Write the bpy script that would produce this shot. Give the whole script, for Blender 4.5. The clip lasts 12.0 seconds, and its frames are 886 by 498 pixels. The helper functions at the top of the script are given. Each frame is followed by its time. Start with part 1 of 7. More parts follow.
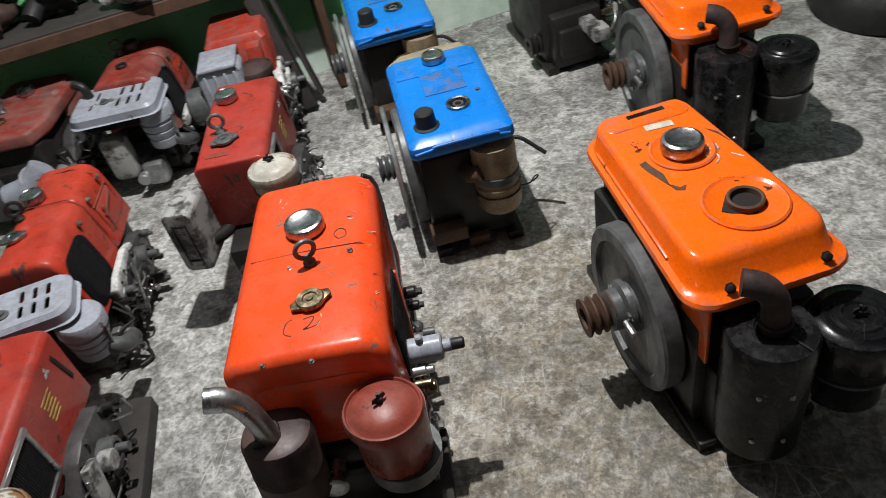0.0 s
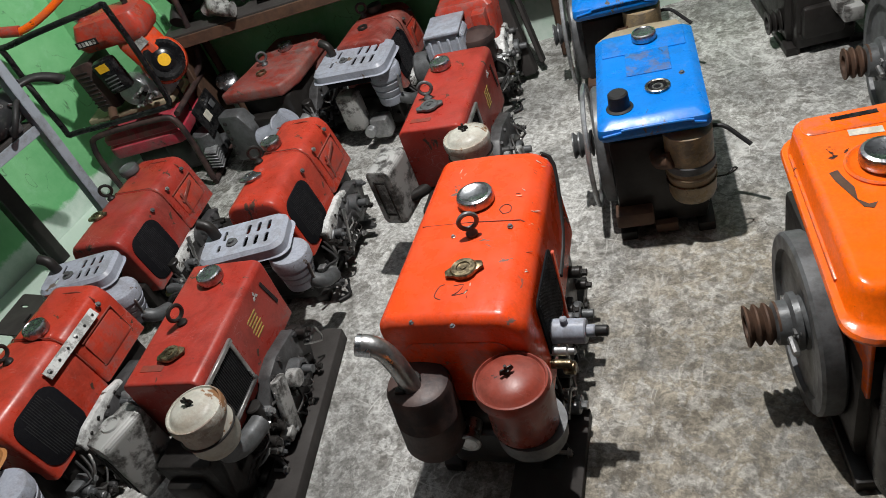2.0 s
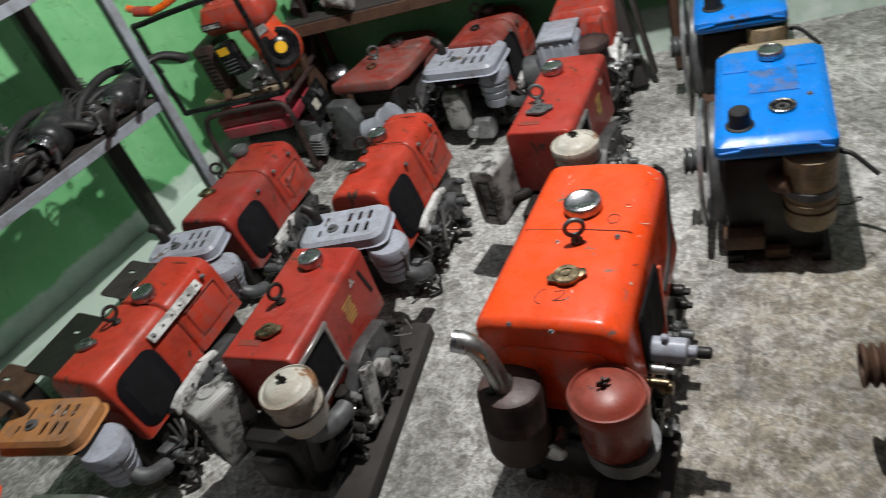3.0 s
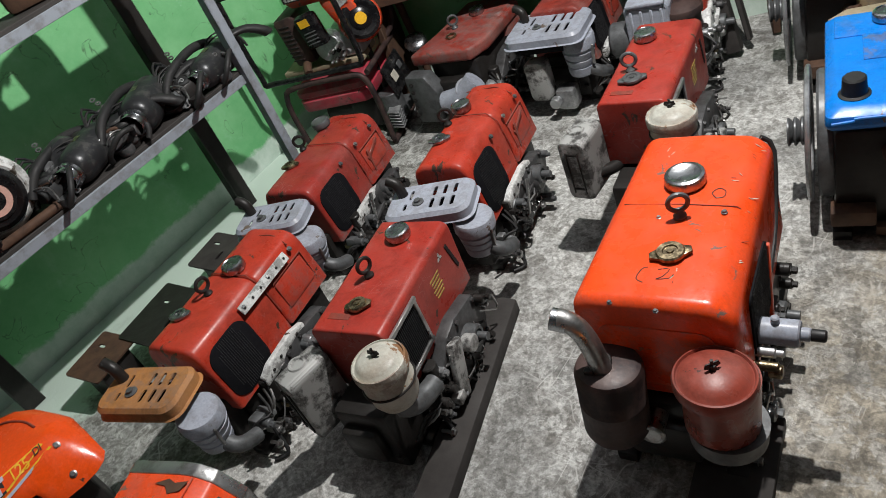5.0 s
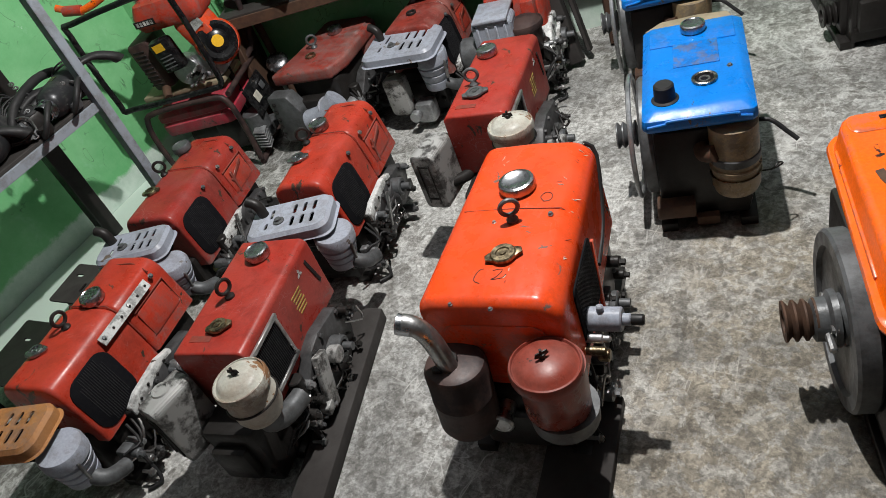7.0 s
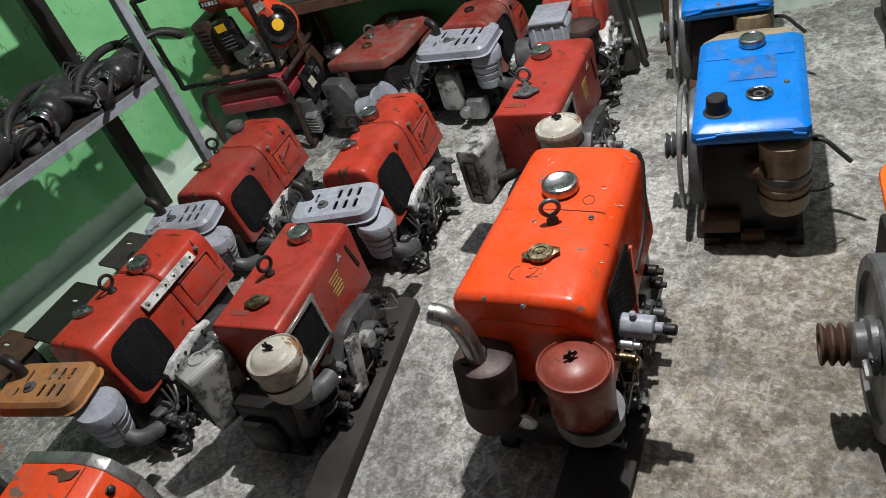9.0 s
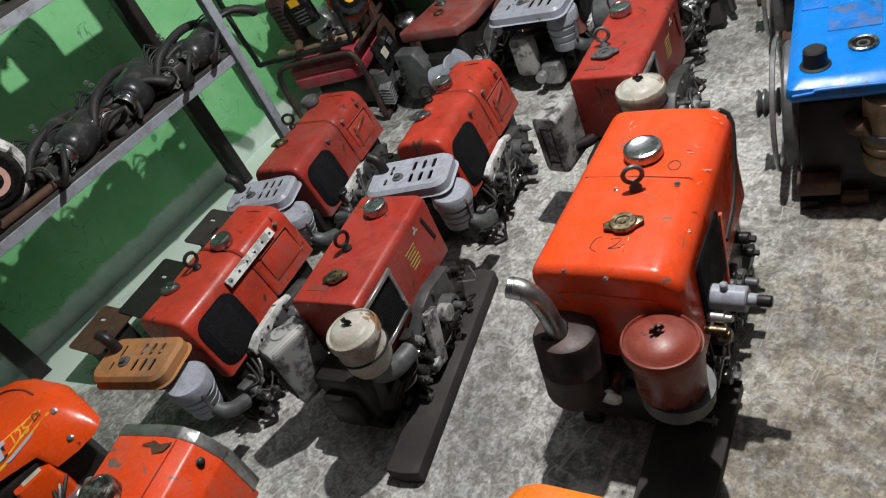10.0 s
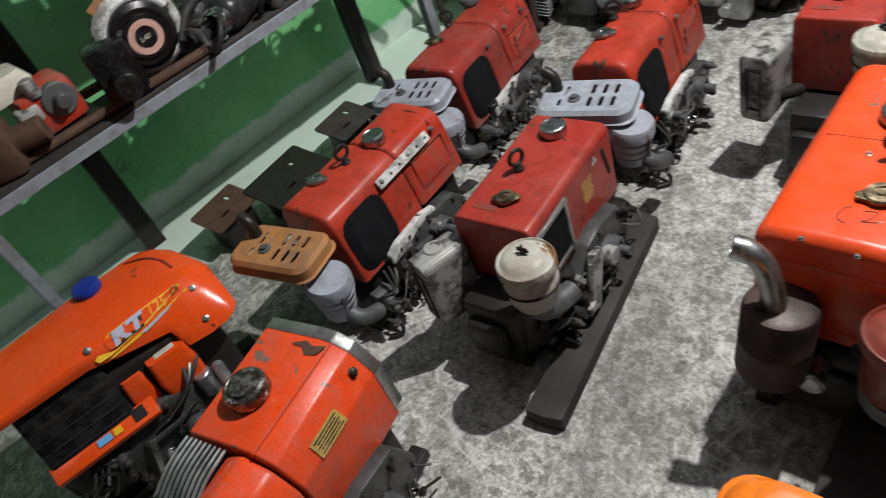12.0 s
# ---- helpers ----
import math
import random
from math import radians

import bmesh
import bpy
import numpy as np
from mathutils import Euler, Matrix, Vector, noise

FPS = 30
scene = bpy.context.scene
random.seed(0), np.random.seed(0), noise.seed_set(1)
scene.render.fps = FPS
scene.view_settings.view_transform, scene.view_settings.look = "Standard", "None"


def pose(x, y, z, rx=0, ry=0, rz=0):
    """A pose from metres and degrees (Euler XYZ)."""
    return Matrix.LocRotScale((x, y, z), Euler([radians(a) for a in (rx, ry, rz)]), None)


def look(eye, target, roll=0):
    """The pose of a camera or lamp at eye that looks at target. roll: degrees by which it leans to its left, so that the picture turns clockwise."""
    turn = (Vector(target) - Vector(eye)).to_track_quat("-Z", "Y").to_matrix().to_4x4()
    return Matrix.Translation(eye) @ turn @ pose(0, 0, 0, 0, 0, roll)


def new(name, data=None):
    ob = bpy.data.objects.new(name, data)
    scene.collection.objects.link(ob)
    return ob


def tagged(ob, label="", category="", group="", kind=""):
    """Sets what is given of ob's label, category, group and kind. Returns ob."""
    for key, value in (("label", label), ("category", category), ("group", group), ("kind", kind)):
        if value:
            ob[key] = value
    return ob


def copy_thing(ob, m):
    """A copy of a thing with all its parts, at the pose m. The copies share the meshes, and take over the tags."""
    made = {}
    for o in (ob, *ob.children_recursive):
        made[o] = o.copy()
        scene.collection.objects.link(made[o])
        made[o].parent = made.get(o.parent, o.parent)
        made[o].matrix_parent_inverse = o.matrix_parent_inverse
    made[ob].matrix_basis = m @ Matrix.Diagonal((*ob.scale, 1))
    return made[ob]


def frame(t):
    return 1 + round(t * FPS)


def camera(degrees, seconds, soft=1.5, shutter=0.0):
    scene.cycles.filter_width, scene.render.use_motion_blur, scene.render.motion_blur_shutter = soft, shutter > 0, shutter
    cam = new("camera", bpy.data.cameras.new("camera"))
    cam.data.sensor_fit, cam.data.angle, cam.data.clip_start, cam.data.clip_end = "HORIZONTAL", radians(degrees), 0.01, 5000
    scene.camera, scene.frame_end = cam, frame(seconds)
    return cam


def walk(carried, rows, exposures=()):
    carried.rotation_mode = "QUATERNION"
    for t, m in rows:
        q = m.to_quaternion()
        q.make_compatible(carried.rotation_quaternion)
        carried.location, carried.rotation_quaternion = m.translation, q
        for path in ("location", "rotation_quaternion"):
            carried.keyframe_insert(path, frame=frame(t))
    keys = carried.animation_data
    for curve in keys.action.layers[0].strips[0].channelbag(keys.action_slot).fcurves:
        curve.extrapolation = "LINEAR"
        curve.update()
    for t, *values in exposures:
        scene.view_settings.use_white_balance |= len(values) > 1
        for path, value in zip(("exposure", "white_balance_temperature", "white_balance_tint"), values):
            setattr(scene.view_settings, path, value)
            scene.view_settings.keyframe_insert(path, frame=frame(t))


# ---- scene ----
cam = camera(62.1, 12.0, 0.75, 0.4)
PATH = [
    (0, (0.132, 0.302, 1.401), (-0.199, 1.771, 0.084), -13.6),
    (0.5, (0.302, 0.32, 1.421), (-0.325, 1.709, 0.125), -18.6),
    (1, (0.326, 0.308, 1.433), (-0.436, 1.632, 0.142), -21.2),
    (1.5, (0.318, 0.306, 1.437), (-0.529, 1.588, 0.156), -22.1),
    (2, (0.309, 0.321, 1.439), (-0.634, 1.564, 0.188), -22.1),
    (2.5, (0.316, 0.325, 1.445), (-0.649, 1.56, 0.202), -21.9),
    (3, (0.265, 0.298, 1.44), (-0.862, 1.456, 0.261), -21.0),
    (3.5, (0.241, 0.28, 1.449), (-1.024, 1.328, 0.309), -20.3),
    (3.7, (0.219, 0.275, 1.438), (-1.043, 1.318, 0.289), -20.1),
    (5.3, (0.187, 0.289, 1.448), (-1.036, 1.335, 0.259), -26.3),
    (5.5, (0.182, 0.29, 1.45), (-0.97, 1.379, 0.23), -26.0),
    (6, (0.2, 0.293, 1.455), (-0.846, 1.444, 0.197), -24.2),
    (6.5, (0.281, 0.295, 1.466), (-0.754, 1.462, 0.213), -23.6),
    (6.7, (0.313, 0.298, 1.459), (-0.713, 1.47, 0.205), -23.2),
    (8.3, (0.338, 0.283, 1.469), (-0.763, 1.428, 0.253), -19.4),
    (8.5, (0.34, 0.284, 1.467), (-0.766, 1.419, 0.247), -19.7),
    (9, (0.338, 0.28, 1.463), (-0.784, 1.399, 0.242), -20.4),
    (9.5, (0.329, 0.293, 1.46), (-0.869, 1.344, 0.251), -23.0),
    (10, (0.316, 0.306, 1.447), (-0.957, 1.255, 0.23), -26.6),
    (10.5, (0.287, 0.289, 1.435), (-0.991, 1.15, 0.16), -28.7),
    (11, (0.25, 0.273, 1.44), (-1.034, 1.101, 0.149), -28.9),
    (11.5, (0.15, 0.255, 1.452), (-1.132, 1.05, 0.139), -26.3),
    (12, (0.022, 0.211, 1.447), (-1.299, 0.925, 0.125), -22.4),
]
walk(cam, [(t, look(eye, target, roll)) for t, eye, target, roll in PATH])


# ---- light ----
world = bpy.data.worlds.new("room_dark")
world.use_nodes = True
world.node_tree.nodes["Background"].inputs[0].default_value = (0.55, 0.65, 0.8, 1)
world.node_tree.nodes["Background"].inputs[1].default_value = 0.002
bulb = bpy.data.lights.new("bulb_light", "POINT")
bulb.energy, bulb.shadow_soft_size, bulb.color = 300, 0.026, (1.0, 0.98, 0.95)
bulb_ob = new("bulb_light", bulb)
bulb_ob.location = (-0.35, 1.80, 2.5)
# weak fill added at the near left, standing for no known lamp
low_fill = bpy.data.lights.new("low_fill_light", "POINT")
low_fill.energy, low_fill.shadow_soft_size, low_fill.color = 4.5, 0.05, (0.95, 0.98, 1.0)
new("low_fill_light", low_fill).location = (-1.9, -0.85, 1.9)


# ---- materials ----
def mat(name):
    m = bpy.data.materials.new(name)
    m.use_nodes = True
    nt = m.node_tree
    return m, nt.nodes, nt.links, nt.nodes["Principled BSDF"]


def noise_tex(nodes, links, scale, detail=6, rough=0.6, coord="Object", stretch=None, dist=0.0):
    tc = nodes.new("ShaderNodeTexCoord")
    n = nodes.new("ShaderNodeTexNoise")
    n.inputs["Scale"].default_value, n.inputs["Detail"].default_value = scale, detail
    n.inputs["Roughness"].default_value, n.inputs["Distortion"].default_value = rough, dist
    src = tc.outputs[coord]
    if stretch:
        mp = nodes.new("ShaderNodeMapping")
        mp.inputs["Scale"].default_value = stretch
        mp.inputs["Rotation"].default_value = (0, 0, stretch[0] * 0.07)
        links.new(src, mp.inputs[0])
        src = mp.outputs[0]
    links.new(src, n.inputs["Vector"])
    return n.outputs["Fac"]


def ramp(nodes, links, fac, a, b, lo=(0, 0, 0, 1), hi=(1, 1, 1, 1)):
    r = nodes.new("ShaderNodeValToRGB")
    r.color_ramp.elements[0].position, r.color_ramp.elements[1].position = a, b
    r.color_ramp.elements[0].color, r.color_ramp.elements[1].color = lo, hi
    links.new(fac, r.inputs[0])
    return r.outputs[0]


def mix(nodes, links, fac, a, b, how="MIX"):
    m = nodes.new("ShaderNodeMix")
    m.data_type, m.blend_type = "RGBA", how
    for sock, v in ((m.inputs[0], fac), (m.inputs[6], a), (m.inputs[7], b)):
        if isinstance(v, (int, float)):
            sock.default_value = v
        elif isinstance(v, tuple):
            sock.default_value = (*v[:3], 1)
        else:
            links.new(v, sock)
    return m.outputs[2]


def lines(nodes, links, scale, width, dist=0.0, stretch=None, detail=2):
    """Thin wandering lines, where a noise passes through its middle value."""
    f = noise_tex(nodes, links, scale, detail, 0.45, stretch=stretch, dist=dist)
    a = nodes.new("ShaderNodeMath")
    a.operation = "SUBTRACT"
    links.new(f, a.inputs[0])
    a.inputs[1].default_value = 0.5
    b = nodes.new("ShaderNodeMath")
    b.operation = "ABSOLUTE"
    links.new(a.outputs[0], b.inputs[0])
    return ramp(nodes, links, b.outputs[0], 0.0, width, (1, 1, 1, 1), (0, 0, 0, 1))


def bump(nodes, links, bsdf, height, strength, dist):
    b = nodes.new("ShaderNodeBump")
    b.inputs["Strength"].default_value, b.inputs["Distance"].default_value = strength, dist
    links.new(height, b.inputs["Height"])
    links.new(b.outputs[0], bsdf.inputs["Normal"])


def paint(name, col, fade=0.3, dirt=0.35, chips=0.06, rough=0.32, chipcol=(0.06, 0.035, 0.025), dust=(0.3, 0.24, 0.2)):
    """Enamel on sheet metal: faded patches, grime, small chips."""
    m, n, l, b = mat(name)
    pale = tuple(min(1, c * 0.75 + 0.05) for c in col)
    c = mix(n, l, ramp(n, l, noise_tex(n, l, 7, 6, 0.7), 0.42, 0.60), col, tuple(col[i] * (1 - fade) + pale[i] * fade for i in range(3)))
    grime = ramp(n, l, noise_tex(n, l, 9, 10, 0.75, dist=0.3), 0.49, 0.62)
    c = mix(n, l, mix(n, l, min(1.0, dirt * 1.15), (0, 0, 0), grime), c, tuple(col[i] * 0.42 + 0.003 for i in range(3)))
    film = ramp(n, l, noise_tex(n, l, 3.4, 10, 0.72), 0.46, 0.68)
    c = mix(n, l, mix(n, l, fade * 0.55, (0, 0, 0), film), c, dust)
    grain = ramp(n, l, noise_tex(n, l, 150, 4, 0.7), 0.3, 0.7, (0.86, 0.86, 0.86, 1), (1.08, 1.08, 1.08, 1))
    c = mix(n, l, 1.0, c, grain, "MULTIPLY")
    worn = ramp(n, l, noise_tex(n, l, 6, 5, 0.7), 0.52, 0.62)
    for sc, wd, st in ((5, 0.004, (5, 1, 2)), (7, 0.004, (1, 4, 2)), (16, 0.006, None)):
        scr = mix(n, l, worn, (0, 0, 0), lines(n, l, sc, wd, 0.3, st))
        c = mix(n, l, mix(n, l, min(0.55, 0.15 + dirt * 0.7), (0, 0, 0), scr), c, tuple(min(1, x * 0.5 + 0.2) for x in col))
    drip = mix(n, l, ramp(n, l, noise_tex(n, l, 5, 4, 0.6), 0.5, 0.6), (0, 0, 0), lines(n, l, 6, 0.02, 0.8))
    c = mix(n, l, mix(n, l, min(0.4, dirt * 0.6), (0, 0, 0), drip), c, tuple(x * 0.3 for x in col))
    chip = ramp(n, l, noise_tex(n, l, 11, 9, 0.68, dist=0.6), 0.665 - chips, 0.672 - chips)
    c = mix(n, l, chip, c, chipcol)
    # rubbed edges
    geo = n.new("ShaderNodeNewGeometry")
    rub = ramp(n, l, geo.outputs["Pointiness"], 0.515, 0.56)
    rub = mix(n, l, ramp(n, l, noise_tex(n, l, 30, 7, 0.75), 0.47, 0.56), (0, 0, 0), rub)
    c = mix(n, l, mix(n, l, min(0.9, chips * 12), (0, 0, 0), rub), c, tuple(0.5 * chipcol[i] + 0.10 for i in range(3)))
    if chips > 0:
        bev = n.new("ShaderNodeBevel")
        bev.samples = 4
        bev.inputs["Radius"].default_value = 0.005
        dot = n.new("ShaderNodeVectorMath")
        dot.operation = "DOT_PRODUCT"
        l.new(bev.outputs[0], dot.inputs[0])
        l.new(geo.outputs["Normal"], dot.inputs[1])
        edge = ramp(n, l, dot.outputs["Value"], 0.90, 0.985, (1, 1, 1, 1), (0, 0, 0, 1))
        edge = mix(n, l, ramp(n, l, noise_tex(n, l, 22, 8, 0.78, dist=0.5), 0.48, 0.56), (0, 0, 0), edge)
        c = mix(n, l, mix(n, l, min(0.8, chips * 14), (0, 0, 0), edge), c, tuple(0.5 * x + 0.09 for x in dust))
    l.new(c, b.inputs["Base Color"])
    b.inputs["Specular IOR Level"].default_value = 0.28
    l.new(ramp(n, l, noise_tex(n, l, 14, 6), 0.35, 0.65, (rough * 0.7,) * 3 + (1,), (min(1, rough * 1.35),) * 3 + (1,)), b.inputs["Roughness"])
    bump(n, l, b, noise_tex(n, l, 7, 6, 0.6), 0.4, 0.005)
    return m


def metal(name, col, rough=0.45, metallic=0.8, dirt=(0.02, 0.017, 0.014), amount=0.6, scale=25, lo=0.42, hi=0.68):
    m, n, l, b = mat(name)
    f = ramp(n, l, noise_tex(n, l, scale, 8, 0.7), lo, hi)
    l.new(mix(n, l, mix(n, l, amount, (0, 0, 0), f), col, dirt), b.inputs["Base Color"])
    b.inputs["Metallic"].default_value = metallic
    b.inputs["Specular IOR Level"].default_value = 0.5 if metallic > 0.5 else 0.32
    l.new(ramp(n, l, noise_tex(n, l, scale * 0.6, 5), 0.3, 0.75, (rough * 0.7,) * 3 + (1,), (min(1, rough * 1.5),) * 3 + (1,)), b.inputs["Roughness"])
    bump(n, l, b, noise_tex(n, l, scale * 2.5, 4), 0.4, 0.002)
    return m


ORANGE_RED = paint("orange_red_enamel", (0.74, 0.064, 0.009), 0.22, 0.2, 0.03, 0.28, (0.16, 0.10, 0.08), (0.55, 0.16, 0.09))
RED = paint("red_enamel", (0.34, 0.031, 0.020), 0.30, 0.45, 0.04, 0.36, dust=(0.22, 0.09, 0.06))
RED_B = paint("bright_red_enamel", (0.42, 0.038, 0.019), 0.25, 0.4, 0.035, 0.33, dust=(0.28, 0.10, 0.06))
RED_D = paint("dull_red_enamel", (0.29, 0.028, 0.020), 0.4, 0.45, 0.05, 0.42, dust=(0.24, 0.12, 0.09))
RED_F = paint("faded_red_enamel", (0.26, 0.036, 0.024), 0.75, 0.6, 0.05, 0.55)
BLUE = paint("blue_enamel", (0.0, 0.175, 0.62), 0.10, 0.25, 0.012, 0.32, (0.10, 0.08, 0.06), (0.02, 0.2, 0.5))
ORANGE = paint("orange_enamel", (0.86, 0.125, 0.003), 0.12, 0.14, 0.03, 0.2, (0.03, 0.02, 0.015))
ORANGE_N = paint("fresh_orange_enamel", (0.72, 0.070, 0.006), 0.15, 0.12, 0.0, 0.24)
AMBER = paint("amber_enamel", (0.85, 0.20, 0.008), 0.2, 0.2, 0.01, 0.3)
PINK = paint("crimson_enamel", (0.42, 0.028, 0.055), 0.5, 0.45, 0.03, 0.45)
GREY_P = paint("grey_paint", (0.33, 0.355, 0.42), 0.3, 0.3, 0.03, 0.4, (0.12, 0.09, 0.07), (0.3, 0.3, 0.32))
WHITE_P = paint("dirty_white_paint", (0.62, 0.63, 0.62), 0.3, 0.5, 0.06, 0.45, (0.05, 0.04, 0.03), (0.4, 0.38, 0.34))
CREAM = paint("cream_rusty_paint", (0.48, 0.475, 0.42), 0.9, 0.4, 0.085, 0.45, (0.20, 0.10, 0.045), (0.33, 0.21, 0.10))
BROWN_RED = paint("oxide_red_paint", (0.23, 0.042, 0.027), 0.30, 0.55, 0.008, 0.36, (0.06, 0.03, 0.025), (0.28, 0.10, 0.07))
RUST_Y = paint("yellow_rust", (0.38, 0.17, 0.055), 0.5, 0.55, 0.03, 0.6, (0.10, 0.045, 0.02), (0.30, 0.12, 0.04))
BLACK_P = paint("black_paint", (0.005, 0.005, 0.006), 0.02, 0.2, 0.01, 0.27, (0.05, 0.045, 0.04), (0.02, 0.02, 0.022))
RUST = metal("rust", (0.10, 0.055, 0.035), 0.75, 0.2, (0.03, 0.022, 0.02))
BROWN_MUF = metal("burnt_brown_steel", (0.060, 0.036, 0.032), 0.58, 0.1, (0.016, 0.012, 0.014), 0.9, 11, 0.45, 0.6)
IRON = metal("grey_cast_iron", (0.115, 0.12, 0.125), 0.45, 0.3)
ALU = metal("worn_aluminium", (0.45, 0.46, 0.47), 0.4, 0.8)
IRON_D = metal("dark_oily_casting", (0.07, 0.07, 0.072), 0.42, 0.15, (0.015, 0.013, 0.012), 0.8)
OILY = metal("oily_black_iron", (0.022, 0.020, 0.019), 0.40, 0.1, (0.008, 0.007, 0.006))
CHROME = metal("chrome", (0.42, 0.43, 0.45), 0.26, 1.0, (0.16, 0.15, 0.14), 0.6, 40, 0.46, 0.6)
TARNISH = metal("tarnished_plating", (0.42, 0.41, 0.39), 0.3, 0.9, (0.07, 0.06, 0.05), 0.9, 60, 0.42, 0.52)
BRASS = metal("dull_brass", (0.36, 0.29, 0.18), 0.33, 0.9, (0.07, 0.055, 0.035), 0.9, 45, 0.42, 0.55)
STEEL = metal("bare_steel", (0.42, 0.42, 0.42), 0.33, 0.9, (0.1, 0.08, 0.06))
BOX_GREY = metal("stained_grey_steel", (0.36, 0.36, 0.35), 0.5, 0.25, (0.045, 0.042, 0.04), 0.9, 17, 0.47, 0.58)
RUBBER = metal("black_rubber", (0.014, 0.014, 0.015), 0.55, 0.0, (0.03, 0.028, 0.026), 0.5)
DARK = metal("mesh_and_hollow_black", (0.006, 0.006, 0.008), 0.9, 0.0, (0.012, 0.012, 0.012), 0.4, 80)
DARK.node_tree.nodes["Principled BSDF"].inputs["Specular IOR Level"].default_value = 0.1
RIB_GREY = metal("dusty_black_wire", (0.030, 0.030, 0.033), 0.6, 0.1, (0.012, 0.012, 0.012), 0.6, 40)
SHEEN = metal("worn_black_enamel", (0.026, 0.027, 0.029), 0.36, 0.3, (0.10, 0.098, 0.092), 0.5, 20, 0.52, 0.62)
MATTE = metal("matt_black_plastic", (0.016, 0.017, 0.018), 0.6, 0.0, (0.05, 0.047, 0.043), 0.5, 22)
LABEL_Y = paint("yellow_label", (0.42, 0.28, 0.06), 0.3, 0.4, 0.0, 0.5)
LABEL_W = paint("pale_label", (0.55, 0.53, 0.45), 0.3, 0.4, 0.0, 0.5)
# print black, also laid flat as the shade in gaps and slots
INK = paint("ink_and_gap_black", (0.015, 0.012, 0.012), 0, 0, 0, 0.6)
YELLOW = paint("yellow_decal", (0.75, 0.42, 0.02), 0.1, 0.1, 0.0, 0.35)
SKY = paint("pale_blue_decal", (0.12, 0.35, 0.65), 0.1, 0.1, 0.0, 0.35)
BLUE_CAP = paint("blue_plastic", (0.01, 0.03, 0.25), 0.1, 0.1, 0.0, 0.25)
LILAC = paint("silver_decal", (0.42, 0.42, 0.52), 0.1, 0.1, 0.0, 0.3)
STEEL_FRAME = metal("grey_painted_angle_iron", (0.26, 0.29, 0.33), 0.5, 0.1, (0.15, 0.15, 0.155), 0.7, 16, 0.46, 0.62)
PINKISH = paint("faded_pink_label", (0.60, 0.36, 0.30), 0.3, 0.4, 0.0, 0.5)
WOOD = metal("dark_weathered_wood", (0.042, 0.038, 0.036), 0.8, 0.0, (0.022, 0.019, 0.018), 0.8, 10)
PALE_WOOD = metal("pale_board", (0.30, 0.25, 0.17), 0.75, 0.0, (0.12, 0.09, 0.06), 0.6, 14)


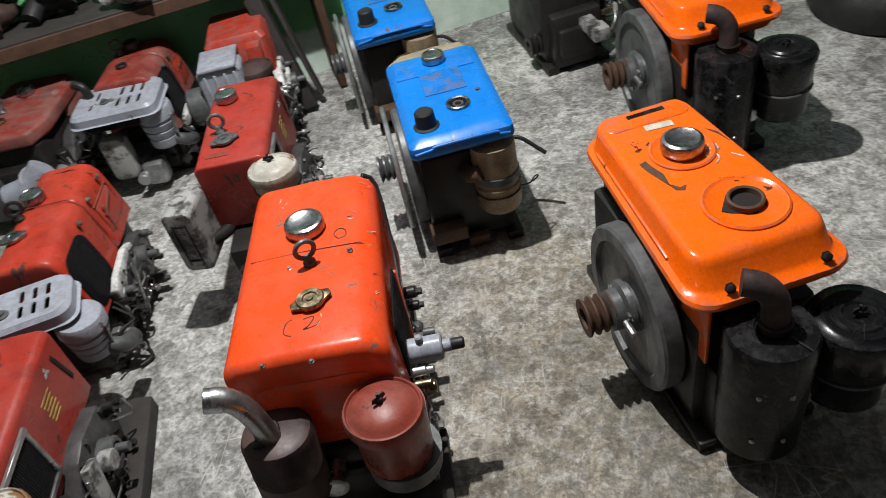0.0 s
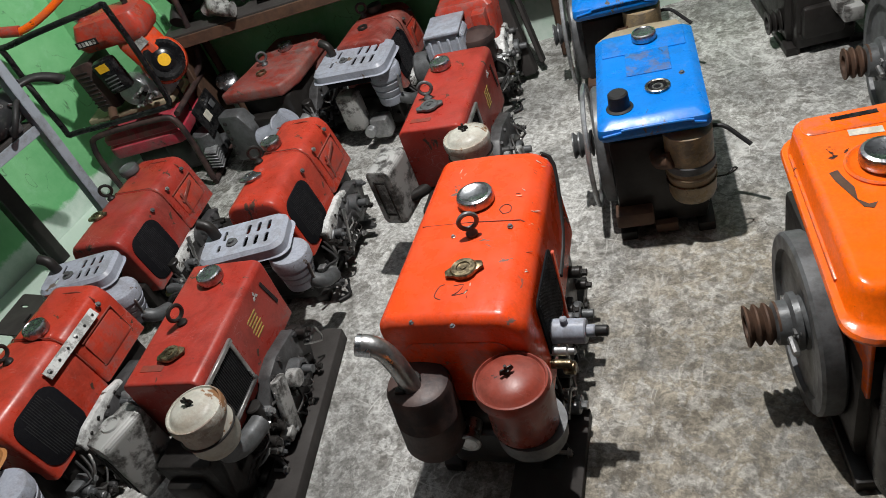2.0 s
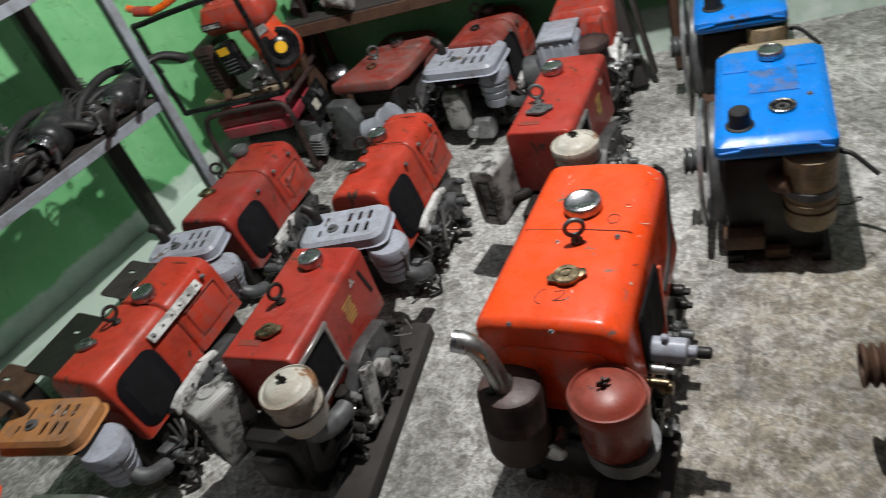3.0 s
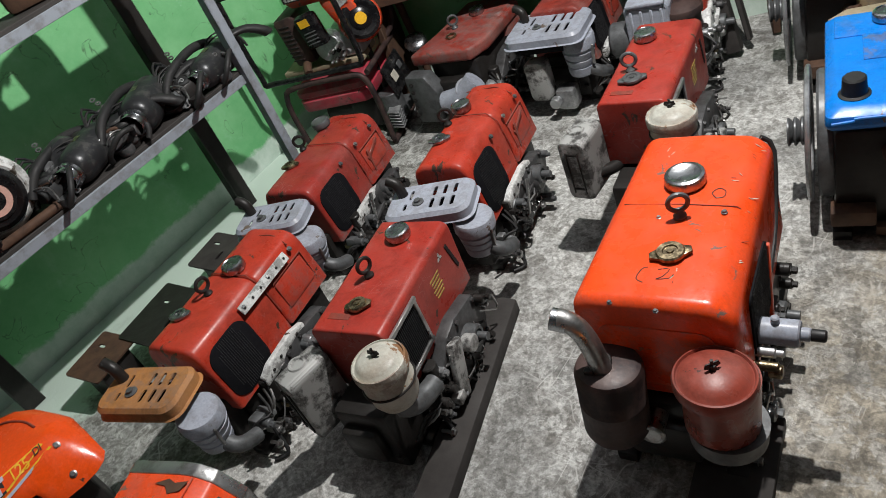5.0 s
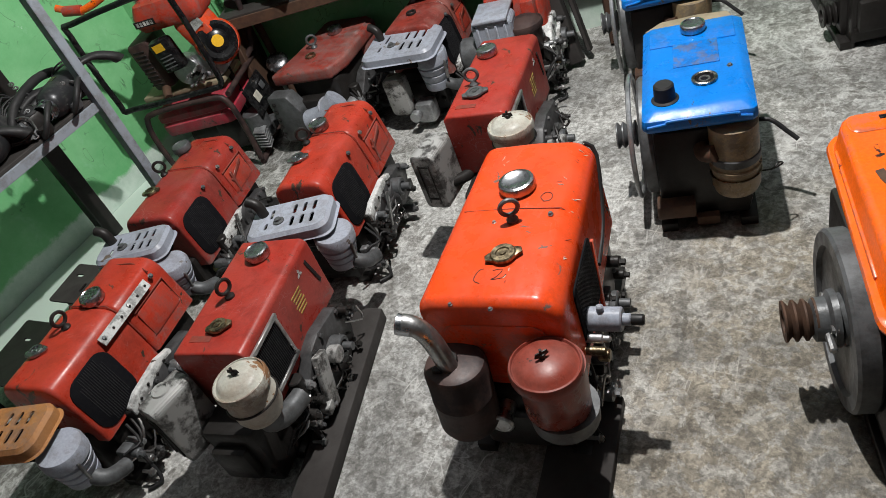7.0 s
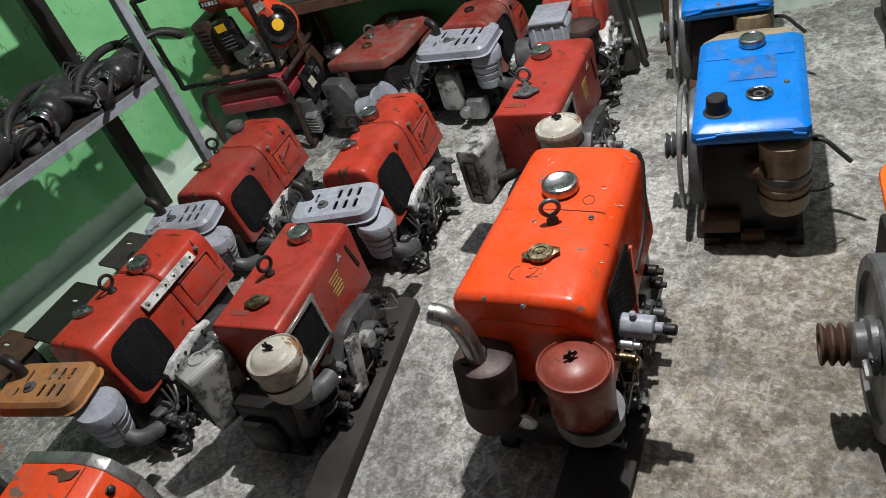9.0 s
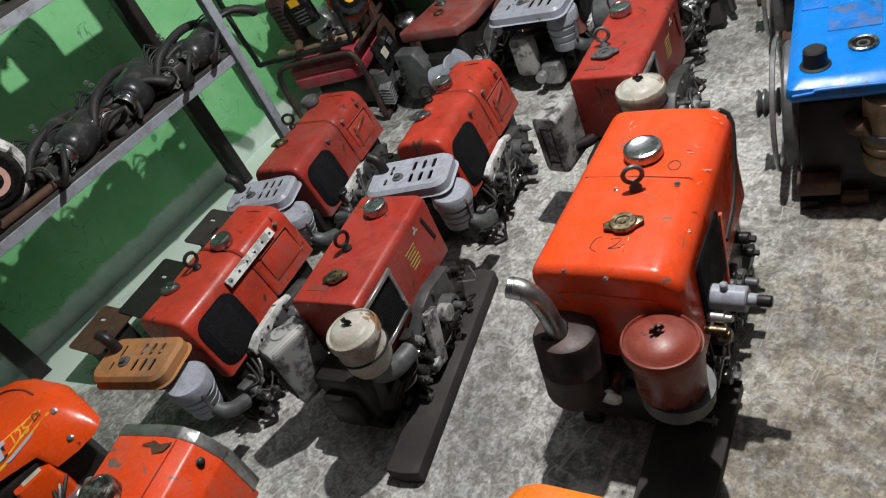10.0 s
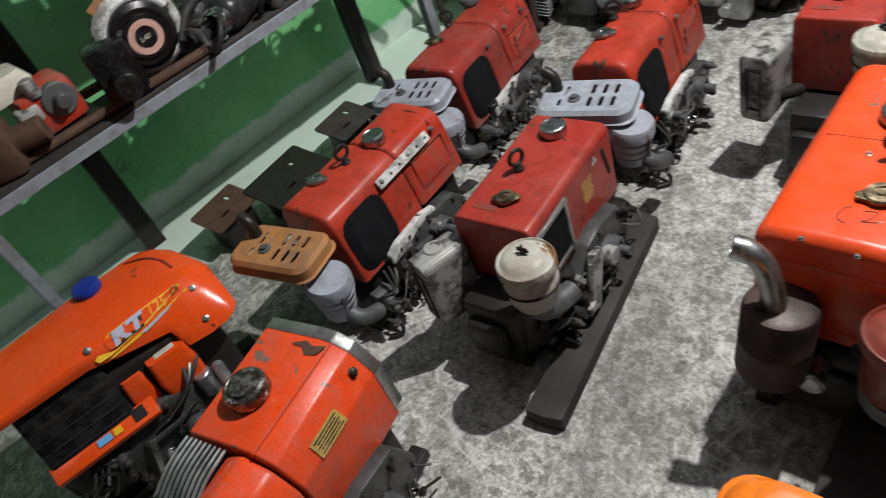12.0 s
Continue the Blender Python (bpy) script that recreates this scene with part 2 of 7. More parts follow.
def concrete():
    m, n, l, b = mat("worn_concrete")
    c = mix(n, l, ramp(n, l, noise_tex(n, l, 1.6, 10, 0.68, dist=0.4), 0.40, 0.58), (0.22, 0.22, 0.215), (0.46, 0.46, 0.45))
    flake = ramp(n, l, noise_tex(n, l, 15, 10, 0.62, dist=0.6), 0.475, 0.505, (0.74, 0.73, 0.71, 1), (1.08, 1.08, 1.07, 1))
    c = mix(n, l, 1.0, c, flake, "MULTIPLY")
    flake2 = ramp(n, l, noise_tex(n, l, 42, 8, 0.62, dist=0.5), 0.47, 0.51, (0.78, 0.77, 0.76, 1), (1.10, 1.10, 1.10, 1))
    c = mix(n, l, 1.0, c, flake2, "MULTIPLY")
    chipm = mix(n, l, ramp(n, l, noise_tex(n, l, 3.1, 6, 0.66), 0.45, 0.58), (0, 0, 0), ramp(n, l, noise_tex(n, l, 24, 9, 0.66, dist=0.6), 0.535, 0.55))
    c = mix(n, l, mix(n, l, 0.65, (0, 0, 0), chipm), c, (0.10, 0.092, 0.08))
    pale = mix(n, l, ramp(n, l, noise_tex(n, l, 2.3, 6, 0.66), 0.46, 0.6), (0, 0, 0), ramp(n, l, noise_tex(n, l, 21, 8, 0.66, dist=0.6), 0.55, 0.565))
    c = mix(n, l, mix(n, l, 0.55, (0, 0, 0), pale), c, (0.52, 0.52, 0.50))
    c = mix(n, l, 1.0, c, ramp(n, l, noise_tex(n, l, 85, 6, 0.75), 0.40, 0.60, (0.66, 0.66, 0.65, 1), (1.28, 1.28, 1.28, 1)), "MULTIPLY")
    worn = ramp(n, l, noise_tex(n, l, 2.8, 5, 0.6), 0.50, 0.60)
    for sc, wd, st, d, amount in ((1.6, 0.006, None, 1.2, 0.7), (2.6, 0.008, (4, 1, 1), 0.3, 0.75), (2.2, 0.008, (1, 4, 1), 0.3, 0.7), (6, 0.009, None, 0.6, 0.5)):
        s = mix(n, l, worn, (0, 0, 0), lines(n, l, sc, wd, d, st))
        c = mix(n, l, mix(n, l, amount, (0, 0, 0), s), c, (0.62, 0.62, 0.60))
    tc = n.new("ShaderNodeTexCoord")
    off = n.new("ShaderNodeVectorMath")
    off.operation = "MULTIPLY_ADD"
    l.new(tc.outputs["Object"], off.inputs[0])
    off.inputs[1].default_value, off.inputs[2].default_value = (0.9, 0.75, 0), (-0.22, -0.95, 0)
    ln = n.new("ShaderNodeVectorMath")
    ln.operation = "LENGTH"
    l.new(off.outputs[0], ln.inputs[0])
    zone = n.new("ShaderNodeMath")
    zone.operation = "MULTIPLY_ADD"
    l.new(noise_tex(n, l, 3.0, 6, 0.65), zone.inputs[0])
    zone.inputs[1].default_value = 1.3
    l.new(ln.outputs["Value"], zone.inputs[2])
    zs = n.new("ShaderNodeMath")
    zs.operation = "MULTIPLY"
    l.new(zone.outputs[0], zs.inputs[0])
    zs.inputs[1].default_value = 0.4
    near = ramp(n, l, zs.outputs[0], 0.38, 0.56, (1, 1, 1, 1), (0, 0, 0, 1))
    patch = ramp(n, l, noise_tex(n, l, 22, 9, 0.68, dist=0.5), 0.47, 0.51)
    c = mix(n, l, mix(n, l, near, (0, 0, 0), mix(n, l, patch, (0.55, 0.55, 0.55), (1, 1, 1))), c, (0.60, 0.53, 0.43), "MULTIPLY")
    sx = n.new("ShaderNodeSeparateXYZ")
    l.new(tc.outputs["Object"], sx.inputs[0])
    lime = n.new("ShaderNodeMath")
    lime.operation = "MULTIPLY_ADD"
    l.new(noise_tex(n, l, 5, 8, 0.72), lime.inputs[0])
    lime.inputs[1].default_value = 0.7
    l.new(sx.outputs[0], lime.inputs[2])
    lim = n.new("ShaderNodeMath")
    lim.operation = "ADD"
    l.new(lime.outputs[0], lim.inputs[0])
    lim.inputs[1].default_value = 1.90
    c = mix(n, l, ramp(n, l, lim.outputs[0], 0.0, 0.08, (1, 1, 1, 1), (0, 0, 0, 1)), c, (0.64, 0.76, 0.68))
    oil = ramp(n, l, noise_tex(n, l, 2.1, 6, 0.6), 0.58, 0.66)
    c = mix(n, l, mix(n, l, 0.22, (0, 0, 0), oil), c, (0.07, 0.062, 0.055))
    l.new(c, b.inputs["Base Color"])
    l.new(ramp(n, l, noise_tex(n, l, 6, 6), 0.35, 0.7, (0.42,) * 3 + (1,), (0.8,) * 3 + (1,)), b.inputs["Roughness"])
    bump(n, l, b, noise_tex(n, l, 30, 10, 0.78, dist=0.8), 0.4, 0.006)
    return m


def green_wall(name, bare_height, top=1.35):
    """Green limewash, worn to pale plaster up to an uneven height."""
    m, n, l, b = mat(name)
    c = mix(n, l, ramp(n, l, noise_tex(n, l, 2.5, 8, 0.7), 0.35, 0.7), (0.13, 0.43, 0.17), (0.25, 0.58, 0.28))
    st = ramp(n, l, noise_tex(n, l, 5, 7, 0.7, dist=0.6), 0.56, 0.70)
    c = mix(n, l, mix(n, l, 0.5, (0, 0, 0), st), c, (0.32, 0.60, 0.38))
    crack = ramp(n, l, noise_tex(n, l, 16, 8, 0.75, dist=1.2), 0.68, 0.71)
    c = mix(n, l, mix(n, l, 0.7, (0, 0, 0), crack), c, (0.05, 0.07, 0.04))
    hair = mix(n, l, ramp(n, l, noise_tex(n, l, 4, 4, 0.6), 0.5, 0.56), (0, 0, 0), lines(n, l, 5, 0.006, 1.0, None, 5))
    c = mix(n, l, mix(n, l, 0.75, (0, 0, 0), hair), c, (0.05, 0.09, 0.05))
    flk = ramp(n, l, noise_tex(n, l, 7, 9, 0.75, dist=0.4), 0.66, 0.675)
    c = mix(n, l, flk, c, (0.50, 0.66, 0.55))
    tc = n.new("ShaderNodeTexCoord")
    sep = n.new("ShaderNodeSeparateXYZ")
    l.new(tc.outputs["Object"], sep.inputs[0])
    add = n.new("ShaderNodeMath")
    add.operation = "MULTIPLY_ADD"
    l.new(noise_tex(n, l, 9, 7, 0.7), add.inputs[0])
    add.inputs[1].default_value = -0.10
    l.new(sep.outputs[2], add.inputs[2])
    edge = ramp(n, l, add.outputs[0], max(0.0, bare_height - 0.065), bare_height - 0.045, (1, 1, 1, 1), (0, 0, 0, 1))
    plaster = mix(n, l, ramp(n, l, noise_tex(n, l, 9, 8, 0.7), 0.35, 0.7), (0.44, 0.58, 0.49), (0.68, 0.76, 0.70))
    up = n.new("ShaderNodeMath")
    up.operation = "GREATER_THAN"
    l.new(sep.outputs[2], up.inputs[0])
    up.inputs[1].default_value = top
    grey = mix(n, l, ramp(n, l, noise_tex(n, l, 3, 6), 0.4, 0.6), (0.09, 0.10, 0.11), (0.14, 0.15, 0.16))
    l.new(mix(n, l, up.outputs[0], mix(n, l, edge, c, plaster), grey), b.inputs["Base Color"])
    b.inputs["Roughness"].default_value = 0.75
    bump(n, l, b, noise_tex(n, l, 14, 8, 0.7), 0.4, 0.008)
    return m


CONCRETE = concrete()
WALL_L = green_wall("green_limewash", 0.10)
WALL_B = green_wall("green_limewash_back", 0.20, 0.85)
GREY_WALL = metal("grey_plaster", (0.09, 0.10, 0.11), 0.85, 0.0, (0.06, 0.065, 0.07), 0.5, 3)


# ---- mesh helpers ----
I4 = Matrix.Identity(4)


def T(x=0, y=0, z=0, rx=0, ry=0, rz=0):
    return pose(x, y, z, rx, ry, rz)


def smooth(bm, angle=38):
    bm.normal_update()
    for f in bm.faces:
        f.smooth = True
    for e in bm.edges:
        if len(e.link_faces) == 2 and e.calc_face_angle(0) > radians(angle):
            e.smooth = False


def part(name, bm, material, parent=None, label="", M=None):
    if M is not None:
        bm.transform(M)
    smooth(bm)
    me = bpy.data.meshes.new(name)
    bm.to_mesh(me)
    bm.free()
    me.materials.append(material)
    ob = new(name, me)
    if parent is not None:
        ob.parent = parent
    if label:
        ob["label"] = label
    return ob


def share(name, src, parent, M, label=""):
    """The same mesh once more, as an object of its own."""
    ob = new(name, src.data)
    ob.parent = parent
    ob.matrix_basis = M
    if label:
        ob["label"] = label
    return ob


def thing(name, M, label, category, group=""):
    ob = new(name)
    ob.empty_display_size = 0.05
    ob.matrix_basis = M
    return tagged(ob, label, category, group)


def merge(bm, add, M=I4):
    add.transform(M)
    me = bpy.data.meshes.new("tmp")
    add.to_mesh(me)
    add.free()
    bm.from_mesh(me)
    bpy.data.meshes.remove(me)
    return bm


def box(sx, sy, sz, bev=0.004, seg=2, M=I4):
    bm = bmesh.new()
    bmesh.ops.create_cube(bm, size=1, matrix=Matrix.Diagonal((sx, sy, sz, 1)))
    if bev:
        bmesh.ops.bevel(bm, geom=bm.edges[:], offset=min(bev, 0.49 * min(sx, sy, sz)), segments=seg, affect="EDGES", profile=0.5)
    bm.transform(M)
    return bm


def lathe(profile, seg=24, M=I4):
    """Turn (radius, height) pairs about z; radius 0 closes an end."""
    bm = bmesh.new()
    rings = []
    for r, z in profile:
        if r <= 0:
            rings.append([bm.verts.new((0, 0, z))])
        else:
            rings.append([bm.verts.new((r * math.cos(2 * math.pi * k / seg), r * math.sin(2 * math.pi * k / seg), z)) for k in range(seg)])
    for a, b in zip(rings, rings[1:]):
        for k in range(seg):
            j = (k + 1) % seg
            if len(a) == 1 and len(b) > 1:
                bm.faces.new((a[0], b[j], b[k]))
            elif len(b) == 1 and len(a) > 1:
                bm.faces.new((a[k], a[j], b[0]))
            elif len(a) > 1:
                bm.faces.new((a[k], a[j], b[j], b[k]))
    bmesh.ops.recalc_face_normals(bm, faces=bm.faces[:])
    bm.transform(M)
    return bm


def cyl(r, h, M=I4, seg=20, bev=0.003):
    b = min(bev, r * 0.4, h * 0.4)
    return lathe([(0, 0), (r - b, 0), (r, b), (r, h - b), (r - b, h), (0, h)], seg, M)


def tube(points, r, seg=10, M=I4, smoothen=3):
    """A pipe along points, ends closed, with a Catmull-Rom line between them."""
    P = [Vector(p) for p in points]
    if smoothen > 1 and len(P) > 2:
        Q = []
        for i in range(len(P) - 1):
            p0, p1, p2, p3 = P[max(i - 1, 0)], P[i], P[i + 1], P[min(i + 2, len(P) - 1)]
            for s in range(smoothen):
                t = s / smoothen
                Q.append(0.5 * (2 * p1 + (p2 - p0) * t + (2 * p0 - 5 * p1 + 4 * p2 - p3) * t * t + (3 * p1 - p0 - 3 * p2 + p3) * t ** 3))
        P = Q + [P[-1]]
    bm = bmesh.new()
    up = None
    rings = []
    for i, p in enumerate(P):
        d = (P[min(i + 1, len(P) - 1)] - P[max(i - 1, 0)]).normalized()
        if up is None:
            up = d.orthogonal().normalized()
        up = (up - d * up.dot(d)).normalized()
        side = d.cross(up)
        rr = r[i * (len(r) - 1) // max(1, len(P) - 1)] if isinstance(r, (list, tuple)) else r
        rings.append([bm.verts.new(p + rr * (math.cos(2 * math.pi * k / seg) * up + math.sin(2 * math.pi * k / seg) * side)) for k in range(seg)])
    for a, b in zip(rings, rings[1:]):
        for k in range(seg):
            bm.faces.new((a[k], a[(k + 1) % seg], b[(k + 1) % seg], b[k]))
    bm.faces.new(rings[0][::-1])
    bm.faces.new(rings[-1])
    bmesh.ops.recalc_face_normals(bm, faces=bm.faces[:])
    bm.transform(M)
    return bm


def ring(R, r, M=I4, seg=24, tseg=8):
    bm = bmesh.new()
    vs = [[bm.verts.new(((R + r * math.cos(b)) * math.cos(a), (R + r * math.cos(b)) * math.sin(a), r * math.sin(b)))
           for b in (2 * math.pi * j / tseg for j in range(tseg))] for a in (2 * math.pi * i / seg for i in range(seg))]
    for i in range(seg):
        for j in range(tseg):
            bm.faces.new((vs[i][j], vs[(i + 1) % seg][j], vs[(i + 1) % seg][(j + 1) % tseg], vs[i][(j + 1) % tseg]))
    bm.transform(M)
    return bm


def slab(poly, h, bev=0.004, M=I4, seg=2):
    """A flat outline (x, y) raised by h, edges rounded."""
    bm = bmesh.new()
    lo = [bm.verts.new((x, y, 0)) for x, y in poly]
    hi = [bm.verts.new((x, y, h)) for x, y in poly]
    n = len(poly)
    bm.faces.new(lo[::-1])
    bm.faces.new(hi)
    for k in range(n):
        bm.faces.new((lo[k], lo[(k + 1) % n], hi[(k + 1) % n], hi[k]))
    bmesh.ops.recalc_face_normals(bm, faces=bm.faces[:])
    if bev:
        bmesh.ops.bevel(bm, geom=bm.edges[:], offset=bev, segments=seg, affect="EDGES", profile=0.5)
    bm.transform(M)
    return bm


def rounded(sx, sy, r, n=5, cx=0, cy=0):
    """Outline of a rounded rectangle."""
    out = []
    for qx, qy, a0 in ((1, 1, 0), (-1, 1, 90), (-1, -1, 180), (1, -1, 270)):
        for k in range(n + 1):
            a = radians(a0 + 90 * k / n)
            out.append((cx + qx * (sx / 2 - r) + r * math.cos(a), cy + qy * (sy / 2 - r) + r * math.sin(a)))
    return out


def plate_with_holes(sx, sy, t, holes, M=I4, r=0.02, bev=0.0):
    """A rounded plate with rounded slots cut through it; holes: (cx, cy, w, h)."""
    bm = bmesh.new()
    loops = [rounded(sx, sy, r)] + [rounded(w, h, min(w, h) * 0.48, 3, cx, cy) for cx, cy, w, h in holes]
    edges = []
    for lp in loops:
        vs = [bm.verts.new((x, y, 0)) for x, y in lp]
        edges += [bm.edges.new((vs[i], vs[(i + 1) % len(vs)])) for i in range(len(vs))]
    bmesh.ops.triangle_fill(bm, edges=edges, use_beauty=True)
    bmesh.ops.recalc_face_normals(bm, faces=bm.faces[:])
    if bm.faces[0].normal.z < 0:
        bmesh.ops.reverse_faces(bm, faces=bm.faces[:])
    ext = bmesh.ops.extrude_face_region(bm, geom=bm.faces[:])
    bmesh.ops.translate(bm, vec=(0, 0, t), verts=[v for v in ext["geom"] if isinstance(v, bmesh.types.BMVert)])
    bmesh.ops.recalc_face_normals(bm, faces=bm.faces[:])
    bm.transform(M)
    return bm


def text_mesh(body, size, depth, M=I4, shear=0.0):
    cu = bpy.data.curves.new("letters", "FONT")
    cu.body, cu.size, cu.extrude, cu.shear = body, size, depth, shear
    ob = new("letters", cu)
    bpy.context.view_layer.update()
    me = bpy.data.meshes.new_from_object(ob.evaluated_get(bpy.context.evaluated_depsgraph_get()))
    bpy.data.objects.remove(ob)
    bm = bmesh.new()
    bm.from_mesh(me)
    bm.transform(M)
    return bm


# directions for parts that lie on their side
RX = T(0, 0, 0, 0, 90, 0)     # z turned to +x
LX = T(0, 0, 0, 0, -90, 0)    # z turned to -x
NY = T(0, 0, 0, 90, 0, 0)     # z turned to -y
FY = T(0, 0, 0, -90, 0, 0)    # z turned to +y


# ---- room ----
def slab_wall(name, a, b, h, material, thick=0.15, z=0.0):
    """Upright wall from a to b in plan; its thickness lies to the left of that way."""
    a, b = Vector((*a, 0)), Vector((*b, 0))
    d = b - a
    ang = math.degrees(math.atan2(d.y, d.x))
    bm = box(d.length, thick, h, 0.0, 1, T(d.length / 2, thick / 2, h / 2 + z))
    ob = part(name, bm, material)
    ob.matrix_basis = T(a.x, a.y, 0, 0, 0, ang)
    return tagged(ob, kind="structure")


bm = bmesh.new()
bmesh.ops.create_grid(bm, x_segments=60, y_segments=60, size=3.6)
for v in bm.verts:
    v.co.z = 0.003 * noise.noise(v.co * 2.2)
bm.transform(T(0.6, 0.9, 0))
floor_ob = tagged(part("floor", bm, CONCRETE), "worn stained grey concrete workshop floor", kind="structure")

WALL_C = Vector((-2.60, 2.295))   # foot of the side wall
BACK_DIR = Vector((1, 0.42)).normalized()
tagged(slab_wall("wall_west", (-2.46, -2.4), (WALL_C.x, WALL_C.y), 3.1, WALL_L), "green limewashed wall worn pale along its foot")
bx = WALL_C + BACK_DIR * 5.6
tagged(slab_wall("wall_north", (WALL_C.x, WALL_C.y), (bx.x, bx.y), 3.1, WALL_B), "green painted back wall, pale at the foot")
# unseen walls and ceiling added to close the room, dark to limit bounced light
slab_wall("unseen_wall_east", (bx.x, bx.y), (3.2, -2.4), 3.1, GREY_WALL)
slab_wall("unseen_wall_south", (3.2, -2.4), (-2.46, -2.4), 3.1, GREY_WALL)
ce = part("unseen_ceiling", box(7.2, 8.4, 0.1, 0, 1, T(0.4, 1.2, 3.16)), GREY_WALL)
tagged(ce, kind="structure")


# ---- engine parts ----
def hood_profile(W, zb, zt, style):
    w = W / 2
    if style == "square":
        return [(-w, zb), (-w, zt - 0.012), (-w + 0.012, zt), (w - 0.012, zt), (w, zt - 0.012), (w, zb)]
    if style == "big":
        return [(-w - 0.004, zb), (-w, zt - 0.026), (-w + 0.024, zt - 0.003), (0, zt), (w - 0.036, zt - 0.004), (w - 0.004, zt - 0.034), (w + 0.004, zb)]
    return [(-w - 0.004, zb), (-w + 0.008, zt - 0.032), (-w + 0.026, zt - 0.008), (-w + 0.05, zt), (w - 0.055, zt), (w - 0.034, zt - 0.008), (w - 0.018, zt - 0.032), (w + 0.008, zb)]


def fillet(pts, r, n=4):
    """Round the inner corners of an open line of points and divide its long runs."""
    P = [Vector(p) for p in pts]
    out = [P[0]]
    for a, b, c in zip(P, P[1:], P[2:]):
        u, v = a - b, c - b
        d = min(r, 0.48 * u.length, 0.48 * v.length)
        p, q = b + u.normalized() * d, b + v.normalized() * d
        out += [p.lerp(b, t).lerp(b.lerp(q, t), t) for t in (k / n for k in range(n + 1))]
    out.append(P[-1])
    full = [out[0]]
    for a, b in zip(out, out[1:]):
        m = max(1, int((b - a).length / 0.035))
        full += [a.lerp(b, k / m) for k in range(1, m + 1)]
    return [(p.x, p.y) for p in full]


def hood_shell(W, L, zb, zt, style, bev=0.008, fr=None):
    """Sheet-metal cover drawn out along y, its ends rolled over, the sheet slightly wavy."""
    prof = fillet(hood_profile(W, zb, zt, style), {"square": 0.010, "big": 0.020}.get(style, 0.016))
    fr = fr or {"square": 0.007, "big": 0.024}.get(style, 0.013)
    st = [(-L / 2 + fr * (1 - math.cos(a)), fr * (1 - math.sin(a))) for a in (radians(18 * k) for k in range(6))]
    m = max(4, int(L / 0.04))
    st += [(-L / 2 + fr + (L - 2 * fr) * k / m, 0.0) for k in range(1, m)]
    st += [(-y, i) for y, i in st[5::-1]]
    bm = bmesh.new()
    rings = []
    for y, ins in st:
        row = []
        for x, z in prof:
            u = (z - zb) / (zt - zb)
            w = 0.0016 * noise.noise(Vector((x * 9 + W * 40, y * 9 + L * 30, z * 9))) if u > 0.1 else 0
            row.append(bm.verts.new((x * (1 - 1.4 * ins / W) + w * (abs(x) > W * 0.4), y, z - ins * max(0, u) + w * (u > 0.9))))
        rings.append(row)
    for a, b in zip(rings, rings[1:]):
        for k in range(len(a)):
            bm.faces.new((a[k], a[k - 1], b[k - 1], b[k]))
    bm.faces.new(rings[0])
    bm.faces.new(rings[-1])
    bmesh.ops.recalc_face_normals(bm, faces=bm.faces[:])
    return bm


def taper(bm, L, near, far):
    """Widen the near end and narrow the far one."""
    for v in bm.verts:
        u = min(1, max(0, v.co.y / L + 0.5))
        v.co.x *= near * (1 - u) + far * u
    return bm


def cap_round(r=0.038, h=0.026):
    return lathe([(r * 0.8, -0.012), (r * 0.8, 0.002), (r * 0.97, 0.003), (r, 0.006), (r, h * 0.72), (r * 0.94, h * 0.92), (r * 0.8, h), (r * 0.74, h - 0.002), (0, h - 0.003)], 32)


def cap_radiator(r=0.026):
    bm = lathe([(r * 0.7, -0.01), (r * 0.75, 0.004), (r, 0.005), (r, 0.011), (r * 0.9, 0.014), (r * 0.55, 0.014), (r * 0.5, 0.011), (r * 0.25, 0.011), (r * 0.22, 0.014), (0, 0.014)], 28)
    merge(bm, slab([(-r * 1.45, -0.007), (-r * 0.7, -0.017), (r * 0.7, -0.017), (r * 1.45, -0.007), (r * 1.45, 0.007), (r * 0.7, 0.017), (-r * 0.7, 0.017), (-r * 1.45, 0.007)], 0.007, 0.002, T(0, 0, 0.003)))
    return bm


def lifting_eye(tilt=0):
    bm = ring(0.019, 0.0052, T(0, 0, 0.036, 90, 0, tilt))
    merge(bm, lathe([(0, 0), (0.013, 0), (0.013, 0.006), (0.008, 0.012), (0.006, 0.02), (0, 0.02)], 16))
    return bm


def bolt(r=0.006, h=0.006):
    bm = lathe([(r * 1.35, 0), (r * 1.35, 0.0015), (r, 0.002), (r, h), (r * 0.8, h + 0.001), (0, h + 0.001)], 6)
    return bm


def air_can(r, h, lip=0.006):
    """Oil-bath air cleaner bowl."""
    return lathe([(0, 0), (r * 0.62, 0), (r * 0.78, h * 0.06), (r * 0.9, h * 0.22), (r * 0.93, h * 0.5), (r * 0.95, h * 0.52), (r * 0.95, h * 0.58), (r * 0.93, h * 0.6), (r * 0.94, h), (0, h)], 36)


def air_lid(r):
    return lathe([(r * 0.94, -0.012), (r * 1.02, -0.012), (r * 1.03, -0.006), (r * 1.03, 0.005), (r * 0.995, 0.011), (r * 0.95, 0.012), (r * 0.915, 0.007), (r * 0.88, 0.008), (r * 0.80, 0.016), (r * 0.6, 0.023), (r * 0.25, 0.028), (0, 0.029)], 40)


def wing_nut():
    bm = lathe([(0, 0), (0.007, 0), (0.006, 0.012), (0.003, 0.013), (0.003, 0.024), (0, 0.024)], 10)
    merge(bm, slab([(-0.015, 0.004), (-0.006, 0.0), (0.006, 0.0), (0.015, 0.004), (0.012, 0.014), (-0.012, 0.014)], 0.003, 0.001, T(0, 0.0015, 0.004, 90, 0, 0)))
    return bm


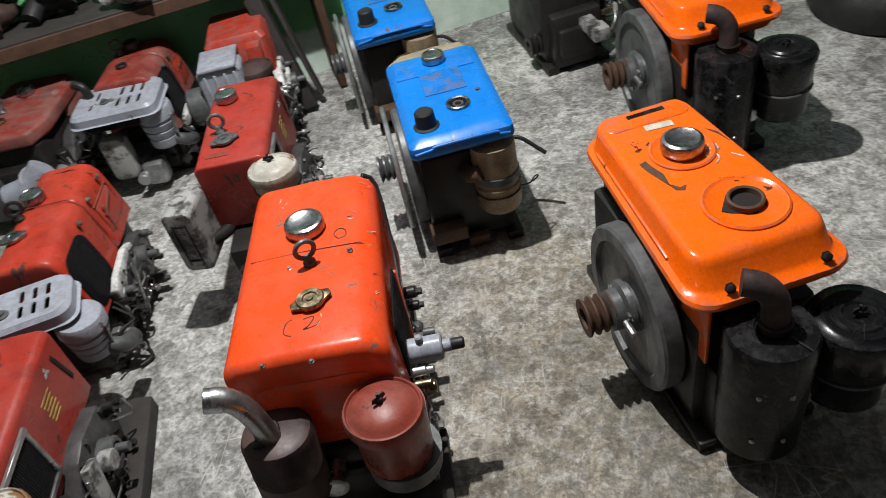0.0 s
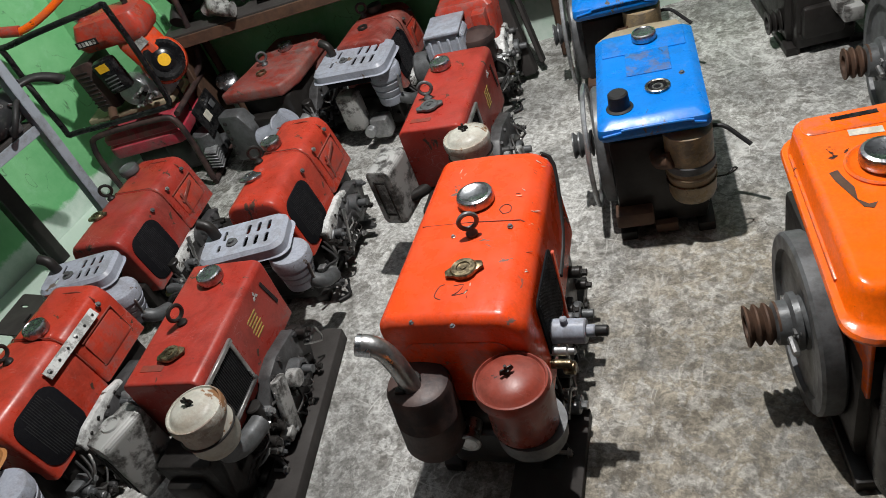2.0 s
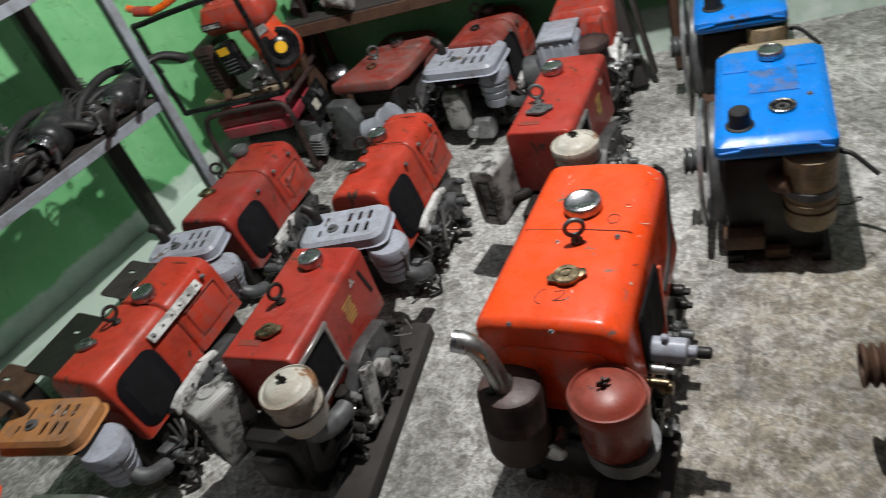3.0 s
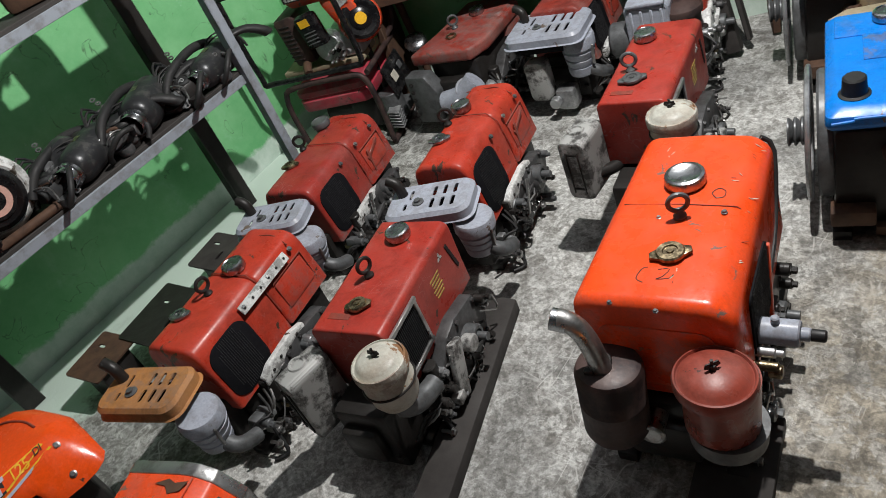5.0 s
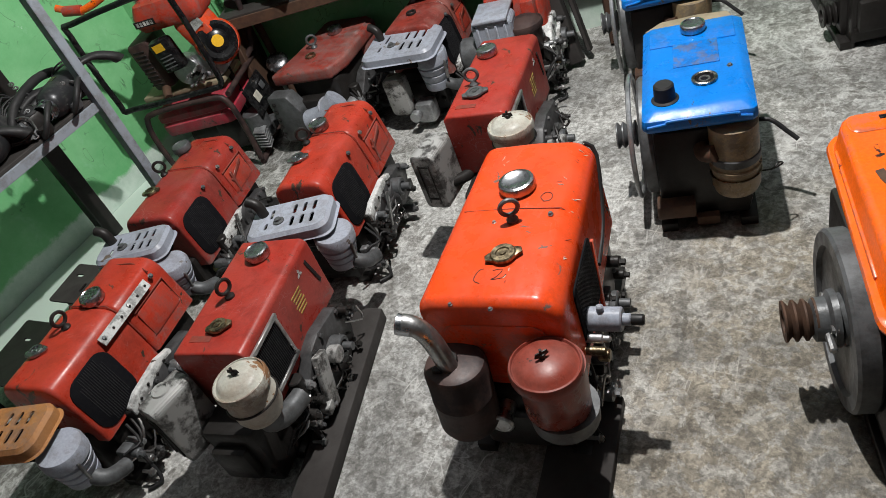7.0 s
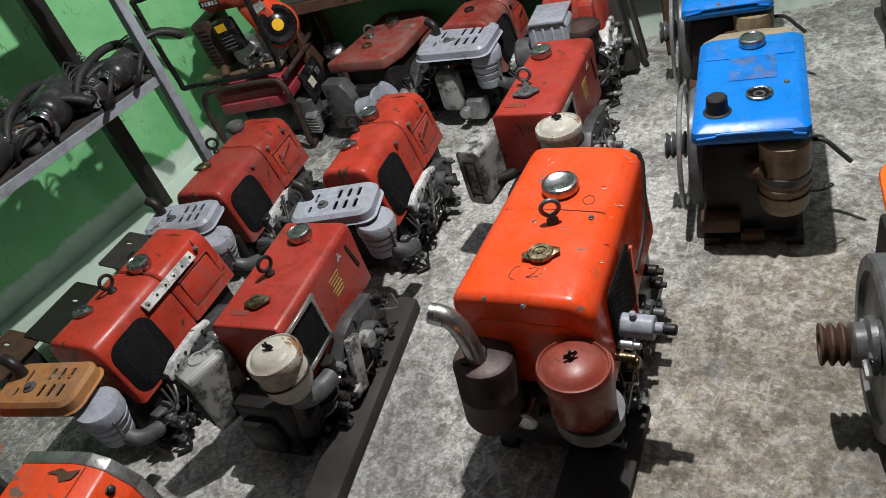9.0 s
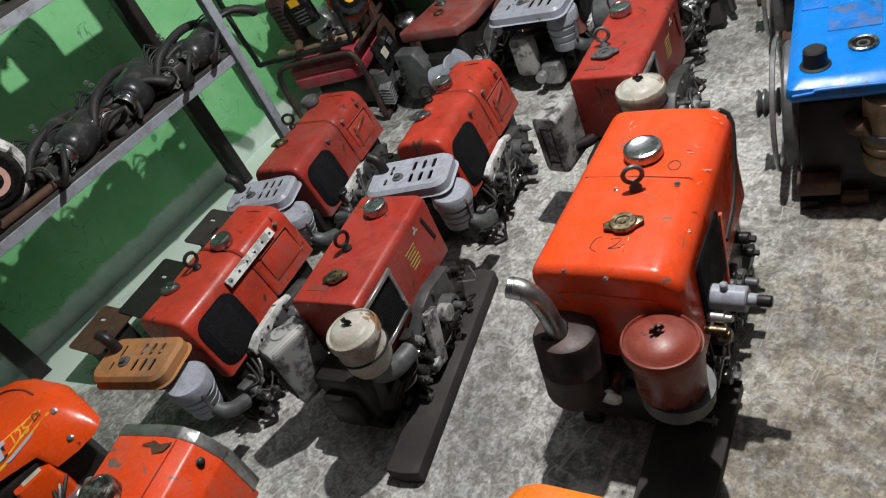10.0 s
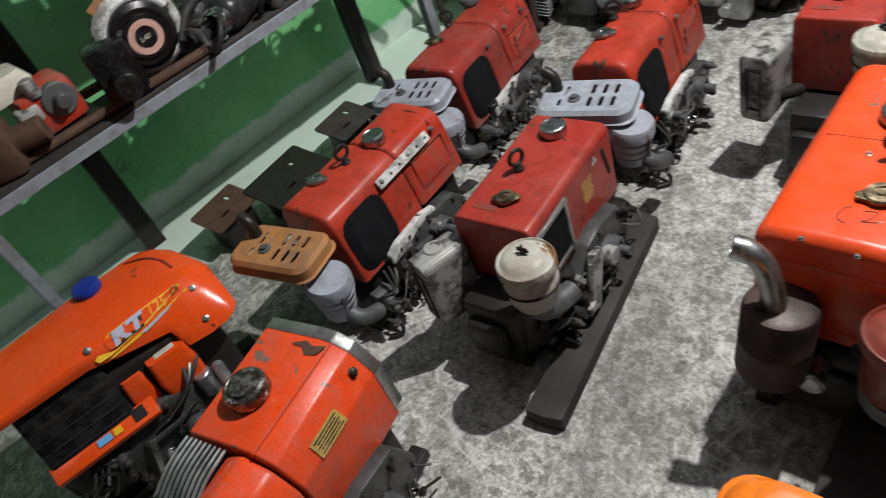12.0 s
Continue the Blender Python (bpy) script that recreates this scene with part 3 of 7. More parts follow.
def canister(r, h, dome=0.012):
    return lathe([(0, 0), (r - dome, 0), (r - dome * 0.3, dome * 0.3), (r, dome), (r, h * 0.5), (r * 1.01, h * 0.505), (r * 1.01, h * 0.52), (r, h * 0.525), (r, h - dome), (r - dome * 0.3, h - dome * 0.3), (r - dome, h), (0, h)], 36)


def pulley(r, n=3, w=0.016):
    """Grooved belt pulley along z."""
    prof = [(0, 0), (r * 0.8, 0)]
    z = 0
    for k in range(n):
        prof += [(r, z + 0.002), (r, z + 0.006), (r * 0.72, z + w * 0.5 + 0.002), (r * 0.72, z + w * 0.6)]
        z += w
    prof += [(r, z + 0.002), (r, z + 0.006), (r * 0.7, z + 0.007), (r * 0.55, z + 0.006), (r * 0.5, z - 0.03), (0, z - 0.03)]
    return lathe(prof, 28)


def flywheel(R, w):
    return lathe([(0, 0), (R * 0.25, 0), (R * 0.28, -0.008), (R * 0.7, 0.004), (R * 0.78, 0.004), (R * 0.80, 0), (R * 0.97, 0), (R, 0.006), (R, w - 0.006), (R * 0.97, w), (R * 0.82, w), (R * 0.80, w - 0.01), (R * 0.3, w - 0.016), (R * 0.25, w), (0, w)], 56)


class Engine:
    """A frame of one engine: local x to its right, y away from its silencer end."""

    def __init__(self, name, x, y, yaw, label, category="engine", group="engines on the floor"):
        self.M = T(x, y, 0, 0, 0, yaw)
        self.inv = self.M.inverted()
        self.ob = thing(name, self.M, label, category, group)

    def at(self, wx, wy, z=0.0, rx=0, ry=0, rz=0):
        p = self.inv @ Vector((wx, wy, z))
        return T(p.x, p.y, p.z, rx, ry, rz)

    def add(self, name, bm, material, M=I4, label="", parent=None):
        return part(name, bm, material, parent or self.ob, label, M)


def skids(e, W, L, h=0.03, material=None, over=0.02):
    for s in (-1, 1):
        e.add("skid", box(0.045, L + 2 * over, h, 0.004, 2, T(s * (W / 2 - 0.03), 0, h / 2)), material or OILY)


def crankcase(e, W, L, zb, z0=0.03, head=True, deep=0.06):
    bm = slab([(-W * 0.42, z0), (W * 0.40, z0), (W * 0.44, z0 + 0.05), (W * 0.44, zb + 0.02), (-W * 0.44, zb + 0.02), (-W * 0.45, z0 + 0.05)], L * 0.88, 0.010, T(0, L * 0.44, 0, 90, 0, 0))
    e.add("crankcase", bm, OILY)
    if not head:
        return
    # cylinder head and valve cover at the silencer end
    hd = box(W * 0.72, deep, min(0.2, zb), 0.012, 2, T(0, -L * 0.44 + 0.01 - deep / 2, min(0.2, zb) / 2 + z0 - 0.01))
    merge(hd, box(W * 0.5, 0.035, min(0.11, zb), 0.014, 2, T(-W * 0.05, -L * 0.44 - deep, min(0.2, zb) / 2 + z0 - 0.01)))
    for k in range(5):
        merge(hd, bolt(0.008, 0.01), T(-W * 0.3 + k * W * 0.15, -L * 0.44 + 0.01 - deep, z0 + 0.04 + 0.03 * (k % 2), 90))
    e.add("cylinder_head", hd, OILY)


def timing_side(e, W, L, zb, seed=1, cover=None, dull=None):
    """Gear cover, pump, governor levers, oil lines and nuts on the right flank."""
    rnd = random.Random(seed)
    x = W / 2 - 0.01
    cov = cover or IRON_D
    ys, zt = L * 0.18, zb
    outline = [(-ys - 0.03, 0.04), (ys * 0.5, 0.035), (ys + 0.06, 0.07), (ys + 0.09, 0.14), (ys + 0.05, zt * 0.92), (ys * 0.2, zt), (-ys * 0.6, zt * 0.96), (-ys - 0.05, zt * 0.7)]
    bm = slab(outline, 0.045, 0.008, Matrix(((0, 0, 1, x), (1, 0, 0, 0), (0, 1, 0, 0), (0, 0, 0, 1))))
    merge(bm, lathe([(0.05, 0), (0.048, 0.012), (0.03, 0.016), (0.026, 0.03), (0, 0.03)], 24, T(x + 0.042, ys * 0.4, 0.13) @ RX))
    merge(bm, box(0.02, L * 0.3, 0.016, 0.005, 2, T(x + 0.05, 0.0, zt * 0.72, rnd.uniform(-18, 18))))
    e.add("gear_cover", bm, cov, label="oily grey cast gear cover")
    b0 = None
    for k, (py, pz) in enumerate(outline):
        Mb = T(x + 0.044, py * 0.9, 0.02 + pz * 0.86) @ RX
        if b0 is None:
            b0 = e.add("bolt", bolt(0.007, 0.007), IRON, Mb)
        else:
            bb = bolt(0.007, 0.007)
            e.add("bolt", bb, IRON_D, Mb)
    hub = lathe([(0.03, 0), (0.03, 0.03), (0.026, 0.034), (0.018, 0.034), (0.017, 0.02), (0.012, 0.02), (0.011, 0.06), (0, 0.06)], 24)
    e.add("crank_hub", hub, IRON, T(x + 0.045, ys * 0.5, 0.15) @ RX)
    pm = cyl(0.021, 0.085, T(x + 0.02, -ys - 0.05, zb * 0.55), 18)
    merge(pm, box(0.035, 0.05, 0.05, 0.006, 2, T(x + 0.012, -ys - 0.05, zb * 0.5)))
    merge(pm, cyl(0.012, 0.05, T(x + 0.02, -ys - 0.05, zb * 0.55) @ RX, 12))
    e.add("injection_pump", pm, OILY, label="oily injection pump")
    for k in range(3):
        y0, z0 = -ys - 0.05 - 0.02 * k, zb * 0.85
        pts = [(x + 0.02, y0, z0), (x + 0.05 + 0.01 * k, y0 - 0.03, z0 - 0.03), (x + 0.045, y0 - 0.07, z0 * 0.6 + 0.02 * k), (x + 0.01, y0 - 0.10, z0 * 0.5)]
        e.add("fuel_line", tube(pts, 0.004, 7), (STEEL, OILY, RUBBER)[k])
    for k in range(4):
        py, pz = rnd.uniform(-L * 0.45, -L * 0.15), rnd.uniform(0.05, zb * 0.8)
        nut = cyl(0.011 + 0.004 * rnd.random(), 0.05, T(x, py, pz) @ RX, 8, 0.002)
        merge(nut, bolt(0.008, 0.01), T(x + 0.049, py, pz) @ RX)
        e.add("plug", nut, (ALU, BRASS, OILY, STEEL)[k])
    lev = slab([(-0.006, 0), (0.006, 0), (0.008, 0.11), (-0.008, 0.11)], 0.006, 0.001, T(x + 0.055, -ys, 0.09, 90, 0, 90) @ T(0, 0, 0, 0, 0, rnd.uniform(-40, 10)))
    e.add("governor_lever", lev, STEEL)
    for k in range(2):
        py = rnd.uniform(-L * 0.4, L * 0.1)
        spr = [(x + 0.055 + 0.006 * math.cos(a), py + 0.004 * a, 0.07 + 0.03 * k + 0.006 * math.sin(a)) for a in [i * 0.9 for i in range(26)]]
        e.add("spring", tube(spr, 0.0014, 5, smoothen=1), STEEL)
    for k in range(9):
        py, pz = rnd.uniform(-L * 0.52, L * 0.36), rnd.uniform(0.04, zb * 0.85)
        s = rnd.uniform(0.014, 0.026)
        ca = box(s * 1.5, s * rnd.uniform(1, 2.2), s * rnd.uniform(1, 1.8), s * 0.25, 2, T(x + 0.03, py, pz, rnd.uniform(-30, 30), rnd.uniform(-20, 20)))
        merge(ca, cyl(s * 0.6, s * 2.2, T(x + 0.025, py + rnd.uniform(-0.01, 0.01), pz) @ RX, 12))
        merge(ca, bolt(s * 0.35, s * 0.5), T(x + 0.025 + s * 2.2, py, pz) @ RX)
        e.add("casting_boss", ca, (IRON_D, OILY, IRON, OILY, ALU)[(k + seed) % 5])
    for k in range(5):
        py, pz = rnd.uniform(-L * 0.52, L * 0.2), rnd.uniform(0.05, zb * 0.8)
        q = [(x + rnd.uniform(0.03, 0.08), py + j * rnd.uniform(0.02, 0.05), pz + rnd.uniform(-0.035, 0.035)) for j in range(4)]
        e.add("linkage_rod", tube(q, rnd.uniform(0.0022, 0.0042), 6), (STEEL, OILY, RUBBER, OILY)[k % 4])
    for k in range(4):
        py = -L * 0.5 + k * L * 0.26
        e.add("stud", merge(cyl(0.005, 0.04, T(x + 0.03, py, 0.05 + 0.02 * (k % 2)) @ RX, 8, 0.001), bolt(0.009, 0.009), T(x + 0.06, py, 0.05 + 0.02 * (k % 2)) @ RX), OILY if k % 2 else STEEL)
    # drain hose trailing to the floor
    e.add("drain_hose", tube([(x + 0.02, -L * 0.42, 0.12), (x + 0.05, -L * 0.46, 0.05), (x + 0.07, -L * 0.5, 0.012), (x + 0.04, -L * 0.56, 0.009)], 0.006, 8), RUBBER)


def cap_set(e, spots):
    """spots: (kind, world x, world y, z, size, material)."""
    for kind, wx, wy, z, s, m in spots:
        M = e.at(wx, wy, z)
        if kind == "fuel":
            e.add("fuel_cap", cap_round(s), m, M, "round chrome fuel cap" if m is CHROME else "worn dark fuel cap")
        elif kind == "rad":
            e.add("radiator_cap", cap_radiator(s), m, M @ T(0, 0, 0, 0, 0, 20), "eared radiator cap")
        elif kind == "eye":
            e.add("lifting_eye", lifting_eye(s), STEEL if m is None else m, M)
        elif kind == "hole":
            bm = lathe([(s, 0.0), (s, 0.008), (s * 0.85, 0.010), (s * 0.7, 0.008), (s * 0.66, -0.006), (s * 0.3, -0.007), (0, -0.006)], 28)
            e.add("filler_neck", bm, m, M, "open filler neck with a rusty rim")
        elif kind == "knob":
            e.add("breather_cap", lathe([(0, 0), (s * 1.05, 0), (s * 1.05, 0.004), (s, 0.006), (s * 0.94, s * 1.7), (s * 0.8, s * 1.85), (0, s * 1.9)], 24), m, M, "black rubber breather cap")
        elif kind == "bolt":
            e.add("bolt", bolt(s, s), m or STEEL, M)


def grille(e, W, y0, y1, z0, z1, rounded_corner=0.03, framed=False, tilt=0, xo=0.0):
    """Radiator screen let into the right flank."""
    cy, cz, sy, sz = (y0 + y1) / 2, (z0 + z1) / 2, y1 - y0, z1 - z0
    to_side = Matrix(((0, 0, 1, W / 2 + xo), (1, 0, 0, cy), (0, 1, 0, cz), (0, 0, 0, 1))) @ T(0, 0, 0, tilt)
    g = e.add("radiator_screen", slab(rounded(sy, sz, rounded_corner), 0.004, 0.001, to_side), DARK, label="black radiator screen")
    ribs = bmesh.new()
    n = int((sy - 1.2 * rounded_corner) / 0.0065)
    for k in range(n):
        o = (k - (n - 1) / 2) * 0.0065
        merge(ribs, box(0.0016, sz - 0.012 - 1.1 * rounded_corner * (abs(o) > sy / 2 - rounded_corner), 0.0014, 0, 1, T(o, 0, 0.0046)))
    ribs.transform(to_side)
    part("screen_ribs", ribs, RIB_GREY, g, "fine vertical ribs")
    if framed:
        f = bmesh.new()
        for a, b, sx, sz2 in ((0, sz / 2, sy + 0.02, 0.012), (0, -sz / 2, sy + 0.02, 0.012), (sy / 2, 0, 0.012, sz), (-sy / 2, 0, 0.012, sz)):
            merge(f, box(sx, sz2, 0.010, 0.002, 1, T(a, b, 0.005)))
        f.transform(to_side)
        part("screen_frame", f, STEEL, g, "worn bare steel frame")
    return g


def slotted_silencer(e, M, w=0.22, d=0.15, material=None, lab="grey slotted heat shield"):
    """Flat box silencer with a slotted cover and a stub outlet."""
    m = material or GREY_P
    holes = []
    for k in range(3):
        for s in (-1, 1):
            holes.append((w * (0.06 + 0.13 * k), s * d * 0.2, 0.012, d * 0.30))
    holes.append((-w * 0.24, d * 0.16, 0.010, d * 0.30))
    holes.append((-w * 0.28, -d * 0.22, 0.010, d * 0.2))
    top = plate_with_holes(w, d, 0.004, holes, T(0, 0, 0.022), 0.03)
    sk = bmesh.new()
    outer, mid = rounded(w, d, 0.03), rounded(w + 0.018, d + 0.018, 0.036)
    n = len(outer)
    r1 = [sk.verts.new((x, y, 0.0255)) for x, y in outer]
    r2 = [sk.verts.new((x, y, 0.016)) for x, y in mid]
    r3 = [sk.verts.new((x, y, -0.008)) for x, y in mid]
    r4 = [sk.verts.new((x * 1.06, y * 1.06, -0.011)) for x, y in mid]
    for a, b in ((r1, r2), (r2, r3), (r3, r4)):
        for k in range(n):
            sk.faces.new((a[k], b[k], b[(k + 1) % n], a[(k + 1) % n]))
    sh = e.add("heat_shield", merge(top, sk), m, M, lab)
    # box coloured near-black so the slots above it read as shaded
    e.add("silencer_box", slab(rounded(w * 0.86, d * 0.8, 0.02), 0.04, 0.008, M @ T(0, 0, -0.052)), DARK)
    part("bolt", lathe([(0, 0), (0.017, 0), (0.017, 0.003), (0.009, 0.005), (0.009, 0.011), (0, 0.011)], 12, M @ T(-w * 0.12, -d * 0.12, 0.026)), IRON, sh)
    e.add("outlet_pipe", tube([(-w * 0.36, d * 0.22, 0.0), (-w * 0.37, d * 0.22, 0.045), (-w * 0.40, d * 0.24, 0.065), (-w * 0.50, d * 0.28, 0.078)], 0.0155, 14, M), OILY, label="black stub exhaust outlet")


def ribbed_cleaner(e, M, r=0.06, h=0.12, lean=0, material=None):
    """Grey air cleaner of stacked bands with a bent intake."""
    m = material or GREY_P
    body = lathe([(0, 0), (r * 0.7, 0), (r * 0.74, 0.008), (r * 0.78, h * 0.22), (r * 0.74, h * 0.24), (r * 0.80, h * 0.28), (r * 0.86, h * 0.42), (r * 0.80, h * 0.44), (r * 0.88, h * 0.48), (r * 0.95, h * 0.62), (r * 0.88, h * 0.64), (r * 0.88, h * 0.68), (r, h * 0.72), (r, h * 0.93), (r * 0.93, h), (0, h)], 36)
    a = e.add("air_cleaner", body, m, M, "grey banded air cleaner")
    part("clip", box(0.012, 0.006, h * 0.5, 0.002, 1, M @ T(r * 0.95, -0.02, h * 0.55)), STEEL, a)
    e.add("intake_elbow", tube([(r * 0.2, 0.0, h * 0.15), (r * 0.9, 0.0, h * 0.05), (r * 1.15, 0.02, -0.01), (r * 1.2, 0.06, -0.03)], 0.021, 14, M), IRON)


# ---- the orange-red engine in the middle ----
def big_engine():
    W, L, zb, zt = 0.288, 0.525, 0.235, 0.487
    e = Engine("diesel_engine", -0.371, 1.340, 9.2, "large orange-red single-cylinder diesel engine, chrome fuel cap, worn paint")
    e.add("hood", taper(hood_shell(W, L, zb, zt, "big", 0.012), L, 1.06, 0.95), ORANGE_RED, label="scratched orange-red sheet-metal hood")
    seam = tube([(-W / 2 + 0.028, 0.012, zt - 0.0034), (0, 0.012, zt + 0.0002), (W / 2 - 0.04, 0.012, zt - 0.0034), (W / 2 - 0.008, 0.012, zt - 0.034)], 0.0012, 5, smoothen=1)
    e.add("hood_seam", seam, BROWN_RED)
    fr = slab(rounded(W - 0.07, zt - zb - 0.09, 0.03), 0.004, 0.002, T(0, -L / 2 + 0.001, (zt + zb) / 2 - 0.02, 90))
    e.add("front_panel", fr, ORANGE_RED)
    e.add("rear_trim", tube([(W / 2 - 0.036, L / 2 - 0.004, zt - 0.018), (W / 2 - 0.010, L / 2 - 0.010, zt - 0.05), (W / 2 - 0.002, L * 0.30, zb + 0.08), (W / 2 + 0.004, L * 0.06, zb + 0.06)], 0.0055, 8), RUBBER, label="black edge trim")
    grille(e, W, -0.19, -0.02, zb + 0.03, zt - 0.05, 0.02, xo=0.009)
    e.add("side_bar", box(0.008, 0.012, 0.24, 0.002, 1, T(W / 2 + 0.012, -0.02, zb + 0.05, -8)), ORANGE_RED)
    cap_set(e, [("fuel", -0.39, 1.42, zt - 0.001, 0.042, CHROME), ("rad", -0.335, 1.208, zt, 0.027, BRASS),
                ("eye", -0.36, 1.315, zt, 25, IRON), ("bolt", -0.40, 1.305, zt - 0.001, 0.004, STEEL), ("bolt", -0.285, 1.345, zt - 0.002, 0.005, IRON),
                ("bolt", -0.31, 1.075, zt - 0.008, 0.004, IRON), ("bolt", -0.40, 1.075, zt - 0.012, 0.004, IRON)])
    # marker scrawls on the lid
    for pts in ([(0.062, 0.035), (0.052, 0.05), (0.062, 0.065), (0.076, 0.058), (0.076, 0.04), (0.062, 0.035)],
                [(-0.02, -0.21), (-0.035, -0.20), (-0.03, -0.175), (-0.02, -0.17)],
                [(0.0, -0.175), (0.02, -0.172), (0.012, -0.192), (0.002, -0.2), (0.024, -0.195), (0.03, -0.185)]):
        e.add("scrawl", tube([(x, y, zt + 0.0001 - abs(x) * 0.035) for x, y in pts], 0.0011, 5), BROWN_MUF)
    rs = random.Random(8)
    for x0, y0, n in ((0.118, 0.20, 5), (0.122, 0.03, 6), (0.126, -0.10, 5), (-0.126, -0.06, 5), (-0.06, 0.17, 4), (-0.128, -0.2, 3), (0.03, -0.215, 3), (0.09, 0.1, 3)):
        for k in range(n):
            x1, y1, s, a = x0 + rs.uniform(-0.010, 0.006), y0 + rs.uniform(-0.05, 0.05), rs.uniform(0.004, 0.012), rs.uniform(0, 360)
            zz = zt + 0.0004 - abs(x1) * 0.035 if abs(x1) < 0.10 else zt - 0.0055 - (abs(x1) - 0.10) * 0.55
            poly = [(s * rs.uniform(0.5, 1.2) * math.cos(radians(60 * j)), 0.12 * s * rs.uniform(0.4, 1.3) * math.sin(radians(60 * j))) for j in range(6)]
            e.add("paint_scuff", slab(poly, 0.0009, 0, T(x1, y1, zz, 0, (28 if x1 > 0 else -28) if abs(x1) > 0.10 else 0, 0) @ T(0, 0, 0, 0, 0, a)), (LABEL_W, BROWN_RED, LABEL_W)[k % 3])
    crankcase(e, W, L, zb)
    skids(e, W, L, 0.03, OILY, 0.03)
    timing_side(e, W - 0.085, L, zb + 0.02, 3, IRON_D)
    # starter and drain cocks on the right flank
    st = cyl(0.026, 0.10, e.at(-0.222, 1.215, 0.315) @ RX, 20)
    merge(st, cyl(0.013, 0.118, e.at(-0.222, 1.215, 0.315) @ RX, 14))
    merge(st, cyl(0.008, 0.03, e.at(-0.165, 1.225, 0.325), 10))
    e.add("decompression_lever", st, GREY_P, label="bright alloy fitting with black tip")
    e.add("lever_tip", cyl(0.012, 0.028, e.at(-0.222, 1.215, 0.315) @ RX @ T(0, 0, 0.115), 12), RUBBER)
    e.add("fuel_cock", merge(cyl(0.010, 0.06, e.at(-0.205, 1.165, 0.275) @ RX, 10), cyl(0.014, 0.025, e.at(-0.165, 1.172, 0.262) @ RX, 14)), BRASS, label="brass fuel cock")
    e.add("fuel_cock", merge(cyl(0.011, 0.05, e.at(-0.205, 1.185, 0.292) @ RX, 10), cyl(0.008, 0.065, e.at(-0.205, 1.185, 0.292) @ RX, 10)), ALU)
    for k in range(5):
        e.add("pipe", tube([(0.13, -0.17 - 0.015 * k, 0.26 - 0.02 * k), (0.155, -0.20 - 0.01 * k, 0.2 - 0.02 * k), (0.15, -0.25, 0.14 - 0.012 * k), (0.10, -0.28, 0.10)], 0.0045, 7), (OILY, STEEL, OILY, RUBBER, BRASS)[k])
    # silencer
    M = e.at(-0.410, 1.002, 0.182)
    mu = e.add("silencer", canister(0.066, 0.19, 0.018), BROWN_MUF, M @ T(0, 0, 0, -4, 4), "burnt brown steel canister silencer")
    part("tail_pipe", tube([(0.006, 0.0, 0.17), (0.002, 0.0, 0.22), (-0.006, 0.002, 0.262), (-0.020, 0.004, 0.292), (-0.040, 0.004, 0.308), (-0.052, 0.002, 0.312)], 0.0205, 18, M), STEEL, mu, "bent tail pipe, chrome at the tip")
    part("pipe_tip", lathe([(0.0212, 0), (0.0215, 0.002), (0.0215, 0.030), (0.019, 0.031), (0.018, 0.01), (0, 0.01)], 20, M @ T(-0.036, 0.004, 0.304) @ T(0, 0, 0, 0, -72, 6)), CHROME, mu)
    part("clamp", merge(ring(0.0195, 0.004, M @ T(0, 0.01, 0.195), 20, 6), box(0.02, 0.012, 0.012, 0.002, 1, M @ T(-0.012, -0.018, 0.195))), OILY, mu)
    # air cleaner
    A = e.at(-0.200, 1.03, 0.270)
    ac = e.add("air_cleaner", lathe([(0, 0), (0.062, 0), (0.065, 0.004), (0.067, 0.120), (0, 0.120)], 40), BROWN_RED, A @ T(0, 0, 0, -3, 3), "oxide-red air cleaner with a domed lid")
    part("lid", air_lid(0.0695), BROWN_RED, ac, "domed oxide-red lid", A @ T(0, 0, 0.120, -3, 3))
    part("wing_nut", wing_nut(), OILY, ac, "", A @ T(0, 0, 0.147, 0, 0, 40))
    e.add("cleaner_bowl", lathe([(0, 0), (0.05, 0), (0.068, 0.012), (0.071, 0.05), (0, 0.05)], 36), IRON, A @ T(0.006, 0, -0.05, -3, 3))
    ex = tube([(-0.02, -0.25, 0.19), (-0.02, -0.30, 0.185), (-0.02, -0.335, 0.19)], 0.019, 14)
    merge(ex, ring(0.022, 0.005, T(-0.02, -0.335, 0.19, 90)))
    e.add("exhaust_stub", ex, STEEL)
    e.add("intake_pipe", tube([(0.05, -0.27, 0.24), (0.055, -0.23, 0.22), (0.05, -0.18, 0.20)], 0.025, 14), OILY)
    return e


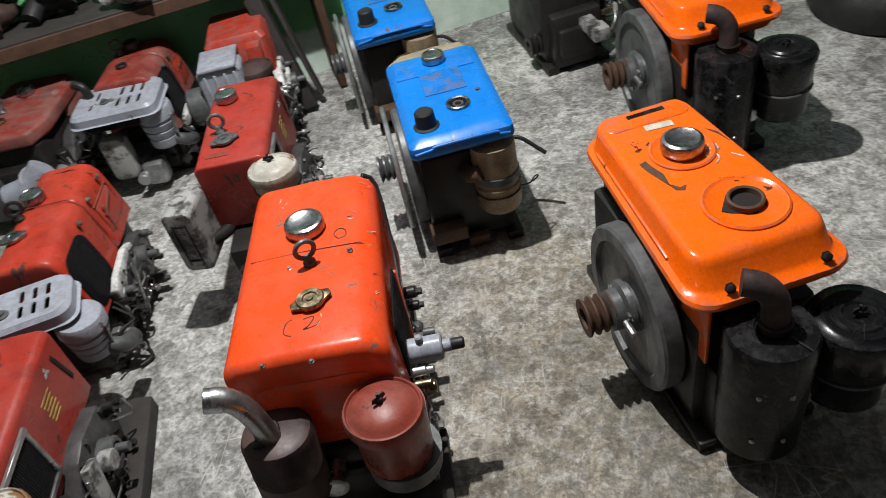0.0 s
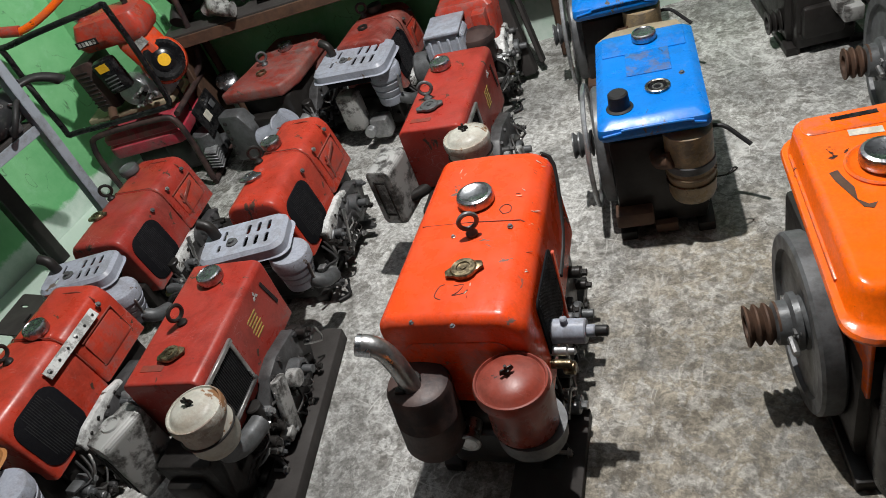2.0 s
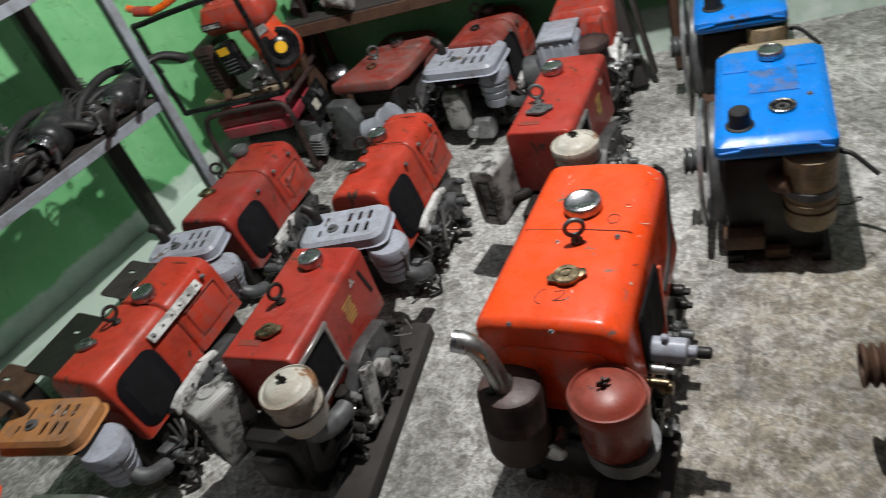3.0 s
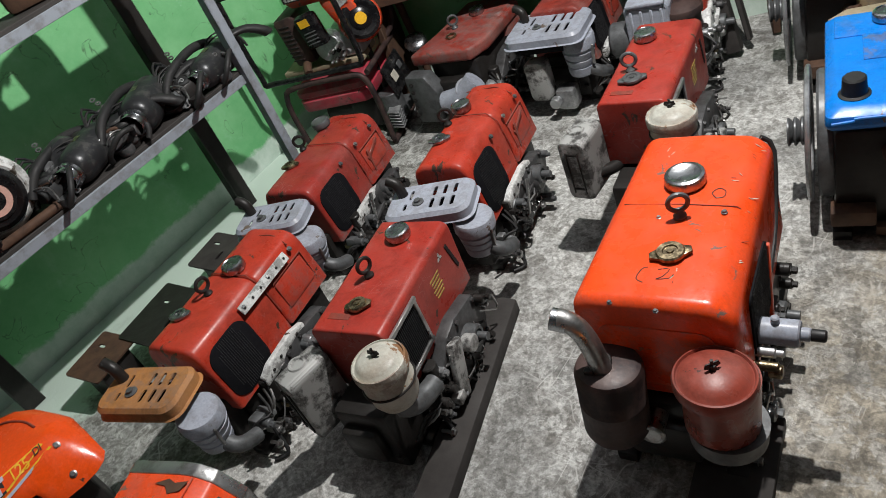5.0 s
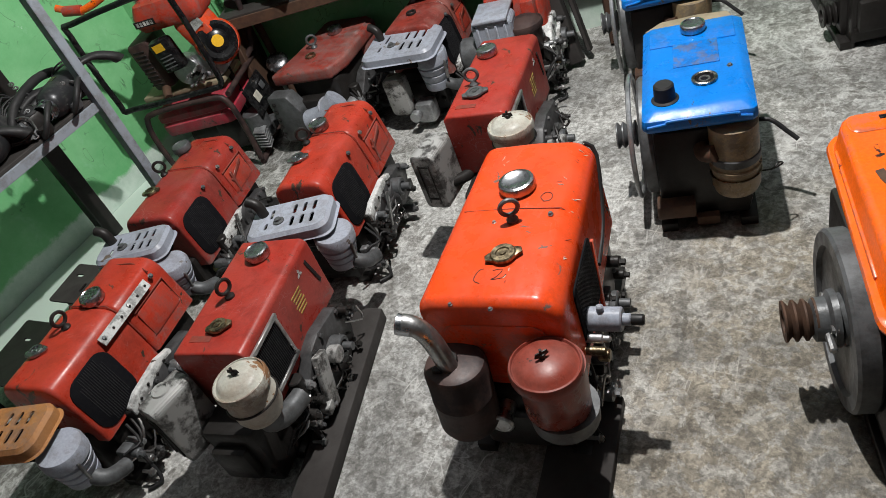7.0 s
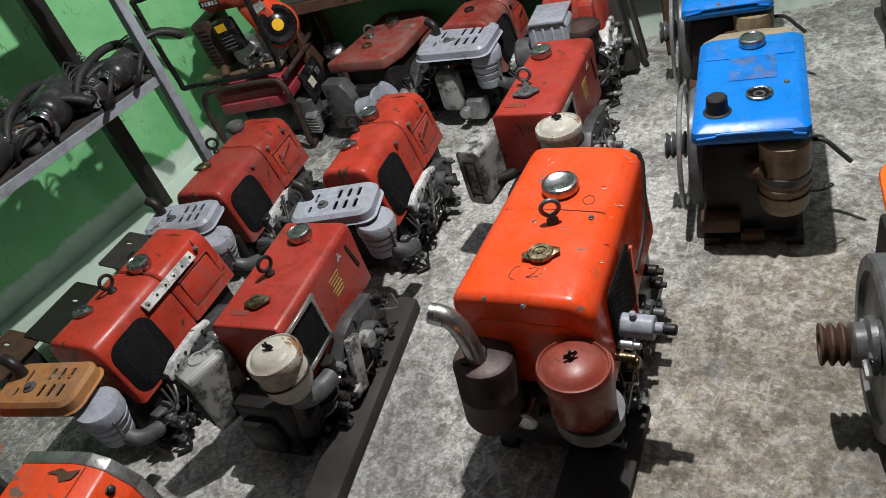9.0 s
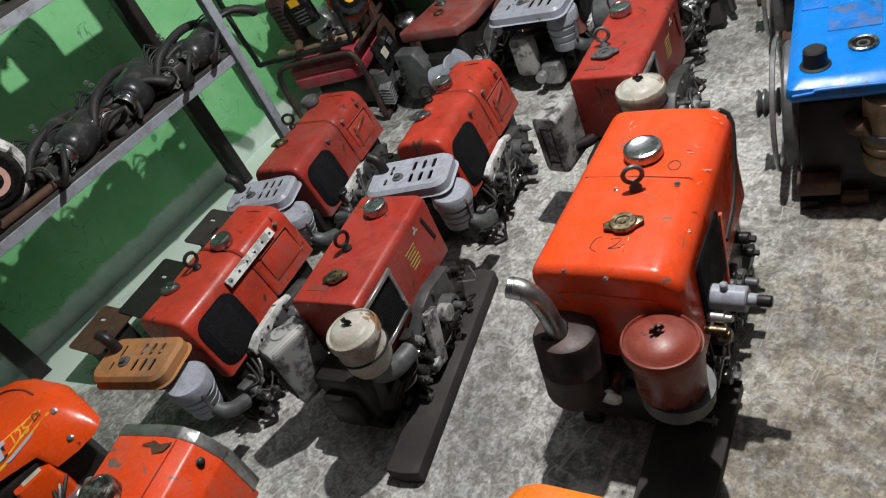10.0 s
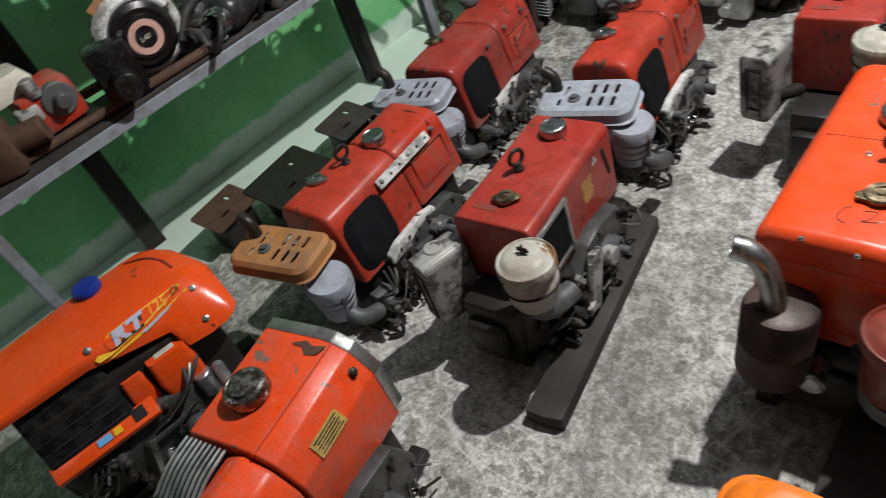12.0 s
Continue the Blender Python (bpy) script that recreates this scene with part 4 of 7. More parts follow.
# ---- red engines with a square hood, box silencer and pale air cleaner ----
def square_engine(x, y, yaw, W, L, zt, paint_m, label, cleaner, silencer, caps, seed, box_m=None, cover=None):
    zb = zt - 0.20
    e = Engine("diesel_engine", x, y, yaw, label)
    e.add("hood", hood_shell(W, L, zb, zt, "square", 0.006), paint_m, label="square red sheet-metal hood")
    grille(e, W, -L / 2 + 0.012, -L / 2 + 0.135, zb + 0.035, zt - 0.03, 0.006, True, 0, 0.001)
    e.add("louvre", box(0.002, 0.010, 0.09, 0.0, 1, T(W / 2 + 0.0008, L * 0.40, zt - 0.085, 14)), INK)
    mk = bmesh.new()
    for a in (90, 210, 330):
        merge(mk, slab([(0, 0), (0.007, 0.0045), (0.014, 0), (0.007, -0.0045)], 0.0012, 0, Matrix(((0, 0, 1, W / 2), (1, 0, 0, L * 0.27), (0, 1, 0, zt - 0.045), (0, 0, 0, 1))) @ T(0, 0, 0, 0, 0, a)))
    e.add("decal", mk, WHITE_P, label="small white three-part mark")
    for k in range(6):
        e.add("stencil_line", box(0.0012, 0.05 - 0.006 * (k % 3), 0.004, 0, 1, T(W / 2 + 0.0006, L * 0.14, zt - 0.065 - 0.011 * k)), LABEL_Y, label="worn stencilled line")
    e.add("label_plate", box(0.06, 0.018, 0.001, 0, 1, T(-W * 0.18, -L / 2 + 0.045, zt + 0.0004)), BROWN_RED)
    cap_set(e, caps)
    crankcase(e, W, L, zb + 0.02, deep=0.13)
    timing_side(e, W, L, zb + 0.03, seed, cover or IRON_D)
    # slanting alloy bracket beside the screen
    br = box(0.02, 0.05, 0.16, 0.006, 2, T(W / 2 + 0.05, -L * 0.18, 0.14, -20))
    merge(br, box(0.03, 0.035, 0.03, 0.006, 2, T(W / 2 + 0.05, -L * 0.30, 0.09)))
    merge(br, cyl(0.024, 0.03, T(W / 2 + 0.05, -L * 0.02, 0.17) @ RX, 20))
    e.add("bracket", br, BOX_GREY, label="grey cast bracket")
    # air cleaner
    A, r, h = cleaner
    M = e.at(*A)
    ac = e.add("air_cleaner", air_can(r, h), CREAM, M, "cream oil-bath air cleaner, rusty lid")
    part("lid", air_lid(r), CREAM, ac, "cream lid stained with rust", M @ T(0, 0, h))
    part("band", ring(r * 0.97, 0.003, M @ T(0, 0, h * 0.55), 36, 6), OILY, ac)
    part("wing_nut", wing_nut(), OILY, ac, "", M @ T(0, 0, h + 0.026))
    e.add("intake_elbow", tube([(0.0, 0.0, 0.02), (0.0, 0.0, -0.03), (0.01, 0.04, -0.06), (0.02, 0.10, -0.07)], 0.026, 14, M), IRON)
    # box silencer
    S, sx, sy, sz, rz = silencer
    B = e.at(*S) @ T(0, 0, 0, 0, 0, rz)
    bm = slab(rounded(sx, sz, 0.018), sy, 0.008, B @ T(0, sy / 2, sz / 2, 90))
    sb = e.add("silencer", bm, box_m or BOX_GREY, label="flat grey box silencer, stained")
    for s in (-1, 1):
        part("seam", merge(box(0.004, 0.006, sz * 0.72, 0.002, 1, B @ T(s * sx * 0.22, -sy / 2 - 0.002, sz * 0.48)), box(sx * 0.5, 0.004, 0.008, 0.002, 1, B @ T(0, -sy / 2 - 0.001, sz * (0.5 + 0.3 * s)))), OILY, sb)
    part("flange", ring(0.02, 0.005, B @ T(-sx * 0.1, 0.0, sz, 0), 18, 6), box_m or BOX_GREY, sb)
    e.add("exhaust_pipe", tube([(sx * 0.3, 0, sz * 0.25), (sx * 0.7, 0.05, sz * 0.2), (sx * 0.9, 0.12, sz * 0.2)], 0.018, 12, B), OILY)
    skids(e, W, L, 0.03, OILY)
    return e


# ---- red engines with a rounded two-part hood and slotted silencer ----
def round_engine(x, y, yaw, W, L, zt, paint_m, label, caps, seed, plate, cleaner, shield=None, side_white=True, strap=False, rear_paint=None):
    zb = zt - 0.215
    e = Engine("diesel_engine", x, y, yaw, label)
    Lr = L * 0.42
    e.add("hood", hood_shell(W, L - Lr - 0.003, zb, zt, "round", 0.009), paint_m, T(0, -Lr / 2, 0), "rounded red radiator hood")
    e.add("tank_cover", hood_shell(W - 0.004, Lr, zb + 0.03, zt - 0.003, "round", 0.010), rear_paint or paint_m, T(0, (L - Lr) / 2, 0), "red fuel tank cover")
    groove = tube([(-W / 2 + 0.02, L / 2 - 0.03, zt - 0.012), (0, L / 2 - 0.035, zt - 0.0025), (W / 2 - 0.07, L / 2 - 0.035, zt - 0.0028), (W / 2 - 0.02, L / 2 - 0.05, zt - 0.02)], 0.0022, 6)
    e.add("groove", groove, BROWN_RED)
    for k in range(3):
        e.add("bolt", bolt(0.006, 0.005), STEEL if k % 2 else IRON, T(W / 2 - 0.012, -L * 0.1 + k * L * 0.24, zt - 0.03, 0, 50))
    if strap:
        s = e.add("strap", box(0.028, L * 0.46, 0.005, 0.001, 1, T(W / 2 - 0.010, L * 0.10, zt - 0.032, 0, 62)), WHITE_P, label="pale drilled metal strap")
        for k in range(6):
            part("rivet", bolt(0.003, 0.003), OILY, s, "", T(W / 2 - 0.007, L * 0.10 - L * 0.2 + k * L * 0.08, zt - 0.031, 0, 62))
    else:
        e.add("rail", box(0.006, L * 0.2, 0.012, 0.002, 1, T(W / 2 - 0.001, L * 0.27, zt - 0.09, 20)), BROWN_RED)
        e.add("rail", box(0.006, 0.012, 0.09, 0.002, 1, T(W / 2, L * 0.2, zt - 0.12)), BROWN_RED)
    rp = slab(rounded(L * 0.27, 0.085, 0.008), 0.003, 0.001, Matrix(((0, 0, 1, W / 2 - 0.006), (1, 0, 0, L * 0.28), (0, 1, 0, zb + 0.105), (0, 0, 0, 1))) @ T(0, 0, 0, -8))
    e.add("side_panel", rp, RED_B, label="brighter red side panel")
    e.add("panel_edge", tube([(W / 2 - 0.012, L * 0.14, zt - 0.062), (W / 2 - 0.012, L * 0.43, zt - 0.062), (W / 2 - 0.001, L * 0.43, zb + 0.065), (W / 2 - 0.001, L * 0.14, zb + 0.065)], 0.0028, 6, smoothen=1), BROWN_RED)
    e.add("hood_seam", tube([(-W / 2 + 0.012, L * 0.08, zt - 0.03), (-W / 2 + 0.045, L * 0.08, zt + 0.0002), (W / 2 - 0.05, L * 0.08, zt + 0.0002), (W / 2 - 0.02, L * 0.08, zt - 0.03), (W / 2 - 0.002, L * 0.08, zb + 0.08)], 0.0016, 6, smoothen=1), BROWN_RED)
    grille(e, W, -L / 2 + 0.016, -L / 2 + 0.17, zb + 0.012, zt - 0.035, 0.042, False, -8, -0.006)
    cap_set(e, caps)
    crankcase(e, W, L, zb + 0.02)
    timing_side(e, W, L, zb + 0.02, seed, IRON_D)
    if side_white:
        wv = slab([(-0.10, 0), (0.10, 0), (0.10, 0.035), (0.05, 0.05), (-0.06, 0.045), (-0.10, 0.03)], 0.02, 0.004, Matrix(((0, 0, 1, W / 2 + 0.012), (1, 0, 0, -L * 0.1), (0, 1, 0, zb - 0.01), (0, 0, 0, 1))))
        wp = e.add("side_cover", wv, WHITE_P, label="dirty white side cover with holes")
        for k in range(4):
            part("bolt", cyl(0.005, 0.005, T(W / 2 + 0.031, -L * 0.1 - 0.06 + 0.04 * k, zb + 0.012 + 0.008 * (k % 2)) @ RX, 10), OILY, wp)
    slotted_silencer(e, e.at(*plate[0]) @ T(0, 0, 0, 0, 0, plate[1]), plate[2], plate[3], shield, "rusty yellow slotted heat shield" if shield is RUST_Y else "grey slotted heat shield")
    ribbed_cleaner(e, e.at(*cleaner[0]) @ T(0, 0, 0, cleaner[1], cleaner[2]), cleaner[3], cleaner[4])
    skids(e, W, L, 0.03, OILY)
    return e


big_engine()

# plank-borne row nearest the open floor
square_engine(-1.030, 1.073, 12.4, 0.205, 0.385, 0.400, RED, "red square-hooded diesel engine with cream air cleaner, on a dark plank",
              ((-0.845, 0.845, 0.275), 0.062, 0.115), ((-1.105, 0.80, 0.135), 0.075, 0.125, 0.20, -20),
              [("fuel", -1.063, 1.197, 0.401, 0.033, CHROME), ("rad", -1.004, 0.961, 0.401, 0.023, BRASS), ("eye", -1.05, 1.055, 0.400, 70, OILY)], 11)
round_engine(-1.205, 1.715, 11.8, 0.205, 0.45, 0.388, RED_B, "red round-hooded diesel engine with grey slotted heat shield",
             [("fuel", -1.262, 1.775, 0.387, 0.032, CHROME), ("rad", -1.235, 1.612, 0.387, 0.024, CHROME), ("eye", -1.262, 1.695, 0.387, 30, OILY)], 5,
             ((-1.13, 1.395, 0.335), 12, 0.235, 0.135), ((-1.015, 1.40, 0.19), 0, 6, 0.058, 0.12))
round_engine(-1.755, 1.555, 13.0, 0.235, 0.46, 0.350, RED_D, "dull red round-hooded diesel engine beside the wall",
             [("fuel", -1.865, 1.69, 0.349, 0.034, IRON), ("rad", -1.80, 1.455, 0.348, 0.022, BRASS), ("eye", -1.83, 1.55, 0.348, 30, OILY)], 6,
             ((-1.68, 1.235, 0.315), 12, 0.22, 0.12), ((-1.545, 1.22, 0.17), 0, 6, 0.055, 0.12), rear_paint=RED)
round_engine(-1.490, 0.905, 10.5, 0.225, 0.47, 0.402, RED_B, "red round-hooded diesel engine with rusty yellow heat shield and pale strap",
             [("fuel", -1.495, 0.965, 0.401, 0.033, CHROME), ("rad", -1.515, 0.775, 0.401, 0.022, CHROME), ("eye", -1.50, 0.865, 0.400, 80, OILY)], 7,
             ((-1.435, 0.575, 0.355), 10, 0.235, 0.125), ((-1.315, 0.60, 0.19), 0, 8, 0.058, 0.13), RUST_Y, True, True)
# behind the middle engine
square_engine(-0.727, 1.995, 9.5, 0.19, 0.43, 0.432, RED, "red square-hooded diesel engine with pale air cleaner and box silencer",
              ((-0.575, 1.765, 0.315), 0.062, 0.09), ((-0.822, 1.715, 0.19), 0.08, 0.125, 0.19, -8),
              [("fuel", -0.786, 2.102, 0.433, 0.032, CHROME), ("rad", -0.728, 1.881, 0.433, 0.027, IRON), ("eye", -0.755, 1.93, 0.432, 10, IRON)], 12)


# ---- tank-topped engines ----
def loft_rr(levels):
    """Stack of rounded rectangles (sx, sy, r, z, cx, cy), closed above and below."""
    bm = bmesh.new()
    rings = []
    for sx, sy, r, z, cx, cy in levels:
        rings.append([bm.verts.new((x, y, z)) for x, y in rounded(sx, sy, r, 5, cx, cy)])
    n = len(rings[0])
    for a, b in zip(rings, rings[1:]):
        for k in range(n):
            bm.faces.new((a[k], a[(k + 1) % n], b[(k + 1) % n], b[k]))
    bm.faces.new(rings[0][::-1])
    bm.faces.new(rings[-1])
    bmesh.ops.recalc_face_normals(bm, faces=bm.faces[:])
    return bm


def tank_engine(x, y, yaw, label, zr=0.445, scribbles=True):
    """Orange pressed tank on a black engine with flywheel and belt pulley."""
    W, L = 0.272, 0.545
    e = Engine("diesel_engine", x, y, yaw, label)
    d = zr - 0.445
    e.add("fuel_tank", taper(loft_rr([(0.262, 0.53, 0.05, 0.39 + d, 0, 0), (0.270, 0.54, 0.05, 0.405 + d, 0, 0), (0.292, 0.562, 0.055, 0.412 + d, 0, 0), (0.296, 0.566, 0.055, 0.420 + d, 0, 0),
                                (0.290, 0.56, 0.055, 0.427 + d, 0, 0), (0.268, 0.530, 0.05, 0.4305 + d, 0, 0.004), (0.262, 0.520, 0.048, 0.436 + d, 0, 0.006),
                                (0.248, 0.492, 0.04, 0.470 + d, 0, 0.014), (0.242, 0.484, 0.036, 0.479 + d, 0, 0.016), (0.230, 0.470, 0.032, 0.4842 + d, 0, 0.018), (0.214, 0.450, 0.03, 0.485 + d, 0, 0.020)]), L, 1.08, 0.86), ORANGE, label="glossy orange pressed-steel fuel tank, chipped")
    zt = 0.485 + d
    e.add("rear_band", loft_rr([(0.18, 0.055, 0.02, zt - 0.03, 0, 0.225), (0.190, 0.06, 0.02, zt + 0.001, 0, 0.222), (0.182, 0.05, 0.018, zt + 0.004, 0, 0.222)]), ORANGE)
    e.add("nameplate", box(0.085, 0.012, 0.002, 0, 1, T(0.005, 0.228, zt + 0.0045)), BLACK_P, label="black raised nameplate")
    e.add("sticker", box(0.06, 0.02, 0.001, 0, 1, T(0.01, 0.175, zt + 0.001, 0, 0, -6)), LABEL_W, label="torn pale sticker")
    for cy, r in ((0.072, 0.066), (-0.122, 0.078)):
        cx = 0.008 if cy > 0 else 0.028
        e.add("pressed_ring", lathe([(r, -0.004), (r, 0.001), (r - 0.004, 0.004), (r - 0.009, 0.001), (r - 0.012, -0.001), (0, -0.001)], 44), ORANGE, T(cx, cy, zt + 0.0025))
    e.add("fuel_cap", cap_round(0.043, 0.03), CHROME, T(0.008, 0.072, zt + 0.004), "bright chrome fuel cap")
    e.add("filler_neck", lathe([(0.034, 0), (0.034, 0.010), (0.030, 0.012), (0.027, 0.010), (0.026, -0.001), (0.02, -0.0008), (0, -0.0008)], 28), RUST, T(0.028, -0.122, zt + 0.0036), "rusty open filler neck")
    # flat black patch painted for the shade inside the open neck
    e.add("filler_gap", slab([(-0.05, -0.006), (-0.036, -0.018), (0.0, -0.037), (0.03, -0.022), (0.037, 0.0), (0.02, 0.032), (-0.02, 0.032), (-0.036, 0.012)], 0.0012, 0, T(0.028, -0.122, zt + 0.0022)), INK)
    if scribbles:
        for pts in ([(0.075, 0.045), (0.06, 0.05), (0.055, 0.06), (0.065, 0.068), (0.075, 0.06), (0.07, 0.04)], [(0.05, 0.02), (0.04, 0.035), (0.055, 0.04), (0.06, 0.02), (0.045, 0.005)], [(0.085, 0.02), (0.10, 0.0)]):
            e.add("chalk_mark", tube([(a, b, zt + 0.001) for a, b in pts], 0.0016, 5), WHITE_P)
        for poly in ([(-0.085, 0.07), (-0.070, 0.075), (-0.066, 0.05), (-0.058, 0.02), (-0.064, -0.02), (-0.075, 0.02), (-0.082, 0.045)], [(-0.066, -0.01), (-0.050, -0.03), (-0.036, -0.028), (-0.046, -0.042), (-0.06, -0.035)], [(0.085, 0.12), (0.10, 0.10), (0.105, 0.06), (0.098, 0.09)]):
            e.add("paint_chip", slab(poly, 0.001, 0, T(0, 0, zt + 0.0002)), RUST, label="bare rusty chip")
    for s in (-1, 1):
        e.add("bolt", bolt(0.008, 0.008), OILY, T(s * 0.09 + 0.01, -0.262, 0.440 + d, 50))
    e.add("side_rib", taper(box(0.012, 0.36, 0.010, 0.004, 2, T(-W / 2 + 0.006, 0.03, 0.434 + d)), L, 1.08, 0.86), ORANGE)
    e.add("side_panel", slab([(-0.262, 0.25), (-0.18, 0.25), (-0.15, 0.395 + d), (-0.262, 0.395 + d)], 0.008, 0.003, Matrix(((0, 0, 1, -W / 2 + 0.02), (1, 0, 0, 0), (0, 1, 0, 0), (0, 0, 0, 1)))), ORANGE, label="orange side panel")
    e.add("cowl", box(0.22, 0.44, 0.13, 0.02, 2, T(0.01, 0.02, 0.335 + d)), BLACK_P)
    crankcase(e, W, L, 0.30 + d)
    skids(e, W, L)
    # flywheel and pulley to the left
    fw = e.add("flywheel", flywheel(0.185, 0.045), IRON, T(-0.125, -0.035, 0.205) @ LX, "heavy dark oily flywheel")
    for k in range(3):
        a = radians(30 + 120 * k)
        part("bolt", bolt(0.010, 0.012), STEEL, fw, "", T(-0.172, -0.035 + 0.05 * math.cos(a), 0.205 + 0.05 * math.sin(a)) @ LX)
    part("hub", lathe([(0.06, 0), (0.058, 0.012), (0.046, 0.018), (0.044, 0.042), (0.036, 0.046), (0, 0.046)], 28, T(-0.165, -0.035, 0.212) @ LX), IRON, fw, "grey cast hub")
    for k in range(2):
        part("hub_bolt", cyl(0.008, 0.045, T(-0.188, -0.035 + 0.05 * (k - 0.5) * 1.7, 0.215) @ NY, 8), STEEL, fw)
    e.add("belt_pulley", pulley(0.043, 3, 0.019), RUST, T(-0.200, -0.035, 0.215) @ LX, "rusty triple-groove belt pulley")
    # black canister silencer with bent pipe
    M = T(-0.035, -0.325, 0.085)
    mu = e.add("silencer", lathe([(0, 0), (0.07, 0), (0.078, 0.008), (0.079, 0.285), (0.074, 0.297), (0.03, 0.300), (0.028, 0.296), (0, 0.296)], 40), BLACK_P, M, "black canister silencer with a slit lid")
    part("slit", box(0.003, 0.045, 0.002, 0, 1, M @ T(0.02, -0.048, 0.301, 0, 0, 20)), INK, mu)
    for k in range(4):
        part("rivet", bolt(0.004, 0.003), STEEL, mu, "", M @ T(0.0785 * math.cos(radians(-130 + 40 * (k % 2))), 0.0785 * math.sin(radians(-130 + 40 * (k % 2))), 0.07 + 0.13 * (k // 2)) @ T(0, 0, 0, 0, 90, -130 + 40 * (k % 2)))
    part("outlet_pipe", tube([(0.004, 0.0, 0.285), (0.004, 0.002, 0.33), (0.0, 0.008, 0.365), (-0.02, 0.02, 0.39), (-0.045, 0.035, 0.395)], 0.024, 16, M), BROWN_MUF, mu, "brown bent outlet pipe")
    part("clamp", ring(0.026, 0.004, M @ T(0.004, 0, 0.315), 20, 6), OILY, mu)
    A = T(0.125, -0.335, 0.155)
    ac = e.add("air_cleaner", lathe([(0, 0), (0.06, 0), (0.072, 0.012), (0.074, 0.09), (0.077, 0.095), (0.077, 0.185), (0, 0.185)], 40), BLACK_P, A, "glossy black air cleaner with ringed lid")
    part("lid", lathe([(0.082, -0.015), (0.083, 0.0), (0.078, 0.010), (0.062, 0.012), (0.058, 0.016), (0.045, 0.014), (0.04, 0.018), (0.028, 0.018), (0.024, 0.014), (0, 0.014)], 44, A @ T(0, 0, 0.185)), BLACK_P, ac)
    part("wing_nut", wing_nut(), OILY, ac, "", A @ T(0, 0, 0.199))
    part("band", ring(0.078, 0.003, A @ T(0, 0, 0.09), 40, 6), IRON, ac)
    e.add("drain_plug", cyl(0.02, 0.04, T(0.045, -0.31, 0.17) @ NY, 12), ALU)
    e.add("intake_neck", tube([(0.125, -0.335, 0.2), (0.11, -0.26, 0.22), (0.08, -0.18, 0.22)], 0.03, 14), OILY)
    return e


tank_engine(0.392, 1.482, 18.5, "orange tank-topped diesel engine with rusty pulley and black silencer")
tank_engine(0.545, 2.44, 14, "second orange tank-topped diesel engine with black silencer", 0.44, False)


